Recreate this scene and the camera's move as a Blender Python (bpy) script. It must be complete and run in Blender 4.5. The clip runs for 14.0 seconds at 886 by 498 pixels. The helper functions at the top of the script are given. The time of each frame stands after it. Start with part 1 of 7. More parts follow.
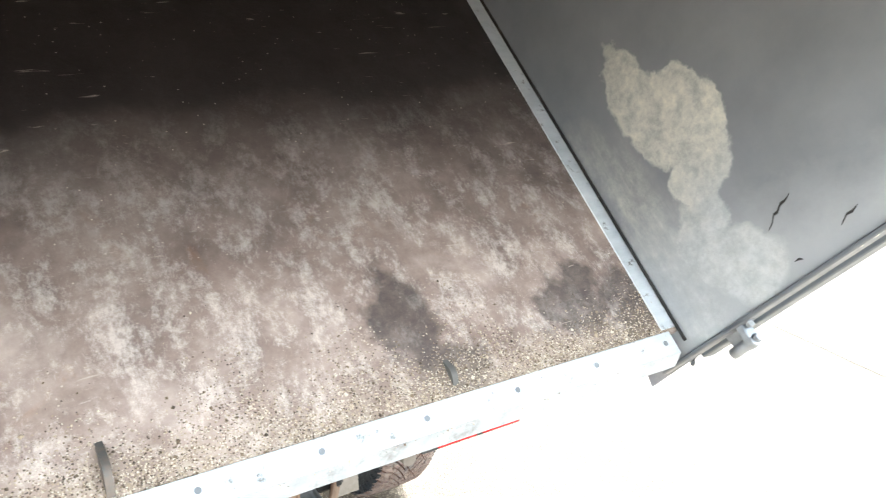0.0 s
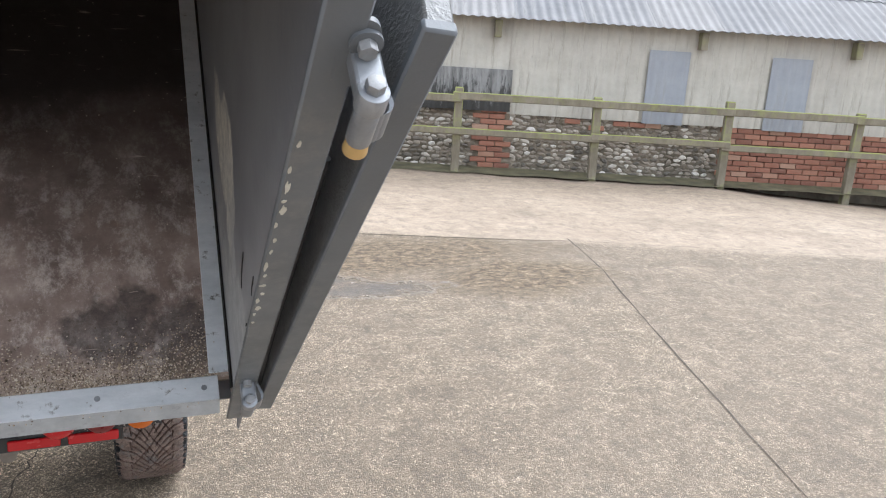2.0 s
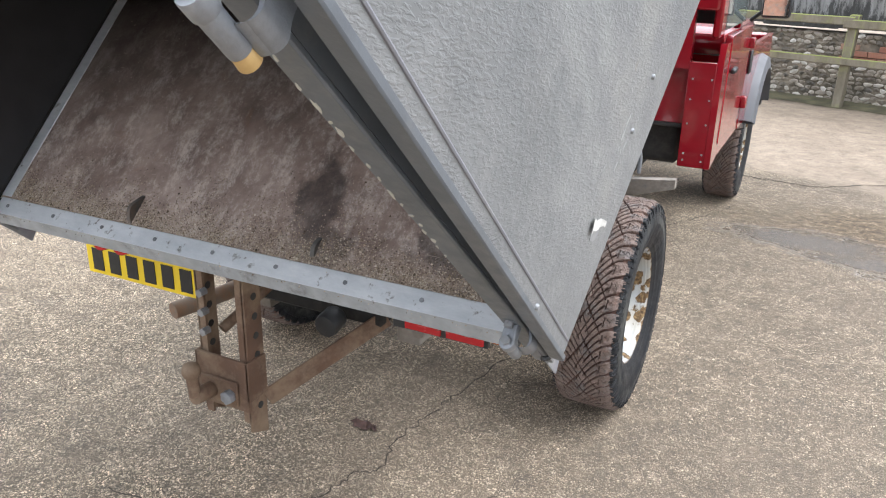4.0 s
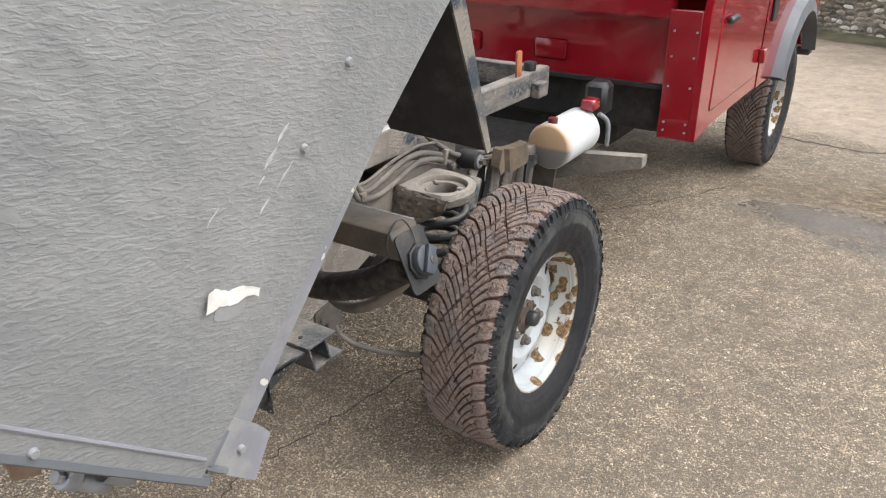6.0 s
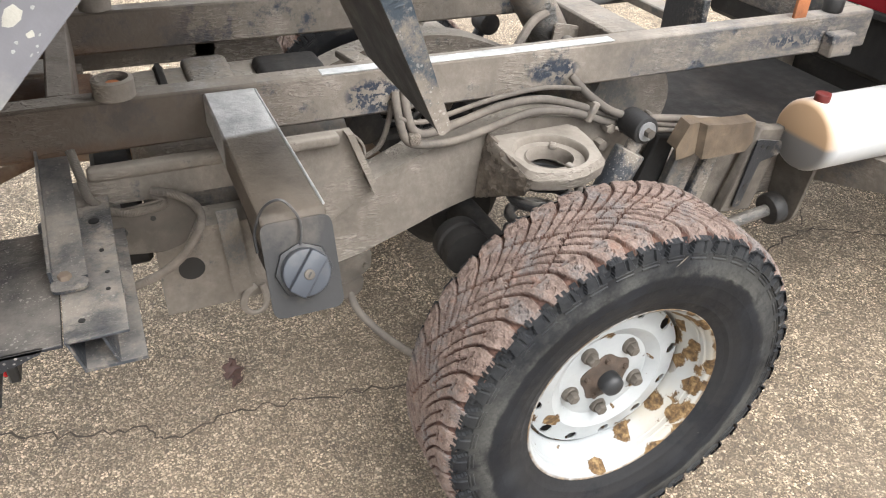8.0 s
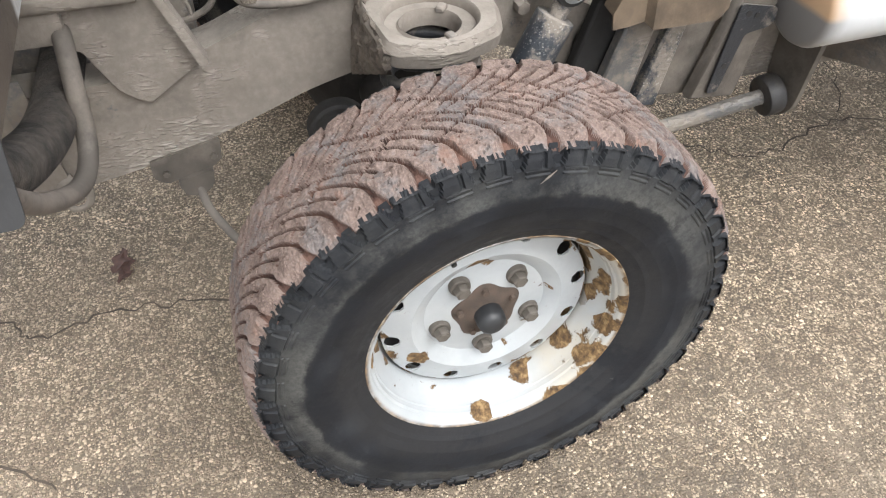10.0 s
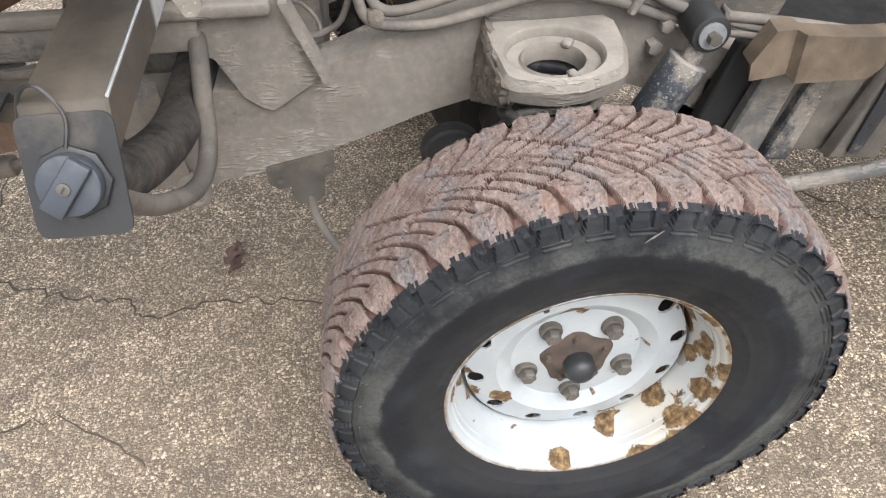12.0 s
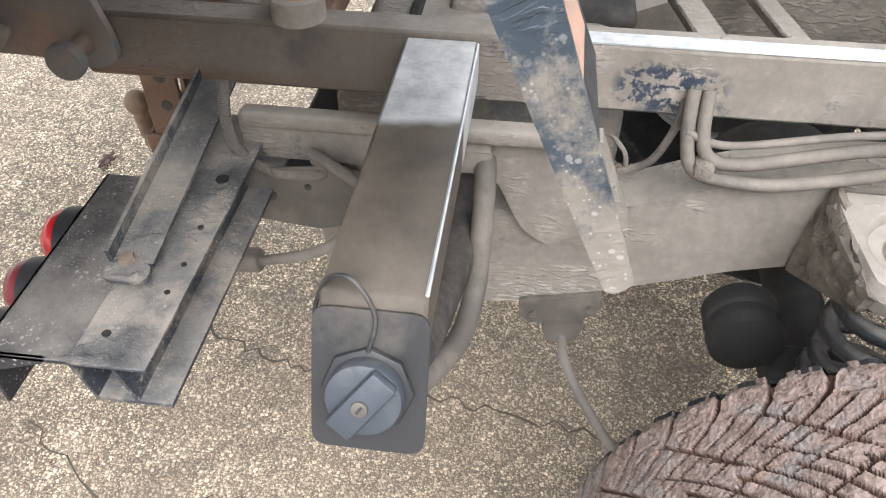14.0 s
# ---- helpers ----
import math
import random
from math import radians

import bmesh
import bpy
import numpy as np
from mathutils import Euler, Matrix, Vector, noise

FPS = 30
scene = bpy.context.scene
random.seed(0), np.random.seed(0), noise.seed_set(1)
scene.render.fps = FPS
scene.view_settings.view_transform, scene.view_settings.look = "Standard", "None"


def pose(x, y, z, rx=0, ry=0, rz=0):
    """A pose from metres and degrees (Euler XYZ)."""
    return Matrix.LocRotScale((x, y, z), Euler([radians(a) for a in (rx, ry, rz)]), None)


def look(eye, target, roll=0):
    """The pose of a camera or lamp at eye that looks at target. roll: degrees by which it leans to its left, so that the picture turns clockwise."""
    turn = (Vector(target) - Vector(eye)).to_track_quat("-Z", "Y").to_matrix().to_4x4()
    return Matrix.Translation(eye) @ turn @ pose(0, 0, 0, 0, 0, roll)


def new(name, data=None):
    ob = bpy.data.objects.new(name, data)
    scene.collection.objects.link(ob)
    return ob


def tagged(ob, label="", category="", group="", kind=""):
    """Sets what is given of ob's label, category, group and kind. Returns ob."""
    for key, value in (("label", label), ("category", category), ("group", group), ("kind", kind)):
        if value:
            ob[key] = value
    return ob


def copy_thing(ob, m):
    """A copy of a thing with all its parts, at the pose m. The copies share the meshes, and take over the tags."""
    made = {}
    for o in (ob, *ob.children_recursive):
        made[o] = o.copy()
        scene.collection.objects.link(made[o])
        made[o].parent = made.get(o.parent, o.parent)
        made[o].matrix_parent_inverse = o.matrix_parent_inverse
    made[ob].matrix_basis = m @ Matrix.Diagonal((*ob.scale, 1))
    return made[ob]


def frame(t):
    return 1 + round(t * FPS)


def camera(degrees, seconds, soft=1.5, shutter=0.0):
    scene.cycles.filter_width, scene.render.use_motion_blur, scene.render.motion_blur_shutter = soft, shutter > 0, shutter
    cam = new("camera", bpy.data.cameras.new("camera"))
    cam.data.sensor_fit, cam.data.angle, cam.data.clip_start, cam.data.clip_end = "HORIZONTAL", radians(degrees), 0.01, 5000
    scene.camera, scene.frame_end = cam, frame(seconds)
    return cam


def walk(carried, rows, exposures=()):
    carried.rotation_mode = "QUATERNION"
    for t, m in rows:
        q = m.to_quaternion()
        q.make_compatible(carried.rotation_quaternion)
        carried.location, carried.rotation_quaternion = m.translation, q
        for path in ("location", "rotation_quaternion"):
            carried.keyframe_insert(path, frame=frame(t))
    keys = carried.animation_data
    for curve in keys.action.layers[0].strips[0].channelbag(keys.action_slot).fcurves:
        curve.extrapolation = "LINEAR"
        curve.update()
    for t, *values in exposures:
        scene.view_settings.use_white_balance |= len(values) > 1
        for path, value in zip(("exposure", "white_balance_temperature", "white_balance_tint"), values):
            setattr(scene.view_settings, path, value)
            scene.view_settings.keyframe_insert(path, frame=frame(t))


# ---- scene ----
cam = camera(59.6, 14.0, soft=1.1, shutter=0.05)
PATH = [
    (0, (-0.442, -2.416, 1.502), (0.619, -0.782, 1.05), -1.8),
    (0.5, (-0.204, -2.615, 1.545), (1.143, -1.218, 1.063), 0.2),
    (1, (0.055, -2.713, 1.552), (1.316, -1.242, 1.059), 4.0),
    (1.5, (0.362, -2.863, 1.615), (1.326, -1.181, 1.124), 2.4),
    (2, (0.691, -2.876, 1.616), (1.442, -1.093, 1.111), 3.6),
    (2.2, (0.798, -2.911, 1.631), (1.395, -1.074, 1.112), 4.2),
    (2.5, (0.941, -2.846, 1.639), (1.213, -0.94, 1.097), 2.4),
    (2.8, (1.092, -2.849, 1.638), (1.008, -0.932, 1.074), 1.9),
    (3, (1.139, -2.783, 1.628), (0.836, -0.898, 1.031), 2.5),
    (3.2, (1.173, -2.752, 1.62), (0.659, -0.924, 0.994), 2.4),
    (5.3, (1.571, -2.331, 1.599), (0.656, -0.731, 0.823), 0.4),
    (5.5, (1.588, -2.21, 1.598), (0.687, -0.612, 0.799), 0.7),
    (6, (1.669, -1.876, 1.594), (0.682, -0.356, 0.748), -0.0),
    (6.5, (1.712, -1.567, 1.59), (0.538, -0.218, 0.695), 1.4),
    (7, (1.689, -1.297, 1.534), (0.416, -0.144, 0.51), 4.3),
    (7.5, (1.704, -1.063, 1.511), (0.275, -0.184, 0.423), 3.3),
    (8, (1.683, -0.825, 1.496), (0.183, -0.113, 0.381), 2.8),
    (8.5, (1.575, -0.596, 1.443), (0.136, 0.113, 0.249), 3.7),
    (9, (1.507, -0.436, 1.41), (0.122, 0.194, 0.112), 2.5),
    (9.2, (1.513, -0.37, 1.378), (0.14, 0.178, 0.031), 1.6),
    (11.3, (1.552, -0.304, 1.351), (0.187, 0.074, -0.061), 0.5),
    (11.5, (1.527, -0.283, 1.358), (0.142, 0.031, -0.051), 0.3),
    (12, (1.499, -0.3, 1.375), (0.061, -0.131, -0.004), -0.5),
    (12.5, (1.384, -0.364, 1.398), (-0.068, -0.293, 0.025), 1.2),
    (13, (1.261, -0.456, 1.398), (-0.208, -0.551, 0.044), 1.0),
    (13.5, (1.21, -0.482, 1.402), (-0.254, -0.685, 0.054), 0.7),
    (14, (1.197, -0.502, 1.404), (-0.255, -0.689, 0.042), 0.2),
]

# ---- world and light ----
EV = 1.6
walk_exposure = [(t, EV + e, k, 2.0 if t < 0.3 else 10.0) for t, e, k in ((0.0, 1.6, 5900), (0.2, 1.0, 6000), (0.4, 0.45, 6250), (0.7, 0.05, 6150), (1.0, -0.25, 6000), (1.5, -0.32, 6000), (2.0, -0.40, 5980), (3.0, -0.28, 5950), (5.5, -0.58, 6250), (6.0, -0.54, 6350), (6.5, -0.46, 6750), (7.0, -0.29, 6850), (7.5, -0.2, 6600), (8.5, -0.13, 6500), (9.0, -0.2, 6450), (11.5, -0.35, 6300), (12.0, -0.25, 6280), (12.5, -0.18, 6250), (13.5, 0.08, 6200), (14.0, 0.10, 6200))]
walk(cam, [(t, look(eye, target, roll)) for t, eye, target, roll in PATH], walk_exposure)

SUN_HEIGHT, SUN_TURN = 55.0, 70.0
world = bpy.data.worlds.new("overcast_sky")
scene.world = world
world.use_nodes = True
wn, wl = world.node_tree.nodes, world.node_tree.links
sky = wn.new("ShaderNodeTexSky")
sky.sky_type, sky.sun_disc = "NISHITA", False
sky.sun_elevation, sky.sun_rotation = radians(SUN_HEIGHT), radians(SUN_TURN)
sky.air_density, sky.dust_density, sky.ozone_density = 1.0, 6.0, 1.0
grey = wn.new("ShaderNodeHueSaturation")
grey.inputs["Saturation"].default_value = 0.16
grey.inputs["Value"].default_value = 1.0
wl.new(sky.outputs["Color"], grey.inputs["Color"])
cloud = wn.new("ShaderNodeMixRGB")
cloud.inputs["Fac"].default_value = 0.6
# an overcast sky is brighter overhead than at the horizon
up = wn.new("ShaderNodeSeparateXYZ")
wl.new(wn.new("ShaderNodeTexCoord").outputs["Generated"], up.inputs[0])
veil = wn.new("ShaderNodeValToRGB")
veil.color_ramp.elements[0].position, veil.color_ramp.elements[0].color = 0.0, (0.62, 0.63, 0.64, 1)
veil.color_ramp.elements[1].position, veil.color_ramp.elements[1].color = 0.9, (1.35, 1.37, 1.39, 1)
wl.new(up.outputs["Z"], veil.inputs["Fac"])
thick = wn.new("ShaderNodeVectorMath")
thick.operation = "SCALE"
thick.inputs["Scale"].default_value = 8.0
wl.new(veil.outputs["Color"], thick.inputs[0])
wl.new(thick.outputs["Vector"], cloud.inputs["Color2"])
wl.new(grey.outputs["Color"], cloud.inputs["Color1"])
wl.new(cloud.outputs["Color"], wn["Background"].inputs["Color"])
wn["Background"].inputs["Strength"].default_value = 0.15
sun = new("sun", bpy.data.lights.new("sun", "SUN"))
sun.data.energy, sun.data.angle, sun.data.color = 1.0, radians(45), (1.0, 0.97, 0.93)
sun.matrix_world = look((0, 0, 30), (-21 * math.sin(radians(SUN_TURN)), 21 * math.cos(radians(SUN_TURN)) * -1, 0))


# ---- mesh helpers ----
def thing(name, label, category, m=None, group="", kind=""):
    ob = new(name)
    ob.empty_display_size = 0.1
    if m is not None:
        ob.matrix_world = m
    return tagged(ob, label, category, group, kind)


def finish(name, bm, mat, smooth=False, sharp=40):
    me = bpy.data.meshes.new(name)
    bmesh.ops.recalc_face_normals(bm, faces=bm.faces)
    if smooth:
        for fc in bm.faces:
            fc.smooth = True
        lim = radians(sharp)
        for ed in bm.edges:
            if len(ed.link_faces) == 2 and ed.calc_face_angle(0) > lim:
                ed.smooth = False
    bm.to_mesh(me)
    bm.free()
    if mat:
        me.materials.append(mat)
    return me


def part(name, bm, mat, parent, label="", smooth=True, m=None, sharp=40):
    ob = new(name, finish(name, bm, mat, smooth, sharp))
    if parent is not None:
        ob.parent = parent
    if m is not None:
        ob.matrix_local = m
    return tagged(ob, label) if label else ob


def single(name, bm, mat, label, category, kind="", group="", smooth=True, m=None, sharp=40):
    ob = part(name, bm, mat, None, "", smooth, m, sharp)
    return tagged(ob, label, category, group, kind)


def box(x0, x1, y0, y1, z0, z1, bev=0.0, bm=None, m=None, seg=1):
    own = bmesh.new()
    r = bmesh.ops.create_cube(own, size=1.0)
    for v in r["verts"]:
        v.co = Vector(((x0 + x1) / 2 + v.co.x * (x1 - x0), (y0 + y1) / 2 + v.co.y * (y1 - y0), (z0 + z1) / 2 + v.co.z * (z1 - z0)))
    if bev > 0:
        bmesh.ops.bevel(own, geom=own.edges[:], offset=bev, segments=seg, affect="EDGES", profile=0.5)
    return merge(own, bm, m)


def merge(own, bm=None, m=None):
    if m is not None:
        bmesh.ops.transform(own, matrix=m, verts=own.verts[:])
    if bm is None:
        return own
    me = bpy.data.meshes.new("tmp")
    own.to_mesh(me)
    own.free()
    bm.from_mesh(me)
    bpy.data.meshes.remove(me)
    return bm


def rod(p0, p1, r, r1=None, seg=16, bm=None, bev=0.0):
    """A round bar from p0 to p1."""
    p0, p1 = Vector(p0), Vector(p1)
    own = bmesh.new()
    d = p1 - p0
    r1 = r if r1 is None else r1
    m = Matrix.Translation((p0 + p1) / 2) @ d.to_track_quat("Z", "Y").to_matrix().to_4x4()
    bmesh.ops.create_cone(own, cap_ends=True, segments=seg, radius1=r, radius2=r1, depth=d.length, matrix=m)
    if bev > 0:
        caps = [e for e in own.edges if len(e.link_faces) == 2 and any(len(fc.verts) > 4 for fc in e.link_faces)]
        bmesh.ops.bevel(own, geom=caps, offset=bev, segments=2, affect="EDGES", profile=0.5)
    return merge(own, bm)


def smooth_path(pts, n=8):
    pts = [Vector(p) for p in pts]
    out = []
    for i in range(len(pts) - 1):
        a, b, c, d = pts[max(i - 1, 0)], pts[i], pts[i + 1], pts[min(i + 2, len(pts) - 1)]
        for k in range(n):
            t = k / n
            out.append(0.5 * (2 * b + (c - a) * t + (2 * a - 5 * b + 4 * c - d) * t * t + (3 * b - a - 3 * c + d) * t ** 3))
    return out + [pts[-1]]


def hose(pts, r, seg=10, n=8, rings=0.0, bm=None, flat=1.0):
    """A bent hose along a smooth path; rings: depth of corrugation."""
    path = smooth_path(pts, n)
    own = bmesh.new()
    up, last = None, None
    for i, p in enumerate(path):
        d = (path[min(i + 1, len(path) - 1)] - path[max(i - 1, 0)]).normalized()
        if up is None:
            up = d.orthogonal().normalized()
        up = (up - d * up.dot(d)).normalized()
        side = d.cross(up)
        rr = r + (rings if i % 2 else -rings)
        ring = [own.verts.new(p + (up * math.cos(2 * math.pi * k / seg) * flat + side * math.sin(2 * math.pi * k / seg)) * rr) for k in range(seg)]
        if last:
            for k in range(seg):
                own.faces.new((last[k], last[(k + 1) % seg], ring[(k + 1) % seg], ring[k]))
        else:
            own.faces.new(ring[::-1])
        last = ring
    own.faces.new(last)
    return merge(own, bm)


def plate(poly, t, axis="x", at=0.0, bm=None, m=None, bev=0.0):
    """A flat plate: poly in the two other axes, from at to at + t along axis."""
    own = bmesh.new()
    put = {"x": lambda u, v, w: (w, u, v), "y": lambda u, v, w: (u, w, v), "z": lambda u, v, w: (u, v, w)}[axis]
    lo = [own.verts.new(put(u, v, at)) for u, v in poly]
    hi = [own.verts.new(put(u, v, at + t)) for u, v in poly]
    own.faces.new(lo[::-1])
    own.faces.new(hi)
    for i in range(len(poly)):
        j = (i + 1) % len(poly)
        own.faces.new((lo[i], lo[j], hi[j], hi[i]))
    bmesh.ops.recalc_face_normals(own, faces=own.faces)
    if bev > 0:
        bmesh.ops.bevel(own, geom=own.edges[:], offset=bev, segments=1, affect="EDGES")
    return merge(own, bm, m)


def round_poly(poly, r, n=4):
    """Rounds the corners of a polygon."""
    out = []
    for i, p in enumerate(poly):
        p, a, b = Vector(p), Vector(poly[i - 1]), Vector(poly[(i + 1) % len(poly)])
        u, v = (a - p), (b - p)
        k = min(r, u.length * 0.45, v.length * 0.45)
        s, e = p + u.normalized() * k, p + v.normalized() * k
        for q in range(n + 1):
            t = q / n
            out.append(tuple((1 - t) ** 2 * s + 2 * t * (1 - t) * p + t * t * e))
    return out


def lathe(profile, seg=48, bm=None, m=None, axis="x"):
    """Turns a profile of (radius, along) about the axis."""
    own = bmesh.new()
    rows = []
    for k in range(seg):
        c, s = math.cos(2 * math.pi * k / seg), math.sin(2 * math.pi * k / seg)
        rows.append([own.verts.new((a, r * c, r * s) if axis == "x" else (r * c, r * s, a)) for r, a in profile])
    for k in range(seg):
        a, b = rows[k], rows[(k + 1) % seg]
        for i in range(len(profile) - 1):
            own.faces.new((a[i], a[i + 1], b[i + 1], b[i]))
    bmesh.ops.remove_doubles(own, verts=own.verts, dist=1e-5)
    return merge(own, bm, m)


def grid_mesh(fn, nu, nv, closed=False):
    """A sheet of fn(i, j) points."""
    own = bmesh.new()
    vs = [[own.verts.new(fn(i, j)) for j in range(nv + 1)] for i in range(nu + (0 if closed else 1))]
    for i in range(nu):
        a, b = vs[i], vs[(i + 1) % len(vs)]
        for j in range(nv):
            own.faces.new((a[j], b[j], b[j + 1], a[j + 1]))
    return own


# ---- materials ----
class Nodes:
    """Short names for the nodes of one material."""

    def __init__(self, name, rough=0.6, metal=0.0, spec=0.5):
        self.mat = bpy.data.materials.new(name)
        self.mat.use_nodes = True
        self.t = self.mat.node_tree
        self.b = self.t.nodes["Principled BSDF"]
        self.b.inputs["Roughness"].default_value = rough
        self.b.inputs["Metallic"].default_value = metal
        self.b.inputs["Specular IOR Level"].default_value = spec
        self.co = self.t.nodes.new("ShaderNodeTexCoord").outputs["Object"]

    def put(self, socket, v):
        if isinstance(v, bpy.types.NodeSocket):
            self.t.links.new(v, socket)
        elif isinstance(v, tuple) and len(v) == 3 and socket.type == "RGBA":
            socket.default_value = (*v, 1)
        else:
            socket.default_value = v

    def noise(self, scale, detail=4.0, rough=0.6, vec=None, dist=0.0):
        n = self.t.nodes.new("ShaderNodeTexNoise")
        self.put(n.inputs["Vector"], vec or self.co)
        n.inputs["Scale"].default_value, n.inputs["Detail"].default_value = scale, detail
        n.inputs["Roughness"].default_value, n.inputs["Distortion"].default_value = rough, dist
        return n.outputs["Fac"]

    def vor(self, scale, feature="F1", out="Distance", vec=None, rnd=1.0):
        n = self.t.nodes.new("ShaderNodeTexVoronoi")
        n.feature = feature
        self.put(n.inputs["Vector"], vec or self.co)
        n.inputs["Scale"].default_value, n.inputs["Randomness"].default_value = scale, rnd
        return n.outputs[out]

    def scaled(self, x, y, z, vec=None):
        n = self.t.nodes.new("ShaderNodeMapping")
        self.put(n.inputs["Vector"], vec or self.co)
        n.inputs["Scale"].default_value = (x, y, z)
        return n.outputs["Vector"]

    def ramp(self, fac, *stops):
        n = self.t.nodes.new("ShaderNodeValToRGB")
        self.put(n.inputs["Fac"], fac)
        el = n.color_ramp.elements
        while len(el) < len(stops):
            el.new(0.5)
        for e, (p, c) in zip(el, stops):
            e.position = p
            e.color = (*c, 1) if isinstance(c, tuple) else (c, c, c, 1)
        return n.outputs["Color"]

    def mix(self, fac, a, b, how="MIX"):
        n = self.t.nodes.new("ShaderNodeMix")
        n.data_type, n.blend_type = "RGBA", how
        self.put(n.inputs["Factor"], fac)
        self.put(n.inputs[6], a)
        self.put(n.inputs[7], b)
        return n.outputs[2]

    def math(self, op, a, b=0.0):
        n = self.t.nodes.new("ShaderNodeMath")
        n.operation = op
        self.put(n.inputs[0], a)
        self.put(n.inputs[1], b)
        return n.outputs[0]

    def axis(self, k, vec=None):
        n = self.t.nodes.new("ShaderNodeSeparateXYZ")
        self.put(n.inputs[0], vec or self.co)
        return n.outputs[k]

    def random(self):
        return self.t.nodes.new("ShaderNodeObjectInfo").outputs["Random"]

    def island(self):
        return self.t.nodes.new("ShaderNodeNewGeometry").outputs["Random Per Island"]

    def blob(self, x, y, z, rx, ry, rz, wob=0.0, scale=6.0, soft=0.15):
        """1 inside an uneven blob, 0 outside."""
        n = self.t.nodes.new("ShaderNodeMapping")
        self.put(n.inputs["Vector"], self.co)
        n.inputs["Scale"].default_value = (1 / rx, 1 / ry, 1 / rz)
        n.inputs["Location"].default_value = (-x / rx, -y / ry, -z / rz)
        ln = self.t.nodes.new("ShaderNodeVectorMath")
        ln.operation = "LENGTH"
        self.t.links.new(n.outputs["Vector"], ln.inputs[0])
        d = ln.outputs["Value"]
        if wob:
            d = self.math("ADD", d, self.math("MULTIPLY", self.math("SUBTRACT", self.noise(scale, 5), 0.5), wob))
        return self.ramp(d, (1 - soft, 1.0), (1.0, 0.0)) if soft < 1 else d

    def color(self, c):
        self.put(self.b.inputs["Base Color"], c)
        return self

    def rough(self, v):
        self.put(self.b.inputs["Roughness"], v)
        return self

    def bump(self, height, strength=0.3, dist=0.01, after=None):
        n = self.t.nodes.new("ShaderNodeBump")
        n.inputs["Strength"].default_value, n.inputs["Distance"].default_value = strength, dist
        self.put(n.inputs["Height"], height)
        if after:
            self.put(n.inputs["Normal"], after)
        self.put(self.b.inputs["Normal"], n.outputs["Normal"])
        return n.outputs["Normal"]


def plain(name, col, rough=0.6, metal=0.0, vary=0.25, scale=12.0, bump=0.15, dirt=None, amount=0.5):
    """A paint or metal with uneven tone, fine relief and some dirt."""
    k = Nodes(name, rough, metal)
    a = tuple(c * (1 - vary) for c in col)
    b = tuple(min(1, c * (1 + vary)) for c in col)
    c = k.ramp(k.noise(scale, 6), (0.3, a), (0.7, b))
    if dirt:
        c = k.mix(k.ramp(k.noise(scale * 0.45, 8, 0.7), (0.62 - amount * 0.35, 0.0), (0.8 - amount * 0.25, 1.0)), c, dirt)
    k.color(c)
    k.rough(k.ramp(k.noise(scale * 2, 3), (0.3, max(0.02, rough - 0.12)), (0.7, min(1, rough + 0.12))))
    if bump:
        k.bump(k.noise(scale * 8, 5), bump, 0.004)
    return k.mat


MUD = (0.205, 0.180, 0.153)


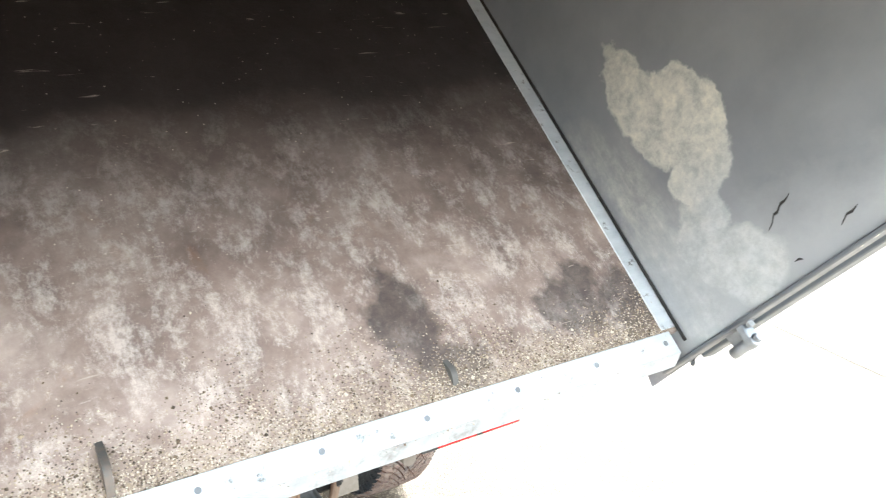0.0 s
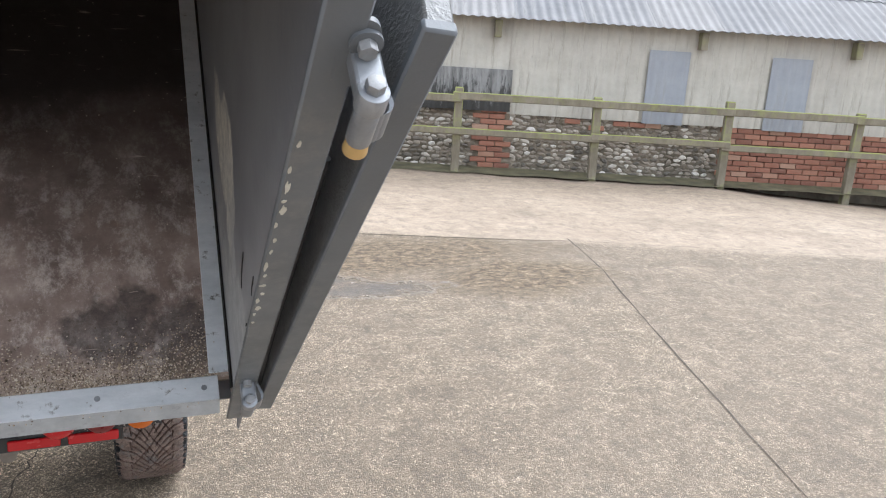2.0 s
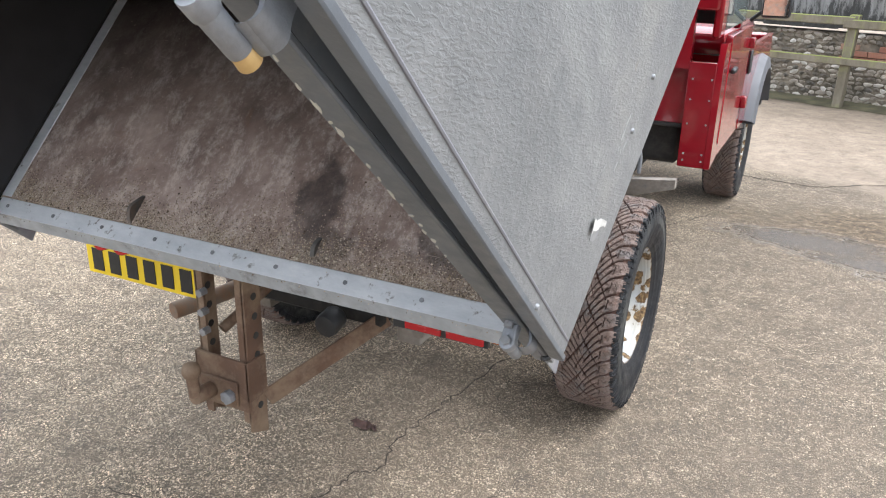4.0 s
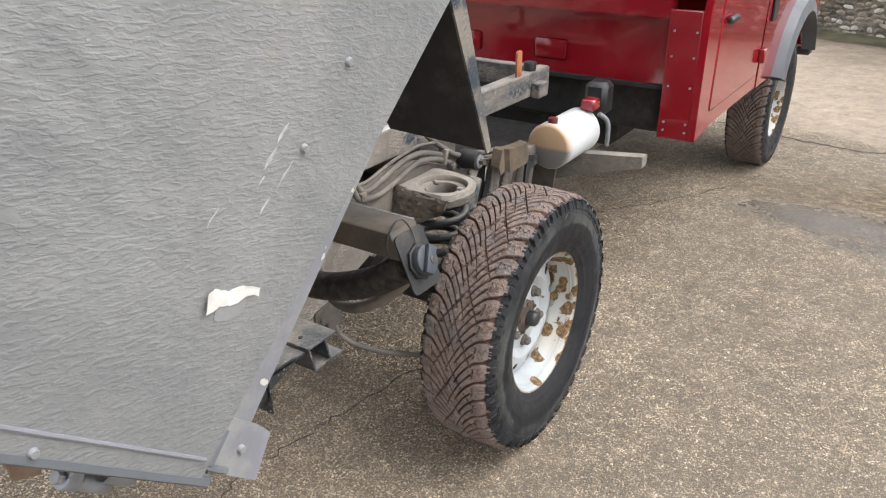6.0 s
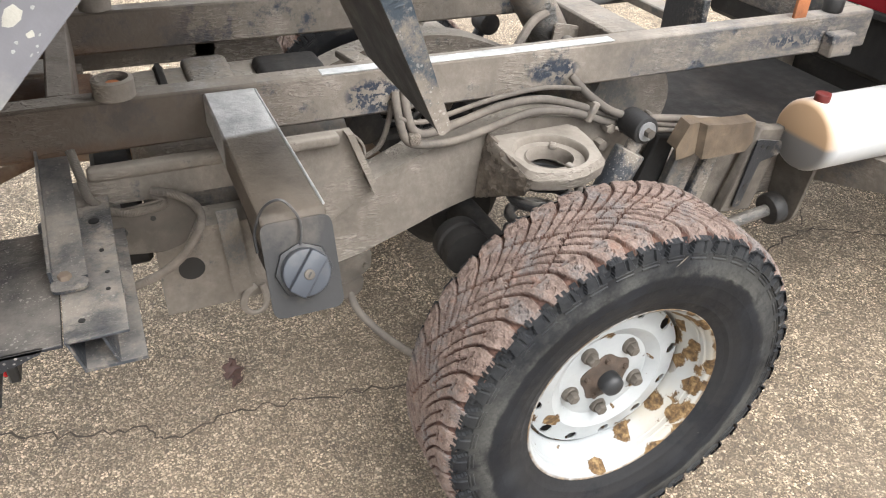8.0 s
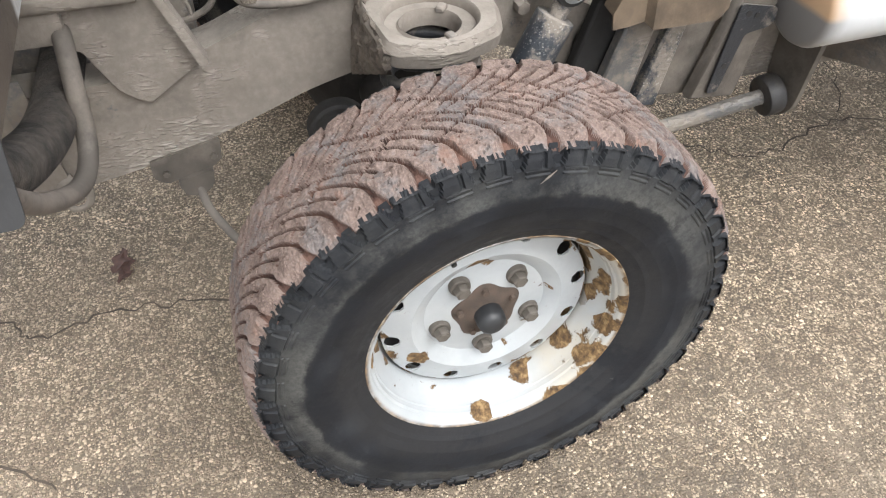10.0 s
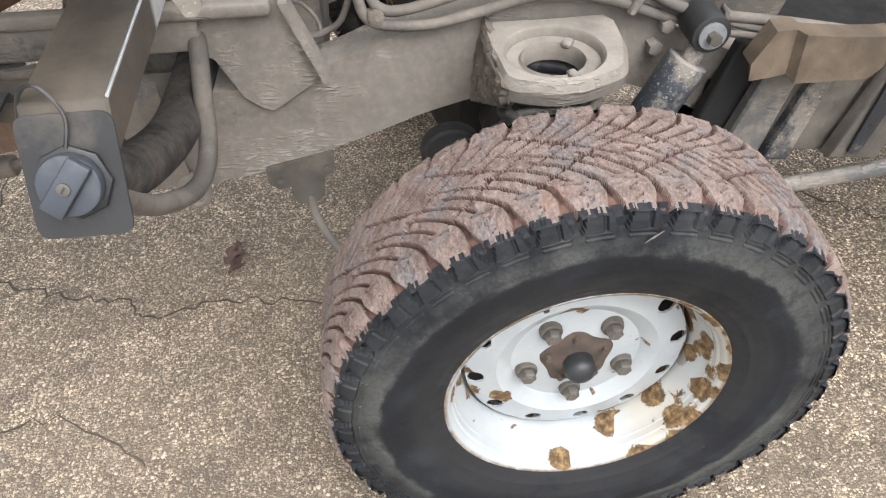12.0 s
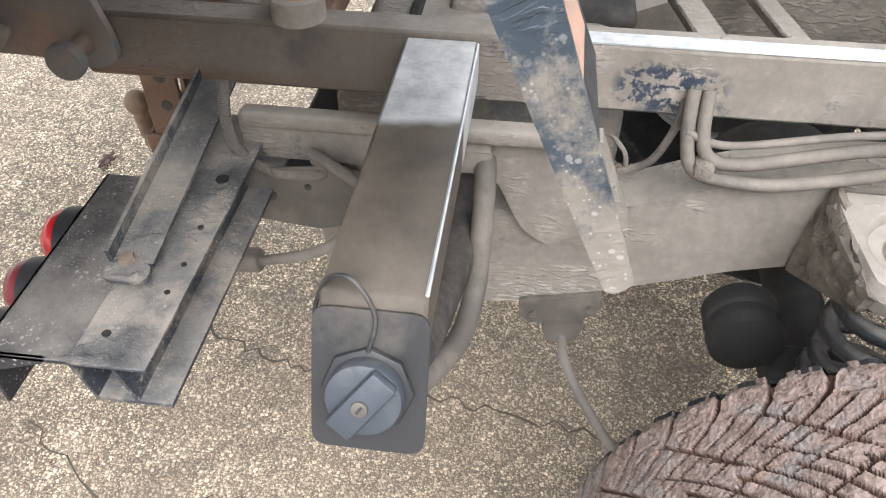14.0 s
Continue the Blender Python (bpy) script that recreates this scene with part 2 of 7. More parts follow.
def make_mud(name, base, cover=0.7, ripple=1.0, rusty=False, spatter=0.0):
    """Dried grey-brown mud over painted steel, in ripples and cracks; lit crests and tops are painted paler."""
    k = Nodes(name, 0.85)
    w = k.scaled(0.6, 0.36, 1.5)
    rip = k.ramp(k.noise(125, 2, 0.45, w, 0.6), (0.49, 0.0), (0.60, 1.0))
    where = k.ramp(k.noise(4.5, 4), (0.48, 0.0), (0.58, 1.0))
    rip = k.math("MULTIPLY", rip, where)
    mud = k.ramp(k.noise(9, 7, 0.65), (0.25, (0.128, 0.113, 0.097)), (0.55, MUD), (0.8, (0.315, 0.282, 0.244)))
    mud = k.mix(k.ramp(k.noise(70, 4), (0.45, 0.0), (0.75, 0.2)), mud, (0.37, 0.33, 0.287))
    # ripple crests tinted paler, so the relief's light and shade sits in the colour
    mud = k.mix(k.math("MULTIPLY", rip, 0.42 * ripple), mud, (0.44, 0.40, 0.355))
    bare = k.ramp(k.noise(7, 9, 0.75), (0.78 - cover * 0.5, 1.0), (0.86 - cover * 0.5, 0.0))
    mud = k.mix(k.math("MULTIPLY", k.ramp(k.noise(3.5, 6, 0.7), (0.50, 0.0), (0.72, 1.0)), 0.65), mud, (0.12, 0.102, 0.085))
    col = k.mix(bare, mud, base)
    if rusty:
        # dark paint showing in flaked islands along the rail
        chips = k.math("MAXIMUM", k.blob(0.29, -0.32, 0.872, 0.2, 0.085, 0.045, 1.0, 9, 0.3), k.blob(0.29, 0.09, 0.880, 0.2, 0.075, 0.030, 1.0, 9, 0.3))
        chips = k.math("MAXIMUM", chips, k.blob(0.29, 0.80, 0.880, 0.2, 0.16, 0.03, 0.8, 6, 0.5))
        chips = k.math("MULTIPLY", chips, k.ramp(k.noise(55, 4, 0.6), (0.47, 0.0), (0.53, 1.0)))
        col = k.mix(chips, col, (0.025, 0.033, 0.050))
        fore = k.math("MULTIPLY", k.ramp(k.axis(1), (0.15, 0.0), (0.55, 1.0)), k.ramp(k.noise(13, 8, 0.75, k.scaled(1, 0.5, 1.4)), (0.42, 0.85), (0.58, 0.0)))
        col = k.mix(fore, col, (0.065, 0.070, 0.076))
        edge = k.math("MULTIPLY", k.ramp(k.math("ADD", k.axis(2), k.math("MULTIPLY", k.noise(14, 6, 0.7), 0.05)), (0.868, 1.0), (0.885, 0.0)), k.ramp(k.math("MULTIPLY", k.axis(1), -1.0), (0.70, 0.0), (0.92, 0.85)))
        col = k.mix(edge, col, (0.23, 0.10, 0.04))
        tail = k.ramp(k.math("ADD", k.math("MULTIPLY", k.axis(1), -0.8), k.math("MULTIPLY", k.math("SUBTRACT", k.noise(6, 6, 0.7), 0.5), 0.25)), (0.36, 0.0), (0.56, 0.72))
        col = k.mix(tail, col, (0.082, 0.062, 0.048))
    if spatter:
        drops = k.math("MAXIMUM", k.ramp(k.math("ADD", k.vor(85), k.math("MULTIPLY", k.noise(150, 3), 0.25)), (0.27, 1.0), (0.33, 0.0)), k.ramp(k.vor(190), (0.16, 1.0), (0.22, 0.0)))
        drops = k.math("MULTIPLY", drops, k.ramp(k.noise(11, 6, 0.7), (0.42, 0.0), (0.56, 1.0)))
        col = k.mix(k.math("MULTIPLY", drops, spatter), col, (0.46, 0.44, 0.41))
    # upward faces paler: settled dust plus light from above put into the colour
    geo = k.t.nodes.new("ShaderNodeNewGeometry").outputs["Normal"]
    toplit_dust = k.math("MULTIPLY", k.ramp(k.axis(2, geo), (0.55, 0.0), (0.9, 1.0)), k.ramp(k.noise(8, 6, 0.7), (0.35, 0.1), (0.6, 0.55)))
    k.color(k.mix(toplit_dust, col, (0.33, 0.30, 0.265)))
    k.rough(k.ramp(bare, (0.0, 0.9), (1.0, 0.45)))
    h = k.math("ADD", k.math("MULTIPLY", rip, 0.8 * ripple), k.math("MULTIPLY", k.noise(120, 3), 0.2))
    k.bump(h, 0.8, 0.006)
    return k.mat


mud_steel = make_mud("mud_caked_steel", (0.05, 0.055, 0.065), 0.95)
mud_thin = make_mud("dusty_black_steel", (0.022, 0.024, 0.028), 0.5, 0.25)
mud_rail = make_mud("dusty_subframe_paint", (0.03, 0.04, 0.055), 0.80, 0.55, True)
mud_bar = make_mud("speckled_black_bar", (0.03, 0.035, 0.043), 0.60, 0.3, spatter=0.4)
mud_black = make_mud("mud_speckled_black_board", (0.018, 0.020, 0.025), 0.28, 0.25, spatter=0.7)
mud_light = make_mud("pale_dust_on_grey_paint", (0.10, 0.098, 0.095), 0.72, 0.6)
black_metal = plain("black_chassis_steel", (0.02, 0.02, 0.021), 0.6, dirt=(0.09, 0.078, 0.066), amount=0.3)
dark_under = plain("dark_underbody", (0.014, 0.013, 0.0125), 0.8, dirt=(0.055, 0.047, 0.04), amount=0.25)
pivot_grey = plain("dark_grey_pivot_steel", (0.11, 0.105, 0.10), 0.6, dirt=(0.22, 0.13, 0.08), amount=0.3, bump=0.2)
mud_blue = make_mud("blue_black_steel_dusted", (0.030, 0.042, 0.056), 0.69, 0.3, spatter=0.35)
# dust colour darkened for the shade behind the rear bar and brackets
shaded_dust = plain("shade_darkened_dust", (0.085, 0.074, 0.063), 0.8, vary=0.35, scale=16, dirt=(0.155, 0.135, 0.113), amount=0.45, bump=0.3)
# near-black stand-in for the grey walls, inner shade put into the colour
shaded_lining = plain("shade_dark_lining", (0.035, 0.035, 0.038), 0.6)
crust = plain("crusted_mud", (0.12, 0.10, 0.082), 0.95, vary=0.6, scale=28, bump=1.0, dirt=(0.24, 0.21, 0.175), amount=0.35)
hose_dark = plain("black_filler_rubber", (0.020, 0.018, 0.017), 0.85, vary=0.3, scale=30, dirt=(0.10, 0.086, 0.072), amount=0.5, bump=1.0)
brown_rust = plain("brown_rusted_steel", (0.115, 0.066, 0.042), 0.8, dirt=(0.25, 0.18, 0.12), amount=0.5, bump=0.3)
rust_rail = plain("rust_stained_steel", (0.17, 0.13, 0.10), 0.75, dirt=(0.26, 0.12, 0.05), amount=0.3, bump=0.3)
grey_post = plain("grey_post_paint", (0.122, 0.134, 0.15), 0.42, vary=0.12, dirt=(0.20, 0.20, 0.195), amount=0.2, bump=0.1)
edge_grey = plain("smooth_grey_edge_paint", (0.195, 0.196, 0.218), 0.45, vary=0.12, dirt=(0.30, 0.30, 0.28), amount=0.25, bump=0.1)
zinc = plain("galvanised_steel", (0.27, 0.285, 0.31), 0.45, 0.5, vary=0.25, scale=30)
bolt_zinc = plain("zinc_bolt", (0.26, 0.265, 0.275), 0.45, 0.3, vary=0.25, scale=60)
sill_grey = plain("grey_sill_lip", (0.36, 0.385, 0.41), 0.45, 0.2, vary=0.2, scale=25, dirt=(0.12, 0.11, 0.10), amount=0.2)
edge_pale = plain("worn_edge_and_sheen", (0.46, 0.47, 0.47), 0.4, 0.3, vary=0.3, scale=40)
tan_rubber = plain("tan_nylon", (0.50, 0.33, 0.13), 0.55)
black_plastic = plain("black_plastic", (0.022, 0.023, 0.025), 0.45, vary=0.3, dirt=(0.08, 0.075, 0.07), amount=0.2)
cap_plastic = plain("dusty_grey_plastic_cap", (0.045, 0.052, 0.065), 0.5, vary=0.15, dirt=(0.12, 0.115, 0.11), amount=0.25, bump=0.05)
grey_flare = plain("grey_plastic_flare", (0.10, 0.105, 0.115), 0.6, vary=0.12)
cable_rubber = plain("dusty_rubber_hose", (0.10, 0.088, 0.077), 0.8, vary=0.3, dirt=(0.22, 0.19, 0.16), amount=0.5)
wet_rust = plain("orange_rust", (0.32, 0.12, 0.05), 0.85, vary=0.4, bump=0.4)
orange_paint = plain("flaking_orange_primer", (0.46, 0.22, 0.14), 0.85, vary=0.35, scale=30, dirt=(0.30, 0.25, 0.205), amount=0.6, bump=0.4)
hub_brown = plain("brown_hub_casting", (0.070, 0.050, 0.038), 0.75, vary=0.5, scale=45, bump=0.5)
nut_grey = plain("dirty_wheel_nut", (0.115, 0.102, 0.088), 0.6, 0.35, vary=0.3, scale=40)
chrome = plain("worn_chrome", (0.6, 0.6, 0.6), 0.25, 0.9, vary=0.1, bump=0)
red_lens = plain("red_lamp_lens", (0.45, 0.015, 0.02), 0.2, vary=0.1, bump=0)
red_dull = plain("dull_red_lens", (0.16, 0.018, 0.022), 0.35, vary=0.2, bump=0)
amber_lens = plain("amber_lamp_lens", (0.50, 0.12, 0.012), 0.22, vary=0.08, bump=0)
plate_yellow = plain("yellow_plate", (0.80, 0.58, 0.02), 0.4, vary=0.05, bump=0)
plate_bar = plain("dark_plate_bars", (0.02, 0.02, 0.02), 0.5, bump=0)
mirror_glass = Nodes("mirror_glass", 0.03, 1.0)
mirror_glass.color((0.85, 0.87, 0.88))
mirror_glass = mirror_glass.mat
glass = Nodes("dark_window_glass", 0.04)
glass.color((0.14, 0.17, 0.17))
glass.b.inputs["Metallic"].default_value = 0.2
glass = glass.mat


def make_ply():
    """Brown phenolic plywood, scuffed, with pale dust and dark oily patches; shade painted in deep inside."""
    k = Nodes("scuffed_brown_plywood", 0.5)
    c = k.ramp(k.noise(5, 8, 0.7), (0.25, (0.10, 0.070, 0.060)), (0.5, (0.30, 0.228, 0.198)), (0.75, (0.56, 0.46, 0.41)))
    streak = k.math("MAXIMUM", k.ramp(k.noise(11, 10, 0.85, k.scaled(1.5, 1.0, 1), 0.1), (0.49, 0.0), (0.62, 0.7)), k.ramp(k.noise(24, 8, 0.8, k.scaled(1.0, 2.2, 1), 0.2), (0.60, 0.0), (0.70, 0.6)))
    c = k.mix(streak, c, (0.74, 0.66, 0.61))
    rust = k.ramp(k.noise(7, 6, 0.7, None, 1.0), (0.60, 0.0), (0.78, 0.45))
    c = k.mix(rust, c, (0.30, 0.15, 0.075))
    # floor fades to near black inward, the box's shade put into the colour
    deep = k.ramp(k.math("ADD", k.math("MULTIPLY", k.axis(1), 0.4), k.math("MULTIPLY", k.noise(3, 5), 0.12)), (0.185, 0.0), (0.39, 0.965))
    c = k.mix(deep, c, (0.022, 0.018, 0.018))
    wet = k.math("MAXIMUM", k.blob(0.655, 0.17, 0.02, 0.13, 0.10, 1, 2.6, 11, 0.35), k.blob(0.80, 0.11, 0.02, 0.12, 0.12, 1, 2.2, 14, 0.45))
    wet = k.math("MAXIMUM", wet, k.math("MAXIMUM", k.blob(0.245, 0.205, 0.02, 0.085, 0.125, 1, 1.8, 10, 0.35), k.blob(0.31, 0.085, 0.02, 0.09, 0.07, 1, 1.8, 12, 0.4)))
    c = k.mix(k.math("MULTIPLY", k.math("MULTIPLY", wet, k.ramp(k.noise(30, 6, 0.8), (0.3, 0.55), (0.6, 1.0))), 0.8), c, (0.045, 0.039, 0.039))
    low = k.ramp(k.math("ADD", k.axis(1), k.math("MULTIPLY", k.noise(14, 5), 0.16)), (0.11, 0.55), (0.20, 0.0))
    c = k.mix(k.math("MULTIPLY", low, k.ramp(k.noise(60, 7, 0.8), (0.4, 0.1), (0.55, 1.0))), c, (0.34, 0.27, 0.20))
    speck = k.ramp(k.vor(46), (0.05, 1.0), (0.10, 0.0))
    speck = k.math("MULTIPLY", speck, k.ramp(k.noise(13, 2), (0.44, 0.0), (0.52, 1.0)))
    scratch = k.ramp(k.noise(38, 3, 0.5, k.scaled(0.22, 1.6, 1), 1.2), (0.70, 0.0), (0.74, 0.55))
    c = k.mix(scratch, c, (0.55, 0.47, 0.40))
    k.color(k.mix(k.math("MULTIPLY", speck, 0.9), c, (0.58, 0.50, 0.42)))
    k.rough(k.ramp(k.noise(12, 4), (0.3, 0.30), (0.7, 0.6)))
    k.bump(k.noise(60, 6, 0.7), 0.25, 0.004)
    return k.mat


def make_wall():
    """Dark grey paint inside the body, with one large patch rubbed through to dusty primer."""
    k = Nodes("dark_grey_inner_paint", 0.55)
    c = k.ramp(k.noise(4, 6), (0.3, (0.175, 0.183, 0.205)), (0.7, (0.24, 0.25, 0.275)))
    c = k.mix(k.ramp(k.noise(22, 6, 0.7, k.scaled(1, 1, 0.3)), (0.55, 0.0), (0.8, 0.25)), c, (0.22, 0.22, 0.22))
    a = k.math("MAXIMUM", k.blob(0.9, 0.49, 0.275, 2, 0.17, 0.080, 1.2, 13, 0.10), k.blob(0.9, 0.37, 0.355, 2, 0.14, 0.100, 0.9, 14, 0.08))
    a = k.math("MAXIMUM", a, k.math("MAXIMUM", k.blob(0.9, 0.275, 0.315, 2, 0.065, 0.105, 0.9, 14, 0.1), k.blob(0.9, 0.195, 0.275, 2, 0.065, 0.055, 1.2, 16, 0.12)))
    a = k.math("MAXIMUM", a, k.math("MULTIPLY", k.math("MAXIMUM", k.blob(0.9, 0.045, 0.285, 2, 0.085, 0.105, 1.2, 9, 0.12), k.blob(0.9, 0.15, 0.215, 2, 0.10, 0.07, 1.2, 11, 0.15)), k.ramp(k.noise(20, 7, 0.8), (0.35, 0.7), (0.55, 1.0))))
    a = k.math("MAXIMUM", a, k.math("MULTIPLY", k.blob(0.9, 0.2, 0.10, 2, 0.42, 0.13, 1.2, 6, 0.7), k.ramp(k.noise(9, 7, 0.75, k.scaled(1, 0.4, 1.5)), (0.38, 0.2), (0.6, 0.85))))
    worn = k.ramp(k.noise(26, 8, 0.75), (0.3, (0.27, 0.275, 0.28)), (0.5, (0.47, 0.465, 0.44)), (0.70, (0.68, 0.65, 0.56)))
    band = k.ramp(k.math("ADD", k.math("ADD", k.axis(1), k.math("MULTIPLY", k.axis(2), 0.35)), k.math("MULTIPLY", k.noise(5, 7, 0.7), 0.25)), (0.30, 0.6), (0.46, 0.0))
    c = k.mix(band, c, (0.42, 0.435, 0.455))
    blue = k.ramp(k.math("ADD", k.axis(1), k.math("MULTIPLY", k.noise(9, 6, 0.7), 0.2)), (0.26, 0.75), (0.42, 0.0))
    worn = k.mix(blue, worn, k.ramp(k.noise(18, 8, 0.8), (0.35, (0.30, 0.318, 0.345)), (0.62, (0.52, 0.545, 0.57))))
    c = k.mix(a, c, worn)
    k.color(c)
    k.rough(k.ramp(a, (0.0, 0.5), (1.0, 0.8)))
    k.bump(k.math("ADD", k.noise(50, 5), k.math("MULTIPLY", a, 0.5)), 0.2, 0.004)
    return k.mat


def make_door_skin():
    """Textured grey paint with scuffs, the outside of the open rear door."""
    k = Nodes("textured_grey_door_paint", 0.5)
    c = k.ramp(k.noise(2.5, 7, 0.65), (0.25, (0.140, 0.146, 0.150)), (0.55, (0.205, 0.208, 0.208)), (0.8, (0.275, 0.27, 0.256)))
    c = k.mix(k.ramp(k.noise(48, 5, 0.6), (0.42, 0.0), (0.68, 0.22)), c, (0.12, 0.124, 0.127))
    scr = k.ramp(k.noise(9, 8, 0.8, k.scaled(1, 0.9, 0.16), 0.6), (0.66, 0.0), (0.76, 0.8))
    c = k.mix(scr, c, (0.52, 0.53, 0.52))
    dark = k.ramp(k.noise(4.5, 6, 0.7, k.scaled(1, 1.4, 0.5)), (0.56, 0.0), (0.74, 0.5))
    c = k.mix(dark, c, (0.115, 0.118, 0.13))
    ochre = k.ramp(k.noise(6, 5, 0.6), (0.68, 0.0), (0.8, 0.4))
    c = k.mix(ochre, c, (0.42, 0.33, 0.22))
    smear = k.ramp(k.noise(3.2, 9, 0.8, k.scaled(1, 1.0, 0.35)), (0.52, 0.0), (0.66, 0.4))
    c = k.mix(smear, c, (0.33, 0.335, 0.325))
    thin = k.ramp(k.noise(16, 9, 0.85, k.scaled(1, 1.6, 0.10), 0.3), (0.70, 0.0), (0.74, 0.4))
    c = k.mix(thin, c, (0.56, 0.56, 0.54))
    k.color(c)
    k.rough(k.ramp(k.noise(12, 4), (0.3, 0.42), (0.7, 0.62)))
    # ripples in the textured coat run across the panel at a slant
    lie = k.t.nodes.new("ShaderNodeMapping")
    lie.inputs["Rotation"].default_value = (radians(60), 0, 0)
    k.t.links.new(k.co, lie.inputs["Vector"])
    ripple = k.ramp(k.noise(190, 2, 0.5, k.scaled(1, 0.38, 1, lie.outputs["Vector"]), 0.4), (0.42, 0.0), (0.66, 1.0))
    k.bump(k.math("ADD", ripple, k.math("MULTIPLY", k.noise(22, 4), 0.5)), 0.36, 0.0020)
    return k.mat


def make_alu():
    k = Nodes("worn_aluminium_strip", 0.4, 0.3)
    c = k.ramp(k.noise(16, 7, 0.7, k.scaled(0.4, 1, 1)), (0.3, (0.58, 0.62, 0.66)), (0.6, (0.76, 0.79, 0.83)), (0.8, (0.88, 0.90, 0.92)))
    dirt = k.ramp(k.noise(24, 8, 0.7), (0.60, 0.0), (0.68, 1.0))
    c = k.mix(k.math("MULTIPLY", dirt, 0.8), c, (0.06, 0.05, 0.04))
    k.color(c)
    k.put(k.b.inputs["Metallic"], k.ramp(dirt, (0.0, 0.35), (1.0, 0.0)))
    k.rough(k.ramp(k.noise(30, 5), (0.3, 0.28), (0.7, 0.5)))
    k.bump(k.noise(80, 5), 0.2, 0.003)
    return k.mat


def make_red():
    k = Nodes("glossy_red_cab_paint", 0.16)
    k.color(k.ramp(k.noise(3, 4), (0.3, (0.20, 0.004, 0.011)), (0.7, (0.25, 0.006, 0.013))))
    k.rough(k.ramp(k.noise(7, 6), (0.35, 0.10), (0.75, 0.26)))
    k.b.inputs["Coat Weight"].default_value = 0.5
    k.bump(k.noise(5, 2), 0.05, 0.01)
    return k.mat


def make_tread():
    """Worn rubber tread under a film of pink-brown dried mud, rubbed to grey rubber on the high spots."""
    k = Nodes("muddy_tyre_tread", 0.85)
    mud = k.ramp(k.noise(26, 9, 0.75), (0.28, (0.056, 0.039, 0.033)), (0.48, (0.145, 0.104, 0.087)), (0.68, (0.252, 0.190, 0.163)))
    mud = k.mix(k.ramp(k.noise(240, 4, 0.7), (0.50, 0.0), (0.66, 0.25)), mud, (0.47, 0.36, 0.32))
    mud = k.mix(k.ramp(k.noise(190, 5, 0.75), (0.53, 0.0), (0.63, 0.38)), mud, (0.085, 0.064, 0.056))
    bare = k.ramp(k.noise(13, 7, 0.75), (0.50, 0.0), (0.60, 0.75))
    mud = k.mix(bare, mud, k.ramp(k.noise(120, 5), (0.35, (0.055, 0.055, 0.058)), (0.65, (0.15, 0.14, 0.138))))
    red = k.ramp(k.noise(18, 6, 0.7), (0.60, 0.0), (0.70, 0.5))
    k.color(k.mix(red, mud, (0.22, 0.115, 0.078)))
    k.bump(k.noise(150, 4, 0.65), 0.5, 0.003)
    return k.mat


def make_side():
    """Black sidewall rubber, wet-dark near the bead, with a dusty grey-green band below the lugs."""
    k = Nodes("dark_tyre_sidewall", 0.66, 0.0, 0.22)
    c = k.ramp(k.noise(10, 7, 0.7), (0.3, (0.008, 0.009, 0.0105)), (0.55, (0.014, 0.0155, 0.019)), (0.75, (0.034, 0.037, 0.041)))
    rad = k.t.nodes.new("ShaderNodeVectorMath")
    rad.operation = "LENGTH"
    k.t.links.new(k.scaled(0, 1, 1), rad.inputs[0])
    r = k.math("ADD", rad.outputs["Value"], k.math("MULTIPLY", k.math("SUBTRACT", k.noise(11, 9, 0.75), 0.5), 0.055))
    inner = k.ramp(r, (0.262, 0.75), (0.288, 0.0))
    c = k.mix(inner, c, (0.023, 0.023, 0.024))
    dust = k.ramp(r, (0.312, 0.0), (0.320, 0.66), (0.342, 0.42), (0.368, 0.10))
    dust = k.math("MULTIPLY", dust, k.ramp(k.noise(4.5, 8, 0.75), (0.40, 0.06), (0.56, 1.0)))
    dust = k.math("MULTIPLY", dust, k.ramp(k.noise(160, 5, 0.75), (0.36, 0.55), (0.6, 1.0)))
    c = k.mix(dust, c, (0.118, 0.118, 0.108))
    c = k.mix(k.ramp(k.noise(7, 9, 0.8), (0.52, 0.0), (0.60, 0.8)), c, (0.011, 0.012, 0.015))
    scuff = k.ramp(k.noise(34, 8, 0.8), (0.64, 0.0), (0.70, 0.5))
    c = k.mix(scuff, c, (0.10, 0.10, 0.097))
    k.color(c)
    k.rough(k.ramp(k.noise(20, 4), (0.3, 0.42), (0.7, 0.75)))
    k.bump(k.noise(110, 6, 0.7), 0.3, 0.002)
    return k.mat


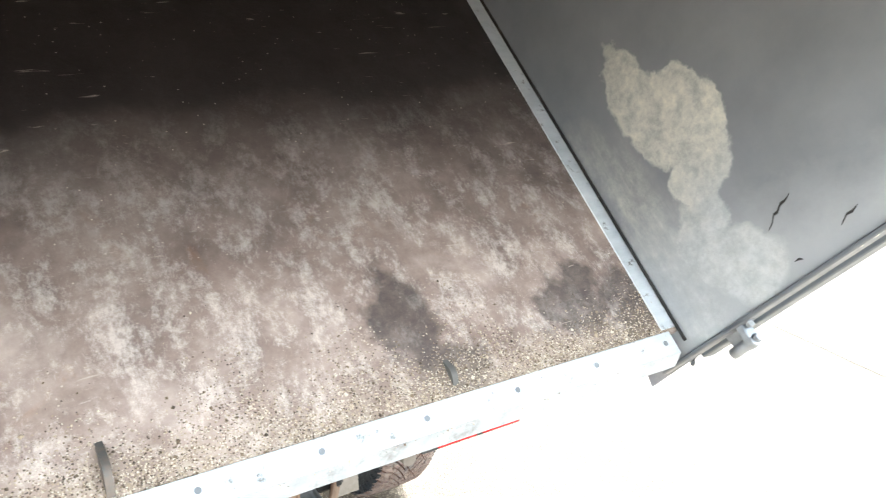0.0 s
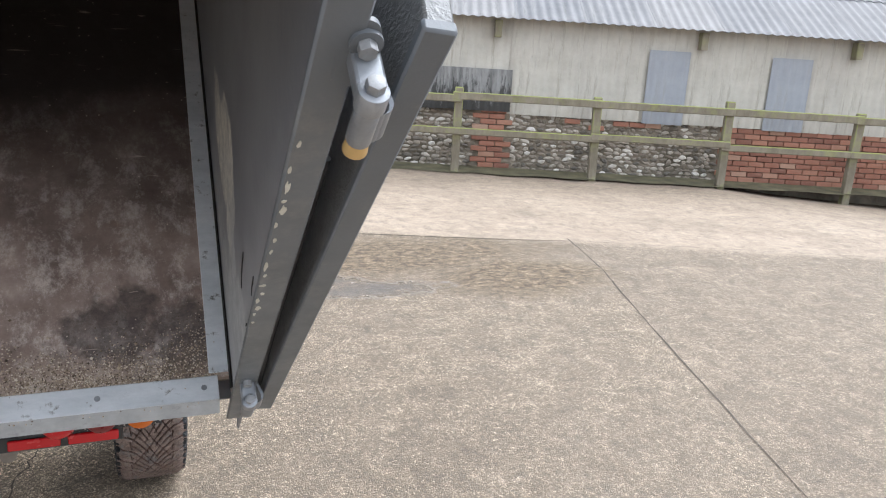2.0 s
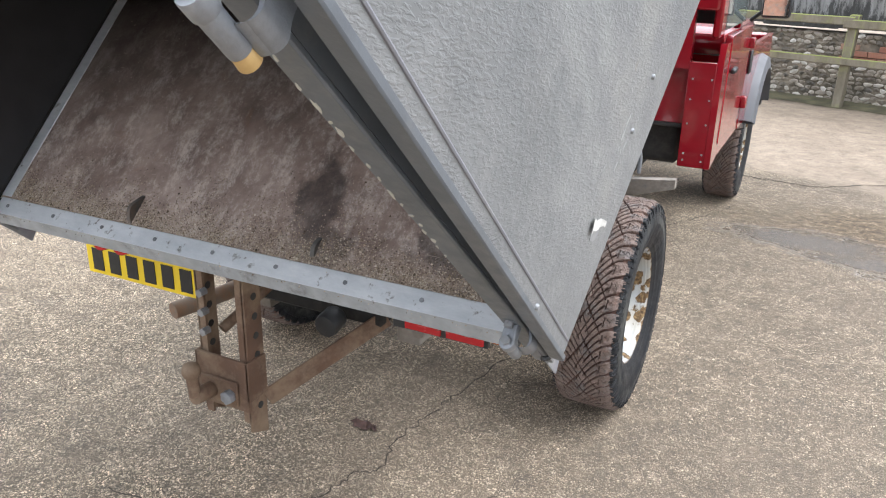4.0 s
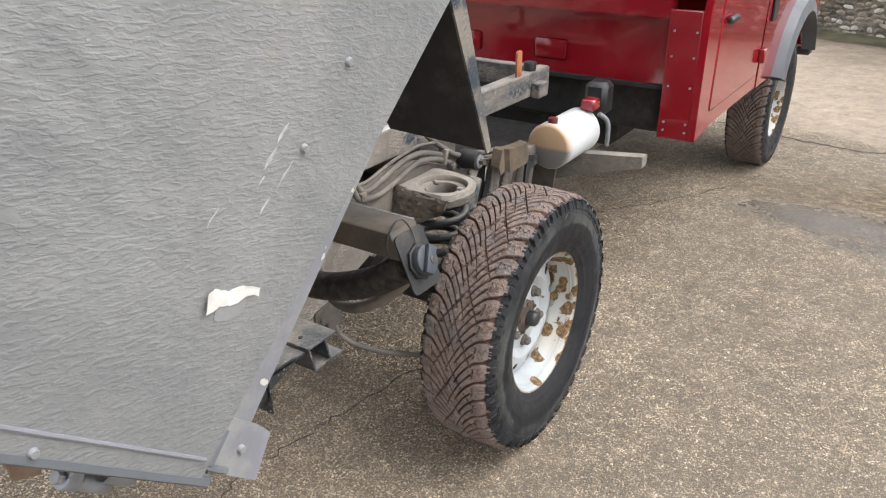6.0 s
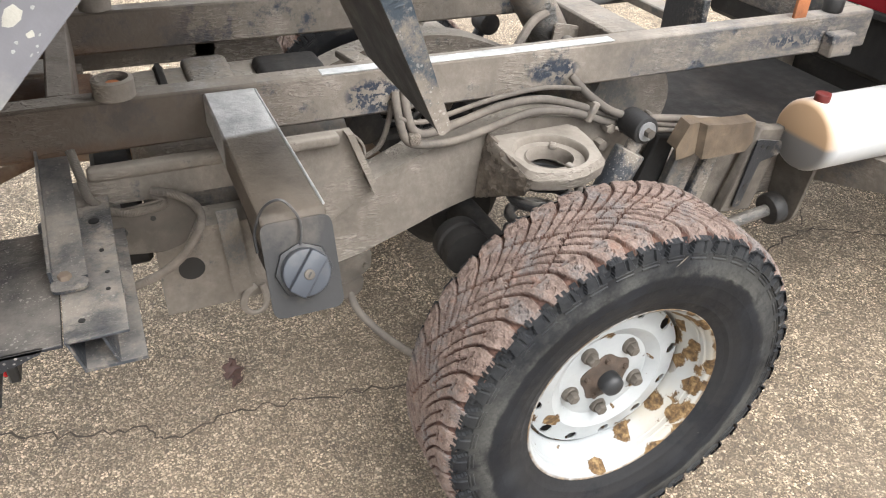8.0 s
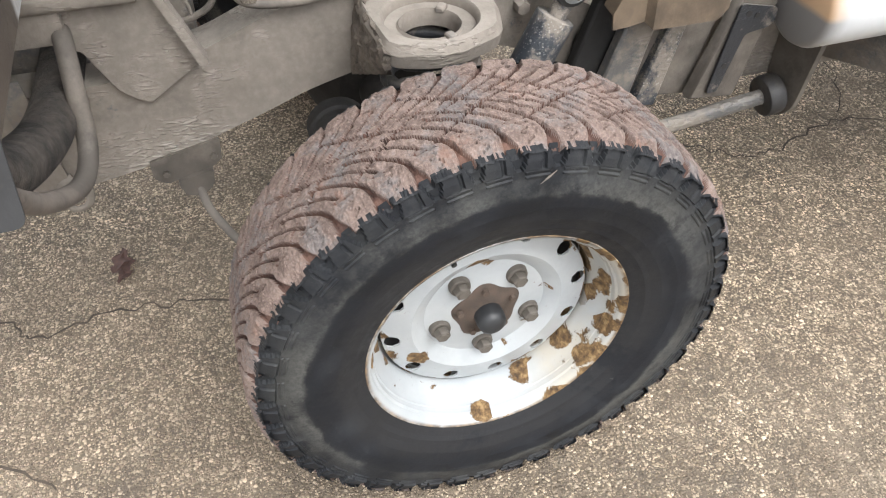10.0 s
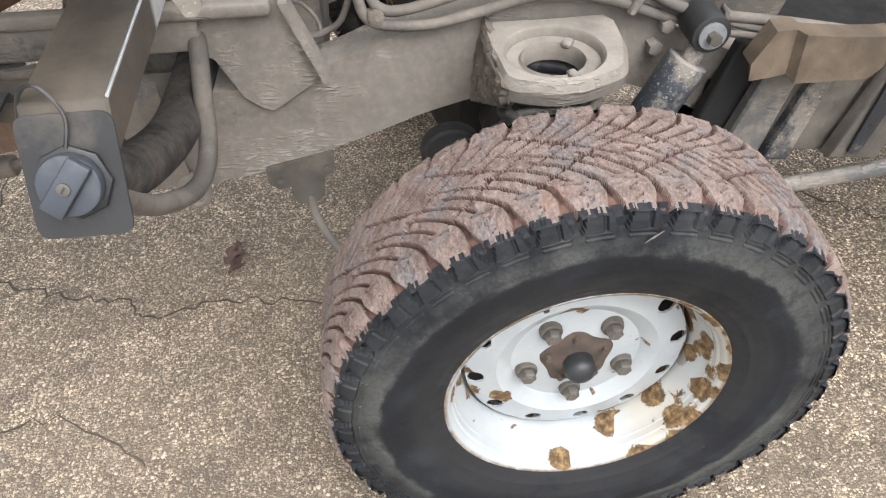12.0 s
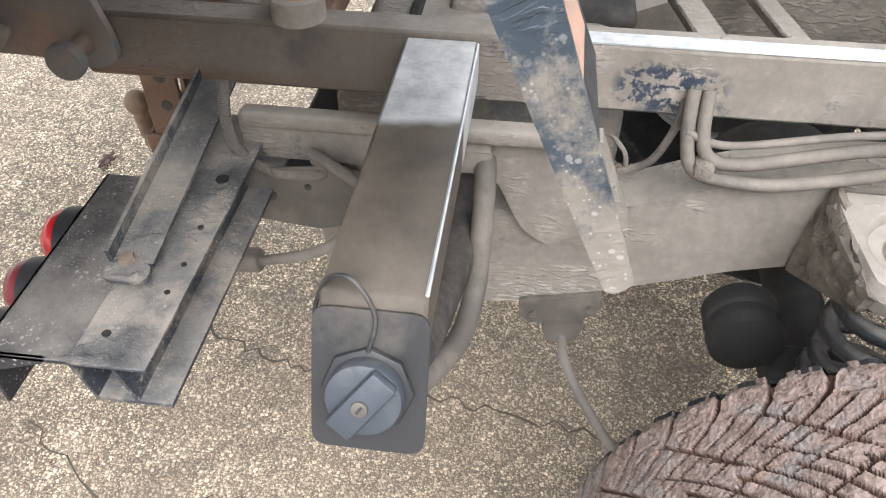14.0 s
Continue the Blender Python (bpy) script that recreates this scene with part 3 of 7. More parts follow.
def make_rim():
    """White wheel paint with rust scabs along the well and a rusty lip."""
    k = Nodes("chipped_white_wheel_paint", 0.38)
    c = k.ramp(k.noise(14, 6), (0.3, (0.32, 0.342, 0.355)), (0.7, (0.40, 0.417, 0.425)))
    c = k.mix(k.ramp(k.noise(5, 6, 0.7), (0.52, 0.0), (0.72, 0.35)), c, (0.36, 0.36, 0.34))
    side = k.ramp(k.math("ADD", k.math("MULTIPLY", k.axis(1), 1.6), k.math("MULTIPLY", k.axis(2), -0.9)), (0.02, 0.0), (0.24, 1.0))
    rad = k.t.nodes.new("ShaderNodeVectorMath")
    rad.operation = "LENGTH"
    k.t.links.new(k.scaled(0, 1, 1), rad.inputs[0])
    ring = k.ramp(rad.outputs["Value"], (0.174, 0.0), (0.180, 1.0))
    where = k.math("MULTIPLY", side, ring)
    edge = k.math("MULTIPLY", k.math("SUBTRACT", k.noise(48, 8, 0.8), 0.5), 1.05)
    cell = k.vor(25)
    drawn = k.axis(0, k.vor(25, out="Color"))
    here = k.math("ADD", k.math("MULTIPLY", ring, 0.16), k.math("MULTIPLY", where, 0.55))
    scab = k.math("MULTIPLY", k.ramp(k.math("ADD", cell, k.math("MULTIPLY", edge, 0.85)), (0.58, 1.0), (0.61, 0.0)), k.ramp(k.math("ADD", drawn, here), (0.93, 0.0), (0.94, 1.0)))
    few = k.axis(1, k.vor(17, out="Color"))
    spot = k.math("MULTIPLY", k.ramp(k.math("ADD", k.vor(17), edge), (0.20, 1.0), (0.24, 0.0)), k.ramp(few, (0.84, 0.0), (0.85, 1.0)))
    stain = k.ramp(k.math("MULTIPLY", where, k.noise(12, 5)), (0.25, 0.0), (0.6, 0.55))
    c = k.mix(stain, c, (0.40, 0.34, 0.24))
    lip = k.math("MULTIPLY", k.ramp(rad.outputs["Value"], (0.2165, 0.0), (0.2195, 1.0)), k.ramp(k.noise(20, 6, 0.7), (0.34, 0.25), (0.52, 1.0)))
    m = k.math("MAXIMUM", k.math("MAXIMUM", scab, lip), spot)
    flake = k.ramp(k.noise(60, 8, 0.8), (0.645, 0.0), (0.665, 0.8))
    m = k.math("MAXIMUM", m, flake)
    rust = k.ramp(k.noise(75, 6, 0.7), (0.32, (0.030, 0.018, 0.010)), (0.5, (0.12, 0.070, 0.028)), (0.66, (0.27, 0.18, 0.085)))
    k.color(k.mix(m, c, rust))
    k.rough(k.ramp(m, (0.0, 0.34), (1.0, 0.85)))
    k.bump(k.math("ADD", k.math("MULTIPLY", m, k.noise(90, 4)), k.math("MULTIPLY", k.noise(70, 4), 0.12)), 0.5, 0.004)
    return k.mat


def make_tank():
    """White translucent plastic, stained yellow on the end that the fluid does not reach."""
    k = Nodes("white_plastic_tank", 0.35)
    c = k.ramp(k.noise(8, 4), (0.3, (0.50, 0.52, 0.53)), (0.7, (0.60, 0.61, 0.61)))
    end = k.ramp(k.math("ADD", k.axis(1), k.math("MULTIPLY", k.noise(10, 3), 0.012)), (0.008, 1.0), (0.045, 0.0))
    up = k.ramp(k.math("ADD", k.axis(2), k.math("MULTIPLY", k.noise(5, 2), 0.02)), (0.0, 0.0), (0.012, 1.0))
    tint = k.mix(up, (0.16, 0.15, 0.145), (0.47, 0.30, 0.16))
    k.color(k.mix(k.math("MULTIPLY", end, 0.9), c, tint))
    k.b.inputs["Subsurface Weight"].default_value = 0.15
    k.b.inputs["Subsurface Radius"].default_value = (0.02, 0.02, 0.02)
    return k.mat


def make_concrete():
    """Exposed-aggregate concrete yard, brown-grey, smoother and pinker on the far bay."""
    k = Nodes("exposed_aggregate_concrete", 0.75)
    wander = k.t.nodes.new("ShaderNodeVectorMath")
    wander.operation = "MULTIPLY_ADD"
    push = k.t.nodes.new("ShaderNodeTexNoise")
    push.inputs["Scale"].default_value = 60.0
    k.put(push.inputs["Vector"], k.co)
    k.t.links.new(push.outputs["Color"], wander.inputs[0])
    wander.inputs[1].default_value = (0.006, 0.006, 0.0)
    k.put(wander.inputs[2], k.co)
    plain_co = k.co
    k.co = wander.outputs["Vector"]
    stones = ((0.0, (0.13, 0.098, 0.066)), (0.3, (0.26, 0.20, 0.136)), (0.7, (0.38, 0.30, 0.21)), (1.0, (0.60, 0.50, 0.375)))
    near = k.ramp(k.noise(3, 7, 0.65), (0.3, (0.078, 0.058, 0.039)), (0.7, (0.150, 0.113, 0.077)))
    near = k.mix(k.ramp(k.noise(330, 5, 0.75), (0.44, 0.0), (0.62, 0.7)), near, (0.23, 0.18, 0.128))
    h = 0.0
    for scale, edge, few in ((260, 0.50, 0.25), (165, 0.50, 0.30), (112, 0.50, 0.42)):
        d = k.vor(scale, out="Distance")
        g = k.axis(0, k.vor(scale, out="Color"))
        pick = k.axis(1, k.vor(scale, out="Color"))
        there = k.math("MULTIPLY", k.ramp(d, (edge - 0.07, 1.0), (edge, 0.0)), k.ramp(pick, (few, 0.0), (few + 0.02, 1.0)))
        near = k.mix(there, near, k.ramp(g, *stones))
        h = k.math("MAXIMUM", h, k.math("MULTIPLY", there, k.ramp(d, (0.0, 1.0), (edge, 0.35))))
    k.co = plain_co
    fine = k.ramp(k.noise(150, 4), (0.35, (0.16, 0.123, 0.088)), (0.65, (0.31, 0.25, 0.185)))
    # the far bay, laid with a finer skin
    wob = k.math("MULTIPLY", k.math("SUBTRACT", k.noise(1.2, 5), 0.5), 0.5)
    far = k.math("ADD", k.math("ADD", k.math("MULTIPLY", k.axis(0), 0.355), k.math("MULTIPLY", k.axis(1), 0.935)), k.math("MULTIPLY", wob, 0.25))
    bay = k.ramp(k.math("MULTIPLY", far, 0.1), (0.412, 0.0), (0.424, 1.0))
    smooth_bay = k.ramp(k.noise(1.1, 7, 0.6), (0.25, (0.21, 0.16, 0.118)), (0.55, (0.285, 0.225, 0.17)), (0.8, (0.35, 0.285, 0.22)))
    smooth_bay = k.mix(0.25, smooth_bay, fine)
    worn = k.ramp(k.noise(0.55, 8, 0.7), (0.45, 0.0), (0.62, 0.75))
    c = k.mix(worn, near, fine)
    c = k.mix(bay, c, smooth_bay)
    across = k.math("ADD", k.math("MULTIPLY", k.axis(0), 0.0935), k.math("MULTIPLY", k.axis(1), -0.0355))
    side_bay = k.math("MULTIPLY", k.ramp(across, (0.314, 0.0), (0.318, 1.0)), k.math("SUBTRACT", 1.0, bay))
    c = k.mix(k.math("MULTIPLY", side_bay, 0.5), c, k.mix(0.5, smooth_bay, fine))
    grain = k.noise(42, 8, 0.88, k.scaled(1.15, 0.9, 1))
    c = k.mix(k.ramp(grain, (0.53, 0.0), (0.64, 0.4)), c, (0.085, 0.069, 0.056))
    c = k.mix(k.ramp(grain, (0.36, 0.4), (0.46, 0.0)), c, (0.46, 0.39, 0.30))
    # concrete toned duller grey-brown towards +x, broken up by noise
    dull_side = k.ramp(k.math("ADD", k.axis(0), k.math("MULTIPLY", k.math("SUBTRACT", k.noise(1.5, 6, 0.7), 0.5), 1.2)), (0.35, 0.0), (1.0, 1.0))
    dull_side = k.math("MULTIPLY", k.math("MULTIPLY", dull_side, k.math("SUBTRACT", 1.0, bay)), k.ramp(k.noise(30, 9, 0.88), (0.42, 0.15), (0.56, 0.75)))
    c = k.mix(dull_side, c, (0.135, 0.110, 0.082))
    blot = k.noise(5.5, 11, 0.88, k.scaled(1.1, 1, 1), 0.3)
    c = k.mix(k.ramp(blot, (0.50, 0.0), (0.60, 0.62)), c, (0.095, 0.079, 0.062))
    c = k.mix(k.ramp(blot, (0.36, 0.5), (0.46, 0.0)), c, (0.48, 0.385, 0.29))
    stain = k.ramp(k.noise(0.8, 9, 0.75), (0.50, 0.0), (0.70, 0.6))
    mottle = k.ramp(k.noise(4.5, 8, 0.78), (0.47, 0.0), (0.66, 0.5))
    patchy = k.ramp(k.noise(15, 9, 0.8), (0.47, 0.0), (0.62, 0.3))
    c = k.mix(patchy, c, (0.115, 0.087, 0.06))
    patchy = k.ramp(k.noise(10, 9, 0.82, k.scaled(1.1, 0.9, 1)), (0.54, 0.0), (0.66, 0.38))
    c = k.mix(patchy, c, (0.42, 0.35, 0.265))
    c = k.mix(k.math("MULTIPLY", mottle, k.math("SUBTRACT", 1.0, k.math("MULTIPLY", bay, 0.6))), c, (0.125, 0.095, 0.066))
    c = k.mix(stain, c, (0.11, 0.086, 0.062))
    pale = k.ramp(k.noise(1.7, 6, 0.7), (0.60, 0.0), (0.78, 0.4))
    c = k.mix(pale, c, (0.38, 0.30, 0.215))
    dirt = k.math("MAXIMUM", k.blob(2.45, 2.75, 0, 1.9, 0.72, 9, 0.9, 1.8, 0.5), k.blob(3.4, 2.0, 0, 0.9, 0.55, 9, 0.9, 2.2, 0.5))
    dirt = k.math("MULTIPLY", dirt, k.ramp(k.noise(9, 8, 0.8), (0.34, 0.6), (0.50, 1.0)))
    soil = k.ramp(k.noise(16, 9, 0.85, k.scaled(0.8, 1.2, 1)), (0.36, (0.040, 0.028, 0.017)), (0.50, (0.105, 0.075, 0.044)), (0.62, (0.32, 0.245, 0.16)))
    c = k.mix(k.math("MULTIPLY", dirt, k.math("SUBTRACT", 1.0, bay)), c, soil)
    pebble = k.math("MINIMUM", k.math("MULTIPLY", k.axis(0, near), 5.9), 2.7)
    c = k.mix(k.math("MULTIPLY", k.math("SUBTRACT", 1.0, k.math("MULTIPLY", bay, 0.9)), k.math("SUBTRACT", 0.64, k.math("MULTIPLY", dull_side, 0.56))), c, pebble, "MULTIPLY")
    # damp run-off in front of the fence
    wet = k.math("MAXIMUM", k.math("MAXIMUM", k.blob(1.40, 2.36, 0, 0.62, 0.27, 9, 1.6, 3.5, 0.6), k.blob(2.2, 1.9, 0, 0.55, 0.20, 9, 1.8, 4.5, 0.6)), k.blob(1.8, 2.12, 0, 0.5, 0.17, 9, 1.4, 5, 0.6))
    c = k.mix(k.math("MULTIPLY", wet, 0.7), c, (0.075, 0.068, 0.066))
    k.color(c)
    k.rough(k.ramp(wet, (0.0, 0.78), (0.5, 0.22), (1.0, 0.05)))
    h = k.math("MULTIPLY", h, k.math("SUBTRACT", 1.0, k.math("MULTIPLY", bay, 0.85)))
    h = k.math("MULTIPLY", h, k.math("SUBTRACT", 1.0, k.math("MULTIPLY", wet, 0.9)))
    k.bump(k.math("ADD", h, k.math("MULTIPLY", k.noise(220, 3), 0.2)), 0.85, 0.008)
    return k.mat


def make_timber():
    k = Nodes("weathered_fence_timber", 0.85)
    c = k.ramp(k.noise(8, 7, 0.7, k.scaled(1, 1, 0.4)), (0.3, (0.125, 0.108, 0.078)), (0.7, (0.245, 0.22, 0.168)))
    geo = k.t.nodes.new("ShaderNodeNewGeometry").outputs["Normal"]
    up = k.ramp(k.math("ADD", k.axis(2, geo), k.math("MULTIPLY", k.math("SUBTRACT", k.noise(5, 6), 0.5), 1.6)), (0.0, 0.0), (0.6, 0.9))
    c = k.mix(up, c, (0.26, 0.285, 0.085))
    k.color(c)
    k.bump(k.noise(30, 6, 0.7, k.scaled(1, 1, 0.2)), 0.4, 0.01)
    return k.mat


def make_cladding(name, lo, hi, stain, metal=0.0, amount=0.3):
    k = Nodes(name, 0.7, metal)
    c = k.ramp(k.noise(2.2, 7, 0.7), (0.3, lo), (0.7, hi))
    c = k.mix(k.math("MULTIPLY", k.random(), 0.25), c, (0.32, 0.30, 0.28))
    run = k.ramp(k.noise(5, 8, 0.75, k.scaled(2.5, 2.5, 0.25)), (0.62 - amount * 0.3, 0.0), (0.78 - amount * 0.2, 0.8))
    c = k.mix(run, c, stain)
    if amount > 0.5:
        # black algae runs up from the foot of the sheet
        soot = k.ramp(k.math("SUBTRACT", k.noise(4.5, 7, 0.75, k.scaled(2.2, 2.2, 0.5)), k.math("MULTIPLY", k.axis(2), 0.55)), (0.30, 0.0), (0.40, 0.9))
        c = k.mix(soot, c, (0.022, 0.022, 0.021))
    k.color(c)
    k.bump(k.noise(40, 4), 0.15, 0.01)
    return k.mat


def make_stone():
    k = Nodes("flint_stone", 0.7)
    r = k.random()
    c = k.ramp(r, (0.0, (0.055, 0.050, 0.045)), (0.3, (0.16, 0.132, 0.100)), (0.6, (0.31, 0.27, 0.22)), (0.84, (0.50, 0.46, 0.40)), (1.0, (0.82, 0.80, 0.76)))
    k.color(k.mix(0.35, c, k.ramp(k.noise(30, 6, 0.7), (0.3, (0.09, 0.08, 0.07)), (0.7, (0.45, 0.42, 0.36)))))
    k.bump(k.noise(60, 4), 0.3, 0.006)
    return k.mat


def make_stone_far():
    k = Nodes("flint_rubble", 0.75)
    c = k.ramp(k.island(), (0.0, (0.055, 0.050, 0.045)), (0.3, (0.16, 0.132, 0.100)), (0.6, (0.31, 0.27, 0.22)), (0.84, (0.50, 0.46, 0.40)), (1.0, (0.82, 0.80, 0.76)))
    k.color(k.mix(0.3, c, k.ramp(k.noise(30, 6, 0.7), (0.3, (0.09, 0.08, 0.07)), (0.7, (0.45, 0.42, 0.36)))))
    k.bump(k.noise(60, 4), 0.3, 0.006)
    return k.mat


def make_brick():
    k = Nodes("red_brick", 0.85)
    c = k.ramp(k.random(), (0.0, (0.19, 0.08, 0.055)), (0.4, (0.29, 0.125, 0.085)), (0.8, (0.35, 0.165, 0.11)), (1.0, (0.40, 0.26, 0.19)))
    k.color(k.mix(k.ramp(k.noise(25, 6, 0.7), (0.45, 0.0), (0.75, 0.45)), c, (0.30, 0.22, 0.17)))
    k.bump(k.noise(80, 4), 0.3, 0.005)
    return k.mat


def make_beam():
    """Black box beam: worn pale on the inner half, brown dust on the outer half."""
    k = Nodes("filler_beam_paint", 0.6)
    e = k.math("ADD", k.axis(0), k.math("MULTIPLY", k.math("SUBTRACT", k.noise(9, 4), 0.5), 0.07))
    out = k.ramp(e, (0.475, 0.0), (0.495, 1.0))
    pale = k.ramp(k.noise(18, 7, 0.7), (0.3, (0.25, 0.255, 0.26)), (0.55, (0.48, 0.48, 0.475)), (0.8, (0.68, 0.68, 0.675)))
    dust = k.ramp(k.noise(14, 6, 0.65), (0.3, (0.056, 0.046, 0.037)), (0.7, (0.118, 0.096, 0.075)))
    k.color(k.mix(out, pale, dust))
    k.rough(k.ramp(out, (0.0, 0.4), (1.0, 0.62)))
    k.bump(k.noise(110, 6, 0.7), 0.45, 0.004)
    return k.mat


beam_paint = make_beam()
ply_floor, inner_wall, door_skin, alu, red_paint = make_ply(), make_wall(), make_door_skin(), make_alu(), make_red()
# red-brown mud, darkened to carry the shade inside the tread grooves
groove_shade_mud = plain("red_brown_shaded_groove_mud", (0.075, 0.040, 0.031), 0.9, vary=0.5, scale=40, dirt=(0.15, 0.085, 0.062), amount=0.4)
shield_olive = plain("dusty_olive_heat_shield", (0.108, 0.080, 0.054), 0.75, vary=0.45, scale=20, dirt=(0.055, 0.040, 0.028), amount=0.5)
cap_red = plain("dark_red_cap", (0.12, 0.016, 0.014), 0.45)
tread_mud, side_rubber, rim_white, tank_white = make_tread(), make_side(), make_rim(), make_tank()
concrete, timber, stone, stone_far, brick_mat = make_concrete(), make_timber(), make_stone(), make_stone_far(), make_brick()
clad_pale = make_cladding("pale_fibre_cement_sheet", (0.38, 0.362, 0.318), (0.53, 0.512, 0.462), (0.22, 0.205, 0.165))
clad_steel = make_cladding("grey_galvanised_sheet", (0.24, 0.265, 0.305), (0.32, 0.345, 0.385), (0.25, 0.25, 0.24))
clad_dark = make_cladding("stained_grey_sheet", (0.19, 0.195, 0.20), (0.31, 0.315, 0.315), (0.06, 0.06, 0.058), amount=0.62)
roof_sheet = make_cladding("weathered_roof_sheet", (0.07, 0.074, 0.084), (0.13, 0.134, 0.145), (0.06, 0.06, 0.056))
mortar = plain("lime_mortar", (0.24, 0.208, 0.165), 0.9, vary=0.4, scale=6, bump=0.4, dirt=(0.085, 0.075, 0.055), amount=0.55)
crack_dirt = plain("dirt_filled_joint", (0.07, 0.055, 0.042), 0.95, vary=0.4, scale=9)
navy = Nodes("navy_car_paint", 0.18)
navy.color(navy.ramp(navy.noise(2, 4), (0.3, (0.010, 0.013, 0.035)), (0.7, (0.015, 0.02, 0.05))))
navy = navy.mat
far_tyre = plain("plain_tyre_rubber", (0.025, 0.025, 0.026), 0.8)
container_green = plain("green_grey_container_paint", (0.24, 0.33, 0.32), 0.6, vary=0.12, scale=2, dirt=(0.20, 0.18, 0.15), amount=0.3)
white_sheet = plain("white_plastic_sheet", (0.72, 0.74, 0.78), 0.5, vary=0.08)
bark = plain("grey_brown_bark", (0.12, 0.10, 0.085), 0.9, vary=0.35)
# twigs paled, haze of distance put into their colour
twig_brown = plain("brown_twigs", (0.27, 0.235, 0.175), 0.9, vary=0.4)
hedge_leaf = plain("winter_hedge_leaves", (0.21, 0.19, 0.12), 0.8, vary=0.5, scale=3)
# wood colour lightened to paint in the distant haze
far_wood = plain("hazy_far_wood", (0.36, 0.345, 0.29), 0.95, vary=0.35, scale=2.5, dirt=(0.30, 0.29, 0.25), amount=0.4)
moss = plain("mossy_verge", (0.105, 0.095, 0.055), 0.95, vary=0.5, scale=5, bump=0.6)
dead_leaf = plain("red_brown_leaf", (0.085, 0.048, 0.040), 0.8, vary=0.5, scale=60)
tape_white = plain("white_tape", (0.62, 0.61, 0.58), 0.6, vary=0.12, scale=40)
scratch_pale = plain("scratched_pale_paint", (0.36, 0.365, 0.36), 0.6, vary=0.25, scale=60)
white_chip = plain("flaked_white_primer", (0.50, 0.49, 0.44), 0.7, vary=0.15, scale=40)

# ---- the yard: ground, barn, fence ----
ALONG, AWAY = Vector((0.935, -0.355, 0)), Vector((0.355, 0.935, 0))


def yard(u, n, z=0.0):
    return ALONG * u + AWAY * n + Vector((0, 0, z))


YARD = Matrix(((ALONG.x, AWAY.x, 0, 0), (ALONG.y, AWAY.y, 0, 0), (0, 0, 1, 0), (0, 0, 0, 1)))

def ground_z(x, y):
    """The yard falls away towards the far gate."""
    return -0.1 * min(max(x * 0.93 + y * 0.37 - 10.0, 0.0), 8.0)


bm = bmesh.new()
bmesh.ops.create_grid(bm, x_segments=200, y_segments=200, size=400)
for v in bm.verts:
    v.co.z = ground_z(v.co.x, v.co.y)
single("ground", bm, concrete, "brown exposed-aggregate concrete yard with cracks and stains", "ground", "structure")


def ribbon(pts, w, seed, z=0.003, jag=0.012, n=10):
    """A thin uneven crack lying in the ground."""
    rnd = random.Random(seed)
    path = smooth_path([(*p, z) for p in pts], n)
    own, last = bmesh.new(), None
    for i, p in enumerate(path):
        d = (path[min(i + 1, len(path) - 1)] - path[max(i - 1, 0)]).normalized()
        s = Vector((-d.y, d.x, 0))
        p = p + s * rnd.uniform(-jag, jag)
        h = w * rnd.uniform(0.35, 1.0) / 2
        row = [own.verts.new(p + s * h), own.verts.new(p - s * h)]
        if last:
            own.faces.new((last[0], last[1], row[1], row[0]))
        last = row
    return own


def yards(*uv):
    return [tuple(yard(u, n))[:2] for u, n in uv]


CRACKS = [
    ("crack", [(-0.5, -1.35), (-0.02, -1.28), (0.10, -1.10), (0.15, -0.92), (0.22, -0.84), (0.18, -0.67), (0.21, -0.47), (0.25, -0.16), (0.33, 0.2)], 0.008),
    ("crack", [(-0.2, 0.7), (0.05, 0.98), (0.11, 1.15), (0.03, 1.45), (0.18, 1.73), (0.45, 2.11), (0.72, 2.58), (0.86, 2.95)], 0.009),
    ("crack", [(0.03, 1.45), (-0.2, 1.6), (-0.5, 1.62)], 0.006),
    ("crack", [(0.35, -1.5), (0.52, -1.25), (0.48, -1.0), (0.62, -0.8)], 0.006),
    ("joint", yards((0.67, 4.09), (1.56, 4.13), (2.3, 4.18), (3.0, 4.25)), 0.034),
    ("joint", yards((3.03, 4.35), (3.13, 3.4), (3.15, 2.5), (3.25, -0.06), (3.35, -2.2)), 0.016),
    ("joint", yards((0.67, 4.09), (0.73, 5.7), (0.75, 7.4)), 0.014),
    ("joint", yards((3.03, 4.27), (5.0, 4.28), (6.9, 4.28), (10.0, 4.35)), 0.010),
    ("crack", [(-0.3, 3.9), (0.4, 4.0), (0.85, 3.85), (1.1, 3.82), (1.37, 3.80), (1.75, 4.07), (2.25, 4.22)], 0.030),
    ("crack", [(1.37, 3.80), (1.5, 3.70), (1.75, 3.72)], 0.008),
]
for i, (name, pts, w) in enumerate(CRACKS):
    single("ground_" + name, ribbon(pts, w, i, jag=0.014 if name == "crack" else 0.004), crack_dirt, "dark dirt-filled " + name + " in the concrete yard", name, "structure")

# mossy strip under the fence
bm = bmesh.new()
own = grid_mesh(lambda i, j: yard(-12 + i * 0.24, 7.82 + j * 0.16 + (0.05 * math.sin(i * 1.7) if j == 0 else 0), 0.006 + 0.03 * j / 3 + (0.012 * noise.noise((i * 0.8, j, 0)) if j else 0)), 92, 4)
single("verge", own, moss, "mossy dirt verge along the foot of the barn wall", "verge", "structure")

# barn wall core
BARN_L, BARN_R, WALL_N, WALL_TOP = -11.0, 9.1, 8.30, 0.74
bm = box(BARN_L, BARN_R, WALL_N, WALL_N + 0.35, -0.2, WALL_TOP + 0.1, bm=bmesh.new())
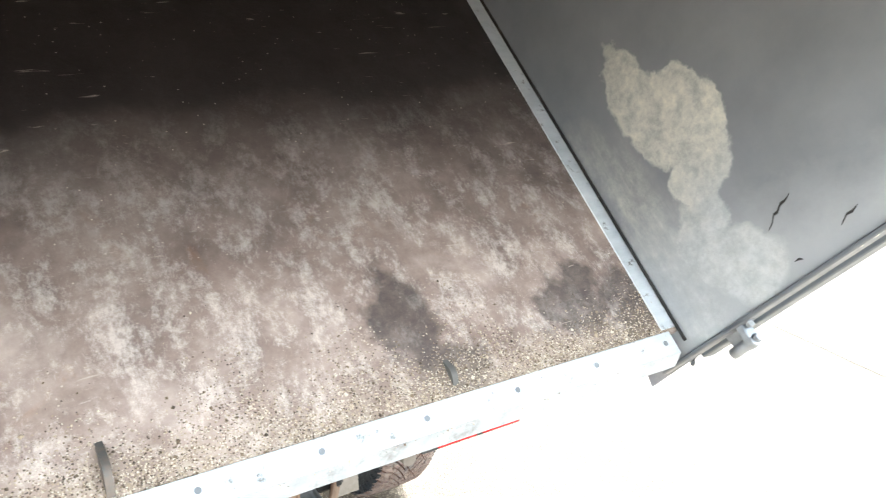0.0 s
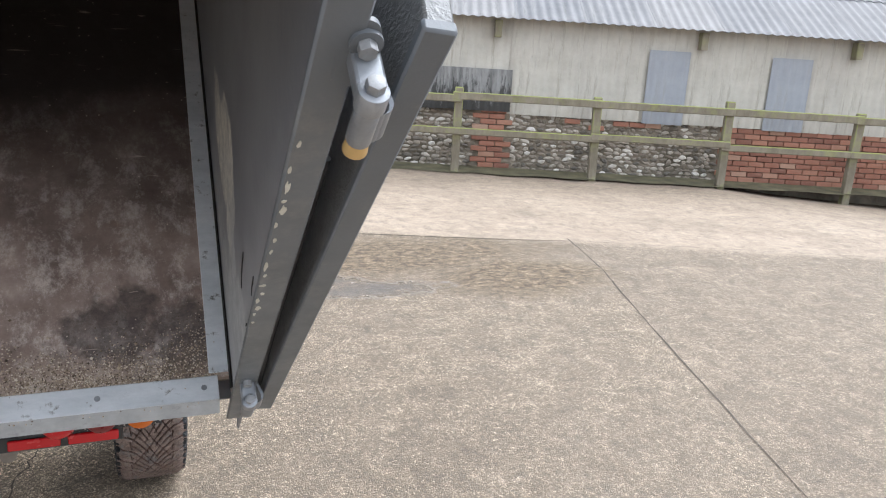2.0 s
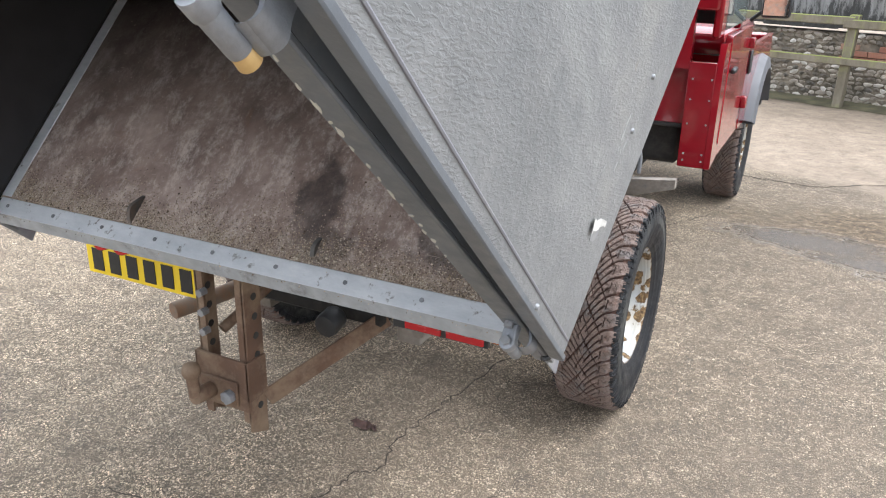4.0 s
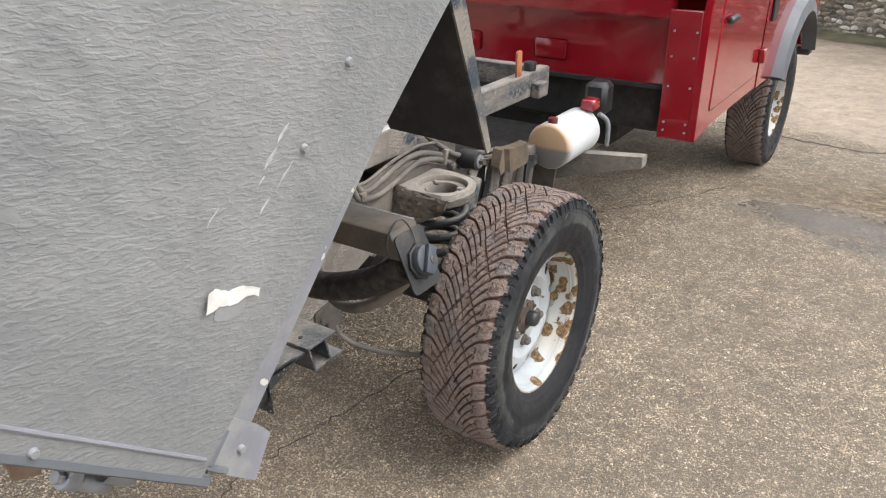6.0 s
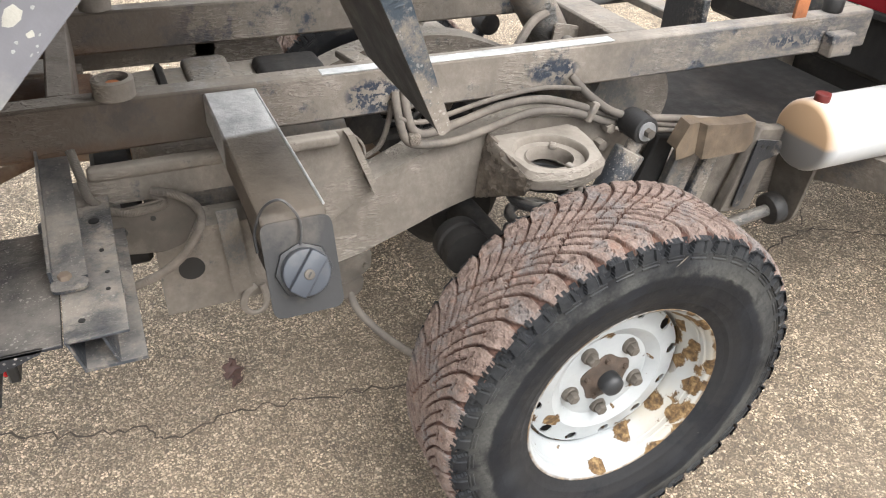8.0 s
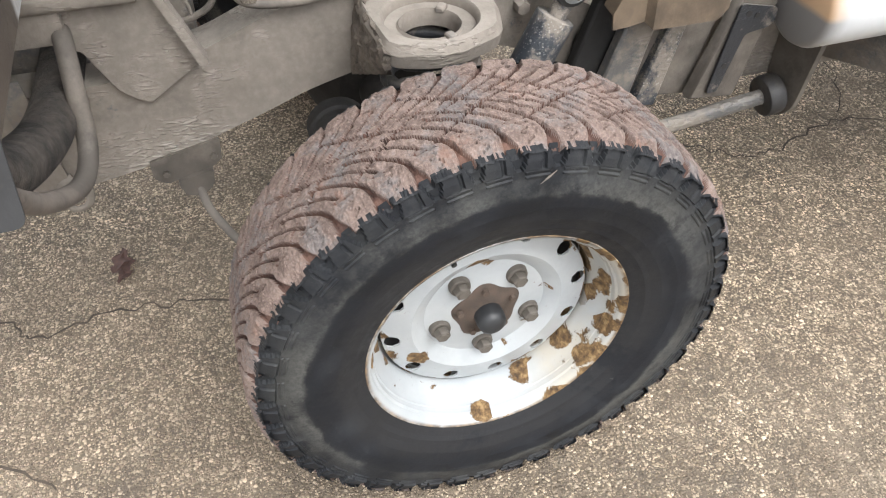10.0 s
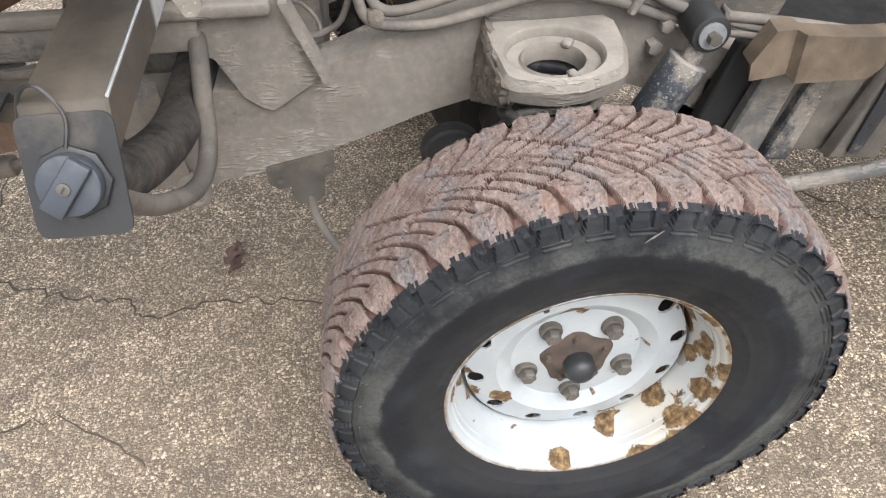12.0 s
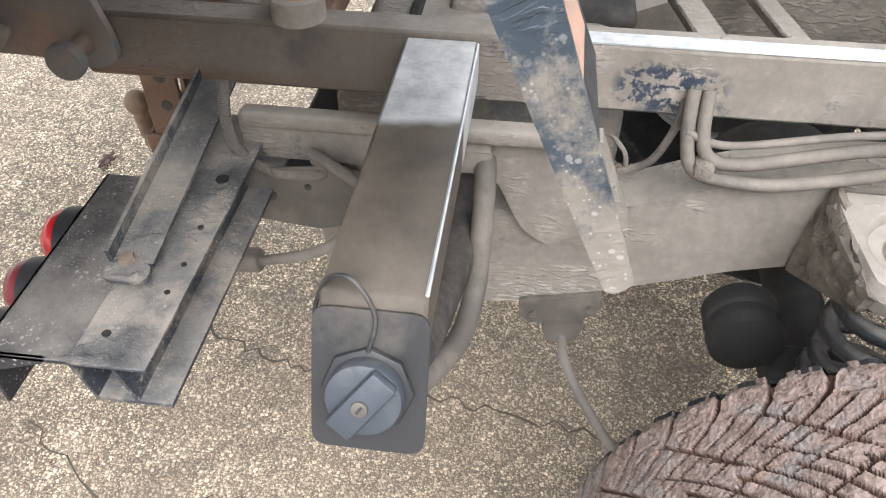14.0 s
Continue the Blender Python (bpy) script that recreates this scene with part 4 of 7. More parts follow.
box(BARN_R - 0.35, BARN_R, WALL_N + 0.35, WALL_N + 6.0, -0.2, WALL_TOP + 0.1, bm=bm)
wall_front = single("wall_barn", bm, mortar, "low flint and red brick barn plinth wall", "wall", "structure", smooth=False, m=YARD)


def corrugated(w, h, pitch=0.13, depth=0.009, t=0.006):
    """An upright corrugated sheet: width along x, height along z."""
    n = max(4, int(w / pitch * 8))
    own = bmesh.new()
    rows = []
    for i in range(n + 1):
        x = w * i / n
        y = depth * math.sin(2 * math.pi * x / pitch)
        rows.append([own.verts.new(c) for c in ((x, y, 0), (x, y, h), (x, y + t, h), (x, y + t, 0))])
    for a, b in zip(rows, rows[1:]):
        for k in range(4):
            own.faces.new((a[k], a[(k + 1) % 4], b[(k + 1) % 4], b[k]))
    own.faces.new(rows[0])
    own.faces.new(rows[-1][::-1])
    return own


sheet_meshes = {}


def sheet(parent, name, u, n, z, w, h, mat, tilt=0.0, label=""):
    key = (round(w, 2), round(h, 2), mat.name)
    if key not in sheet_meshes:
        sheet_meshes[key] = finish("sheet", corrugated(w, h), mat, True, 60)
    ob = new(name, sheet_meshes[key])
    ob.parent = parent
    ob.matrix_local = Matrix.Translation((u, n, z)) @ Matrix.Rotation(radians(tilt), 4, "X")
    return ob


cladding = thing("wall_cladding", "pale corrugated sheet cladding on the barn, stained below", "cladding", YARD, kind="structure")
u = BARN_L
rnd = random.Random(4)
while u < BARN_R - 0.02:
    w = min(0.96, BARN_R - u)
    if u < 2.6:
        low = 0.90 if u < 0 else 0.82
        sheet(cladding, "cladding_sheet", u, WALL_N - 0.07, low + rnd.uniform(-0.02, 0.02), w, 1.38 - low, clad_dark)
        sheet(cladding, "cladding_sheet", u, WALL_N - 0.035, 1.30, w, 0.78, clad_pale)
    else:
        sheet(cladding, "cladding_sheet", u, WALL_N - 0.05, 0.77 + rnd.uniform(-0.012, 0.012), w, 1.32, clad_pale)
    u += 0.92
for u in (4.66, 6.34):
    sheet(cladding, "cladding_sheet", u, WALL_N - 0.085, 0.765, 0.56, 0.98, clad_steel, label="bluish galvanised patch sheet")
for u in (2.55, 5.3, 7.4):
    part("bracket", box(u, u + 0.09, WALL_N - 0.2, WALL_N - 0.06, 1.78, 2.0, 0.004), timber, cladding)

# roof
roof = thing("barn_roof", "weathered grey corrugated fibre-cement barn roof", "roof", YARD, kind="structure")
u = BARN_L
while u < BARN_R + 0.3:
    for row in range(3):
        sheet(roof, "roof_sheet", u, WALL_N - 0.30 + row * 1.14, 2.03 + row * 0.58 + 0.012 * row, 0.96, 1.38, roof_sheet, tilt=-(90 - 27))
    u += 0.92
part("ridge", box(BARN_L, BARN_R + 0.35, WALL_N + 3.05, WALL_N + 3.35, 3.74, 3.84, 0.03), roof_sheet, roof)
part("eaves_beam", box(BARN_L, BARN_R, WALL_N - 0.02, WALL_N + 0.12, 1.98, 2.10, 0.005), timber, roof)
bm = plate([(WALL_N + 0.1, 0.7), (WALL_N + 6.2, 0.7), (WALL_N + 6.2, 2.1), (WALL_N + 3.2, 3.68), (WALL_N + 0.1, 2.1)], 0.03, "x", BARN_R - 0.06)
single("wall_gable", bm, clad_pale, "pale sheeted gable end of the barn", "wall", "structure", m=YARD)
bm = plate([(WALL_N + 3.2, 3.76), (WALL_N + 6.6, 2.06), (WALL_N + 6.6, 2.02), (WALL_N + 3.2, 3.72)], BARN_R - BARN_L + 0.35, "x", BARN_L)
single("roof_back_slope", bm, roof_sheet, "far slope of the grey barn roof", "roof", "structure", m=YARD)

# bricks
brick_mesh = finish("brick", box(-0.107, 0.107, -0.03, 0.03, -0.0325, 0.0325, 0.004), brick_mat)


def brick_field(u0, u1, z0, z1, n, rnd, keep=1.0):
    row, z = 0, z0
    while z < z1 - 0.03:
        u = u0 + (0.11 if row % 2 else 0.0)
        while u < u1 - 0.1:
            if rnd.random() < keep:
                ob = new("brick", brick_mesh)
                ob.parent = wall_front
                ob.matrix_local = Matrix.Translation((u + 0.11, n + rnd.uniform(-0.004, 0.004), z + 0.0375)) @ Matrix.Rotation(rnd.uniform(-0.012, 0.012), 4, "Y")
            u += 0.225
        z += 0.075
        row += 1


rnd = random.Random(8)
brick_field(5.8, BARN_R, -0.05, 0.77, WALL_N - 0.012, rnd)
brick_field(2.34, 2.79, -0.05, 0.82, WALL_N - 0.012, rnd)
brick_field(-0.75, 0.1, 0.60, 0.84, WALL_N - 0.012, rnd, 0.8)
brick_field(-1.7, -1.0, 0.50, 0.72, WALL_N - 0.012, rnd, 0.9)
brick_field(3.5, 4.9, 0.62, 0.76, WALL_N - 0.012, rnd, 0.45)
brick_field(1.1, 1.7, 0.66, 0.80, WALL_N - 0.012, rnd, 0.3)


def pebble(seed, sub=1):
    own = bmesh.new()
    bmesh.ops.create_icosphere(own, subdivisions=sub, radius=1.0)
    for v in own.verts:
        v.co *= 1 + 0.35 * noise.noise(v.co * 1.3 + Vector((seed * 7.1, 0, 0)))
    return own


stone_meshes = [finish("stone", pebble(i), stone, True, 80) for i in range(7)]
far_verts, far_faces = [], []
base = [[(tuple(v.co)) for v in m.vertices] for m in stone_meshes]
tris = [[tuple(p.vertices) for p in m.polygons] for m in stone_meshes]


def in_brick(u, z):
    return 2.28 < u < 2.8 or u > 5.7 or (-0.8 < u < 0.1 and z > 0.58) or (-1.75 < u < -1.0 and 0.48 < z < 0.74)


rnd = random.Random(3)
z, near_count = -0.02, 0
while z < (0.86):
    u = BARN_L + rnd.uniform(0, 0.08)
    while u < 5.74:
        w, h = rnd.uniform(0.035, 0.08), rnd.uniform(0.024, 0.038)
        if not in_brick(u, z):
            m = Matrix.Translation((u + w, WALL_N + 0.005, z + rnd.uniform(-0.012, 0.012))) @ Matrix.Rotation(rnd.uniform(-0.25, 0.25), 4, "Y") @ Matrix.Diagonal((w, 0.035, h, 1))
            i = rnd.randrange(7)
            if -0.6 < u < 2.6 and near_count < 300 and rnd.random() < 0.75:
                near_count += 1
                ob = new("stone", stone_meshes[i])
                ob.parent = wall_front
                ob.matrix_local = m
            else:
                k = len(far_verts)
                far_verts += [tuple(m @ Vector(c)) for c in base[i]]
                far_faces += [tuple(k + q for q in p) for p in tris[i]]
        u += w * 1.85
    z += 0.056
me = bpy.data.meshes.new("flint_rubble")
me.from_pydata(far_verts, [], far_faces)
me.materials.append(stone_far)
ob = new("flint_rubble", me)
ob.parent = wall_front
tagged(ob, "mixed flint rubble set in lime mortar", kind="stuff")

# fence
fence = thing("fence", "weathered post-and-rail timber fence, green with algae", "fence", YARD)
FENCE_N = 7.9
post_u = [-10.6, -8.78, -6.95, -5.1, -3.3, -1.47, 0.35, 2.12, 3.98, 5.74, 7.5, 9.17]
rnd = random.Random(5)
for u in post_u:
    m = Matrix.Translation((u, FENCE_N, 0)) @ Matrix.Rotation(rnd.uniform(-0.02, 0.02), 4, "Y")
    part("post", box(-0.055, 0.055, -0.05, 0.05, -0.35, 1.11 + rnd.uniform(-0.03, 0.04), 0.012), timber, fence, m=m)
for a, b in zip(post_u, post_u[1:]):
    for z, h in ((1.00, 0.05), (0.56, 0.045)):
        dz = rnd.uniform(-0.02, 0.02)
        own = box(a - 0.08, b + 0.04, FENCE_N - 0.09, FENCE_N - 0.045, z - h, z + h, 0.01)
        bmesh.ops.transform(own, matrix=Matrix.Translation((0, rnd.uniform(-0.006, 0.006), dz)), verts=own.verts[:])
        part("rail", own, timber, fence)
for z in (1.0, 0.56):
    part("rail", box(9.12, 9.17, FENCE_N, FENCE_N + 3.0, z - 0.05, z + 0.05, 0.01), timber, fence)
part("post", box(8.98, 9.08, FENCE_N + 1.4, FENCE_N + 1.5, -0.3, 1.15, 0.012), timber, fence)

# ---- the tipped body ----
TIP = 46.4
BED = Matrix.Translation((0.016, -1.316, 0.876)) @ Matrix.Rotation(radians(-1.2), 4, "Z") @ Matrix.Rotation(radians(-0.7), 4, "Y") @ Matrix.Rotation(radians(TIP), 4, "X") @ Matrix.Scale(0.961, 4)
body = thing("tipper_body", "tipped dark grey high-sided box body with brown plywood floor", "truck body", BED)
FLOOR, ROOF, WALL_X, LONG = 0.02, 1.29, 0.9, 2.4

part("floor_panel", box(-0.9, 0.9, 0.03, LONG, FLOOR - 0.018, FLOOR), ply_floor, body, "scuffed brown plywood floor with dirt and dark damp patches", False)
for s in (-1, 1):
    x0, x1 = sorted((s * WALL_X, s * (WALL_X + 0.012)))
    own = box(x0, x1, 0.004, LONG, FLOOR - 0.06, ROOF)
    for v in own.verts:
        if v.co.y < 0.1:
            v.co.y -= 0.030 + 0.035 * v.co.z
    part("side_panel", own, inner_wall if s > 0 else shaded_lining, body, "dark grey painted side wall with a rubbed pale patch", False)
    # smooth skirt below the floor, turned in along its foot
    k0, k1 = sorted((s * 0.905, s * 0.9145))
    own = box(k0, k1, 0.02, LONG, -0.107, 0.06, 0.002)
    box(*sorted((s * 0.875, s * 0.914)), 0.02, LONG, -0.107, -0.102, 0.0, bm=own)
    for v in own.verts:
        if v.co.z < -0.05 and v.co.y > 1.0:
            v.co.z += 0.03
    skirt = part("side_skirt", own, edge_grey, body, "smooth lilac-grey skirt with white chips")
    own = plate(round_poly([(-0.036, -0.168), (0.044, -0.152), (0.050, -0.112), (0.046, 0.03), (-0.040, 0.03)], 0.004, 2), 0.004, "x", s * 0.9185 - (0.004 if s < 0 else 0))
    foot = part("post_foot", own, edge_grey, body, "grey corner plate at the foot of the post")
    part("rivet", rod((s * 0.922, 0.006, -0.100), (s * 0.929, 0.006, -0.100), 0.0085, 0.006, seg=12), bolt_zinc, foot)
    if s > 0:
        rnd = random.Random(77)
        spots = [(0.605, -0.062, 0.016, 0.009), (0.463, -0.092, 0.008, 0.006), (0.338, -0.096, 0.008, 0.005), (0.115, -0.094, 0.008, 0.012), (0.60, -0.082, 0.006, 0.004), (0.66, -0.07, 0.005, 0.004)]
        spots += [(rnd.uniform(0.3, 0.9), -0.10 + abs(rnd.gauss(0, 0.035)), rnd.uniform(0.0012, 0.004), rnd.uniform(0.001, 0.003)) for _ in range(34)]
        for a, n, w, h in spots:
            poly = [(a + math.cos(q * 0.698) * w * rnd.uniform(0.45, 1), n + math.sin(q * 0.698) * h * rnd.uniform(0.45, 1)) for q in range(9)]
            part("paint_chip", plate(poly, 0.0010, "x", 0.9143), white_chip if w > 0.004 else scratch_pale, skirt)
    # folded channel post at the rear opening
    a0, a1 = sorted((s * 0.889, s * 0.934))
    own = box(a0, a1, -0.038, -0.027, -0.085, ROOF + 0.1, 0.003)
    box(a1 - 0.012 if s > 0 else a0, a1 if s > 0 else a0 + 0.012, -0.028, 0.03, -0.045, ROOF + 0.1, bm=own)
    for v in own.verts:
        if v.co.y < 0:
            v.co.y -= 0.035 * v.co.z
    part("rear_post", own, grey_post, body, "chipped grey steel corner post")
    # floor corner angle
    e0, e1 = sorted((s * 0.899, s * 0.852))
    part("corner_trim", box(e0, e1, 0.04, LONG, FLOOR, FLOOR + 0.004, 0.001), alu, body, "dull aluminium corner trim")
    part("rubber_seam", box(*sorted((s * 0.899, s * 0.893)), 0.0, LONG, FLOOR + 0.003, FLOOR + 0.012, 0.002), dark_under, body)
part("front_panel", box(-0.912, 0.912, LONG, LONG + 0.03, -0.06, ROOF), shaded_lining, body, "", False)
part("roof_panel", box(-0.95, 0.95, -0.06, LONG + 0.03, ROOF, ROOF + 0.03), shaded_lining, body, "", False)
part("top_rail", box(-0.952, 0.952, -0.038, 0.004, ROOF + 0.0, ROOF + 0.06, 0.004), grey_post, body)

# aluminium sill along the rear edge, an angle with screws
own = box(-0.888, 0.870, -0.021, 0.034, FLOOR - 0.004, FLOOR + 0.004, 0.0015)
sill = part("sill_strip", own, alu, body, "scuffed aluminium sill strip with dirt and holes")
part("sill_lip", plate([(-0.021, FLOOR + 0.004), (-0.021, FLOOR - 0.004), (-0.034, FLOOR - 0.038), (-0.039, FLOOR - 0.036)], 1.758, "x", -0.888), sill_grey, sill, "duller folded front lip")
part("sill_backing", box(-0.888, 0.870, -0.028, 0.03, FLOOR - 0.046, FLOOR - 0.022, 0.002), grey_post, body)
for i in range(9):
    x = 0.84 - i * 0.21
    part("screw", rod((x, 0.008, FLOOR + 0.003), (x, 0.008, FLOOR + 0.006), 0.006, seg=12), zinc, sill)
# body floor frame below
for s in (-1, 1):
    part("floor_bearer", box(*sorted((s * 0.33, s * 0.27)), 0.40, LONG, -0.12, -0.02, 0.005), mud_rail, body)
for k in range(6):
    part("cross_bearer", box(-0.88, 0.88, 0.05 + k * 0.45, 0.10 + k * 0.45, -0.07, -0.005, 0.004), mud_rail, body)
part("under_sheet", box(-0.9, 0.9, 0.03, LONG, -0.006, 0.001), mud_light, body, "", False)

# sawdust and grit lying along the sill
rnd = random.Random(11)
vs, fs = [], []
for i in range(19000):
    x = rnd.uniform(-0.86, 0.87)
    y = 0.03 + abs(rnd.gauss(0, 0.07)) * (0.5 + 1.6 * abs(noise.noise((x * 4, 0, 0)))) - (0.06 if rnd.random() < 0.05 else 0)
    r = rnd.uniform(0.0008, 0.0025) * (2.2 if rnd.random() < 0.02 else 1)
    a = rnd.uniform(0, 3.1)
    k = len(vs)
    c, s = math.cos(a) * r, math.sin(a) * r * 0.6
    vs += [(x + c, y + s, FLOOR + 0.0005), (x - s, y + c, FLOOR + 0.0005), (x - c, y - s, FLOOR + 0.0005), (x + s, y - c, FLOOR + 0.0005), (x, y, FLOOR + r * 1.1)]
    fs += [(k, k + 1, k + 4), (k + 1, k + 2, k + 4), (k + 2, k + 3, k + 4), (k + 3, k, k + 4)]
me = bpy.data.meshes.new("grit")
me.from_pydata(vs, [], fs)
grit = Nodes("sawdust_and_grit", 0.9)
grit.color(grit.ramp(grit.island(), (0.0, (0.05, 0.038, 0.03)), (0.3, (0.19, 0.145, 0.10)), (0.6, (0.48, 0.39, 0.29)), (1.0, (0.68, 0.62, 0.53))))
me.materials.append(grit.mat)
ob = new("grit", me)
ob.parent = body
tagged(ob, "loose sawdust and grit on the floor by the sill", kind="stuff")


# ---- hinge and open door ----
def hinge(n, parent, out, shift, bushed):
    """A gudgeon on the post with a barrel, its pin, and the strap that holds the door."""
    own = plate(round_poly([(0.908, n - 0.05), (0.948, n - 0.05), (0.948, n + 0.012), (0.938, n + 0.038), (0.912, n + 0.038), (0.908, n + 0.02)], 0.012), 0.006, "y", -0.045)
    leaf = part("hinge_leaf", own, grey_post, parent, "grey painted hinge leaf", m=Matrix.Translation(shift))
    part("bolt", rod((0.931, -0.049, n + 0.012), (0.931, -0.061, n + 0.012), 0.0095, seg=6, bev=0.001), bolt_zinc, leaf, "domed bolt head")
    part("washer", rod((0.931, -0.045, n + 0.012), (0.931, -0.050, n + 0.012), 0.016, seg=20), grey_post, leaf)
    px, pa = 0.933, out
    own = rod((px, pa, n - 0.072), (px, pa, n - 0.016), 0.0128, seg=20, bev=0.002)
    box(px - 0.0145, px + 0.0145, pa - 0.002, -0.041, n - 0.020, n + 0.002, 0.003, bm=own)
    rod((px, pa, n - 0.022), (px, pa, n + 0.002), 0.0152, seg=24, bm=own, bev=0.002)
    part("barrel", own, zinc, leaf, "galvanised hinge barrel")
    if bushed:
        part("bush", rod((px, pa, n - 0.089), (px, pa, n - 0.071), 0.0132, 0.0112, seg=20, bev=0.002), tan_rubber, leaf, "tan nylon bush")
    part("pin", rod((px, pa, n + 0.002), (px, pa, n + 0.013), 0.0095, seg=6, bev=0.001), bolt_zinc, leaf, "zinc hinge pin with a hexagon head")
    # cranked strap to the door
    pts = [(px + 0.008, pa + 0.004), (px + 0.022, pa + 0.008), (px + 0.028, pa + 0.022), (px + 0.020, pa + 0.05), (px + 0.017, pa + 0.11)]
    own, last = bmesh.new(), None
    for q in smooth_path([(*p, 0) for p in pts], 5):
        row = [own.verts.new((q.x + dx, q.y + dx * 0.5, z)) for dx, z in ((0, n - 0.085), (0, n - 0.042), (0.005, n - 0.042), (0.005, n - 0.085))]
        if last:
            for k in range(4):
                own.faces.new((last[k], last[(k + 1) % 4], row[(k + 1) % 4], row[k]))
        else:
            own.faces.new(row)
        last = row
    own.faces.new(last[::-1])
    part("strap", own, zinc, leaf, "cranked galvanised strap")


hinge(1.126, body, -0.092, (0.004, -0.034, 0.046), True)
hinge(0.235, body, -0.086, (-0.019, 0.004, -0.052), False)

# the door swings right back beside the wall
door_lo, door_hi, door_len = -0.046, 1.205, 1.13
DOOR = Matrix.Translation((0.978, -0.040, door_lo)) @ Matrix.Rotation(radians(-4.9), 4, "Z") @ Matrix.Rotation(radians(1.9), 4, "Y") @ Matrix.Rotation(radians(1.7), 4, "X") @ Matrix.Translation((-0.018, 0, -door_lo))


low = 0.018
own = box(-0.012, 0.018, 0.002, door_len, low, door_hi, 0.003)
door = part("rear_door", own, door_skin, body, "open rear door with scuffed textured grey paint", m=DOOR)
own = box(-0.016, 0.0185, -0.006, 0.010, low - 0.02, door_hi + 0.003, 0.003)
part("hinge_stile", own, grey_post, door, "plain grey folded edge")
own = bmesh.new()
rod((0.0175, 0.034, low + 0.015), (0.0175, 0.034, door_hi - 0.01), 0.0036, seg=8, bm=own)
part("pressed_bead", own, edge_grey, door)
for a, n in ((0.604, 0.155), (0.470, 0.152), (0.012, 0.30)):
    own = rod((0.0175, a, n), (0.024, a, n), 0.007, 0.005, seg=10)
    part("rivet", own, bolt_zinc, door)
rnd = random.Random(21)
# peeled scrap of tape, curling off the paint
def tape(i, j):
    """A torn strip lying level on the tilted door, its ends curling up."""
    u, v = (i - 7) / 7, (j - 2) / 2
    along = 0.043 * u
    across = 0.0140 * v * (0.80 - 0.30 * u + 0.12 * math.sin(i * 0.9)) + 0.0022 * math.sin(i * 0.7) + 0.003 * noise.noise((i * 0.9, j * 1.7, 0))
    return (0.0196 + 0.006 * u * u + 0.003 * abs(noise.noise((i * 0.6, j * 0.8, 3))), 0.253 + 0.50 * along + 0.87 * across, 0.143 - 0.87 * along + 0.50 * across)


own = plate(round_poly([(0.214, 0.150), (0.236, 0.158), (0.262, 0.134), (0.258, 0.112), (0.240, 0.108), (0.222, 0.124)], 0.006, 3), 0.0006, "x", 0.0183)
part("adhesive_mark", own, edge_grey, door, "dark glue mark where tape has peeled")
part("tape_scrap", grid_mesh(tape, 14, 4), tape_white, door, "peeling scrap of white tape")
for a0, n0, length, w in ((0.468, 0.199, 0.032, 0.0036), (0.432, 0.197, 0.034, 0.0042), (0.400, 0.192, 0.018, 0.0022), (0.425, 0.160, 0.045, 0.0018), (0.375, 0.166, 0.030, 0.0020), (0.330, 0.235, 0.030, 0.0016)):
    poly = []
    for side in (1, -1):
        for q in range(9):
            t = q / 8 if side > 0 else 1 - q / 8
            h = side * w * (0.15 + math.sin(math.pi * t)) * rnd.uniform(0.35, 1.0)
            poly.append((a0 + length * (t - 0.5) + h * 0.3, n0 + 0.001 * math.sin(t * 5) + h))
    part("scratch", plate(poly, 0.0006, "x", 0.0180), scratch_pale, door, "pale scratch through the paint")
# rubber seal and wiring on the hidden face near the hinge side
part("seal_strip", hose([(0.952, -0.022, 0.92), (0.949, -0.021, 0.66), (0.946, -0.020, 0.42), (0.944, -0.025, 0.20), (0.942, -0.030, 0.0), (0.937, -0.040, -0.025), (0.926, -0.046, -0.018)], 0.0055, 8), black_plastic, body, "loose black rubber seal")

# chips along the inner edge of the post, gouges in the wall paint
rnd = random.Random(5)
for n, w, h in ((0.93, 0.004, 0.020), (0.88, 0.005, 0.014), (0.80, 0.003, 0.010), (0.72, 0.004, 0.016), (0.69, 0.003, 0.008), (0.60, 0.004, 0.012), (0.57, 0.005, 0.012), (0.545, 0.003, 0.007), (0.97, 0.003, 0.01), (1.02, 0.003, 0.008), (0.90, 0.004, 0.006), (0.84, 0.004, 0.009), (0.765, 0.003, 0.007), (0.655, 0.006, 0.005), (0.625, 0.004, 0.006), (0.51, 0.004, 0.006)):
    x = 0.893 + rnd.uniform(0, 0.006)
    poly = [(x + math.cos(q * 0.698) * w * rnd.uniform(0.4, 1), n + math.sin(q * 0.698) * h * rnd.uniform(0.4, 1)) for q in range(9)]
    part("paint_chip", plate(poly, 0.0010, "y", -0.0391 - 0.035 * n), white_chip, body, "flaked patch of pale primer")
for pts in ([(0.104, 0.452), (0.099, 0.436), (0.100, 0.424), (0.091, 0.408), (0.092, 0.398), (0.080, 0.384), (0.074, 0.370)], [(0.008, 0.548), (0.004, 0.533), (0.006, 0.520), (-0.004, 0.500)], [(-0.012, 0.395), (-0.007, 0.388), (-0.006, 0.376)]):
    half = [0.0004] + [rnd.uniform(0.0012, 0.0030) for _ in pts[2:]] + [0.0004]
    poly = [(a + w, n + w * 0.5) for (a, n), w in zip(pts, half)] + [(a - w, n - w * 0.5) for (a, n), w in reversed(list(zip(pts, half)))]
    part("gouge", plate(poly, 0.0012, "x", 0.8980), plate_bar, body, "black gouge in the wall paint")

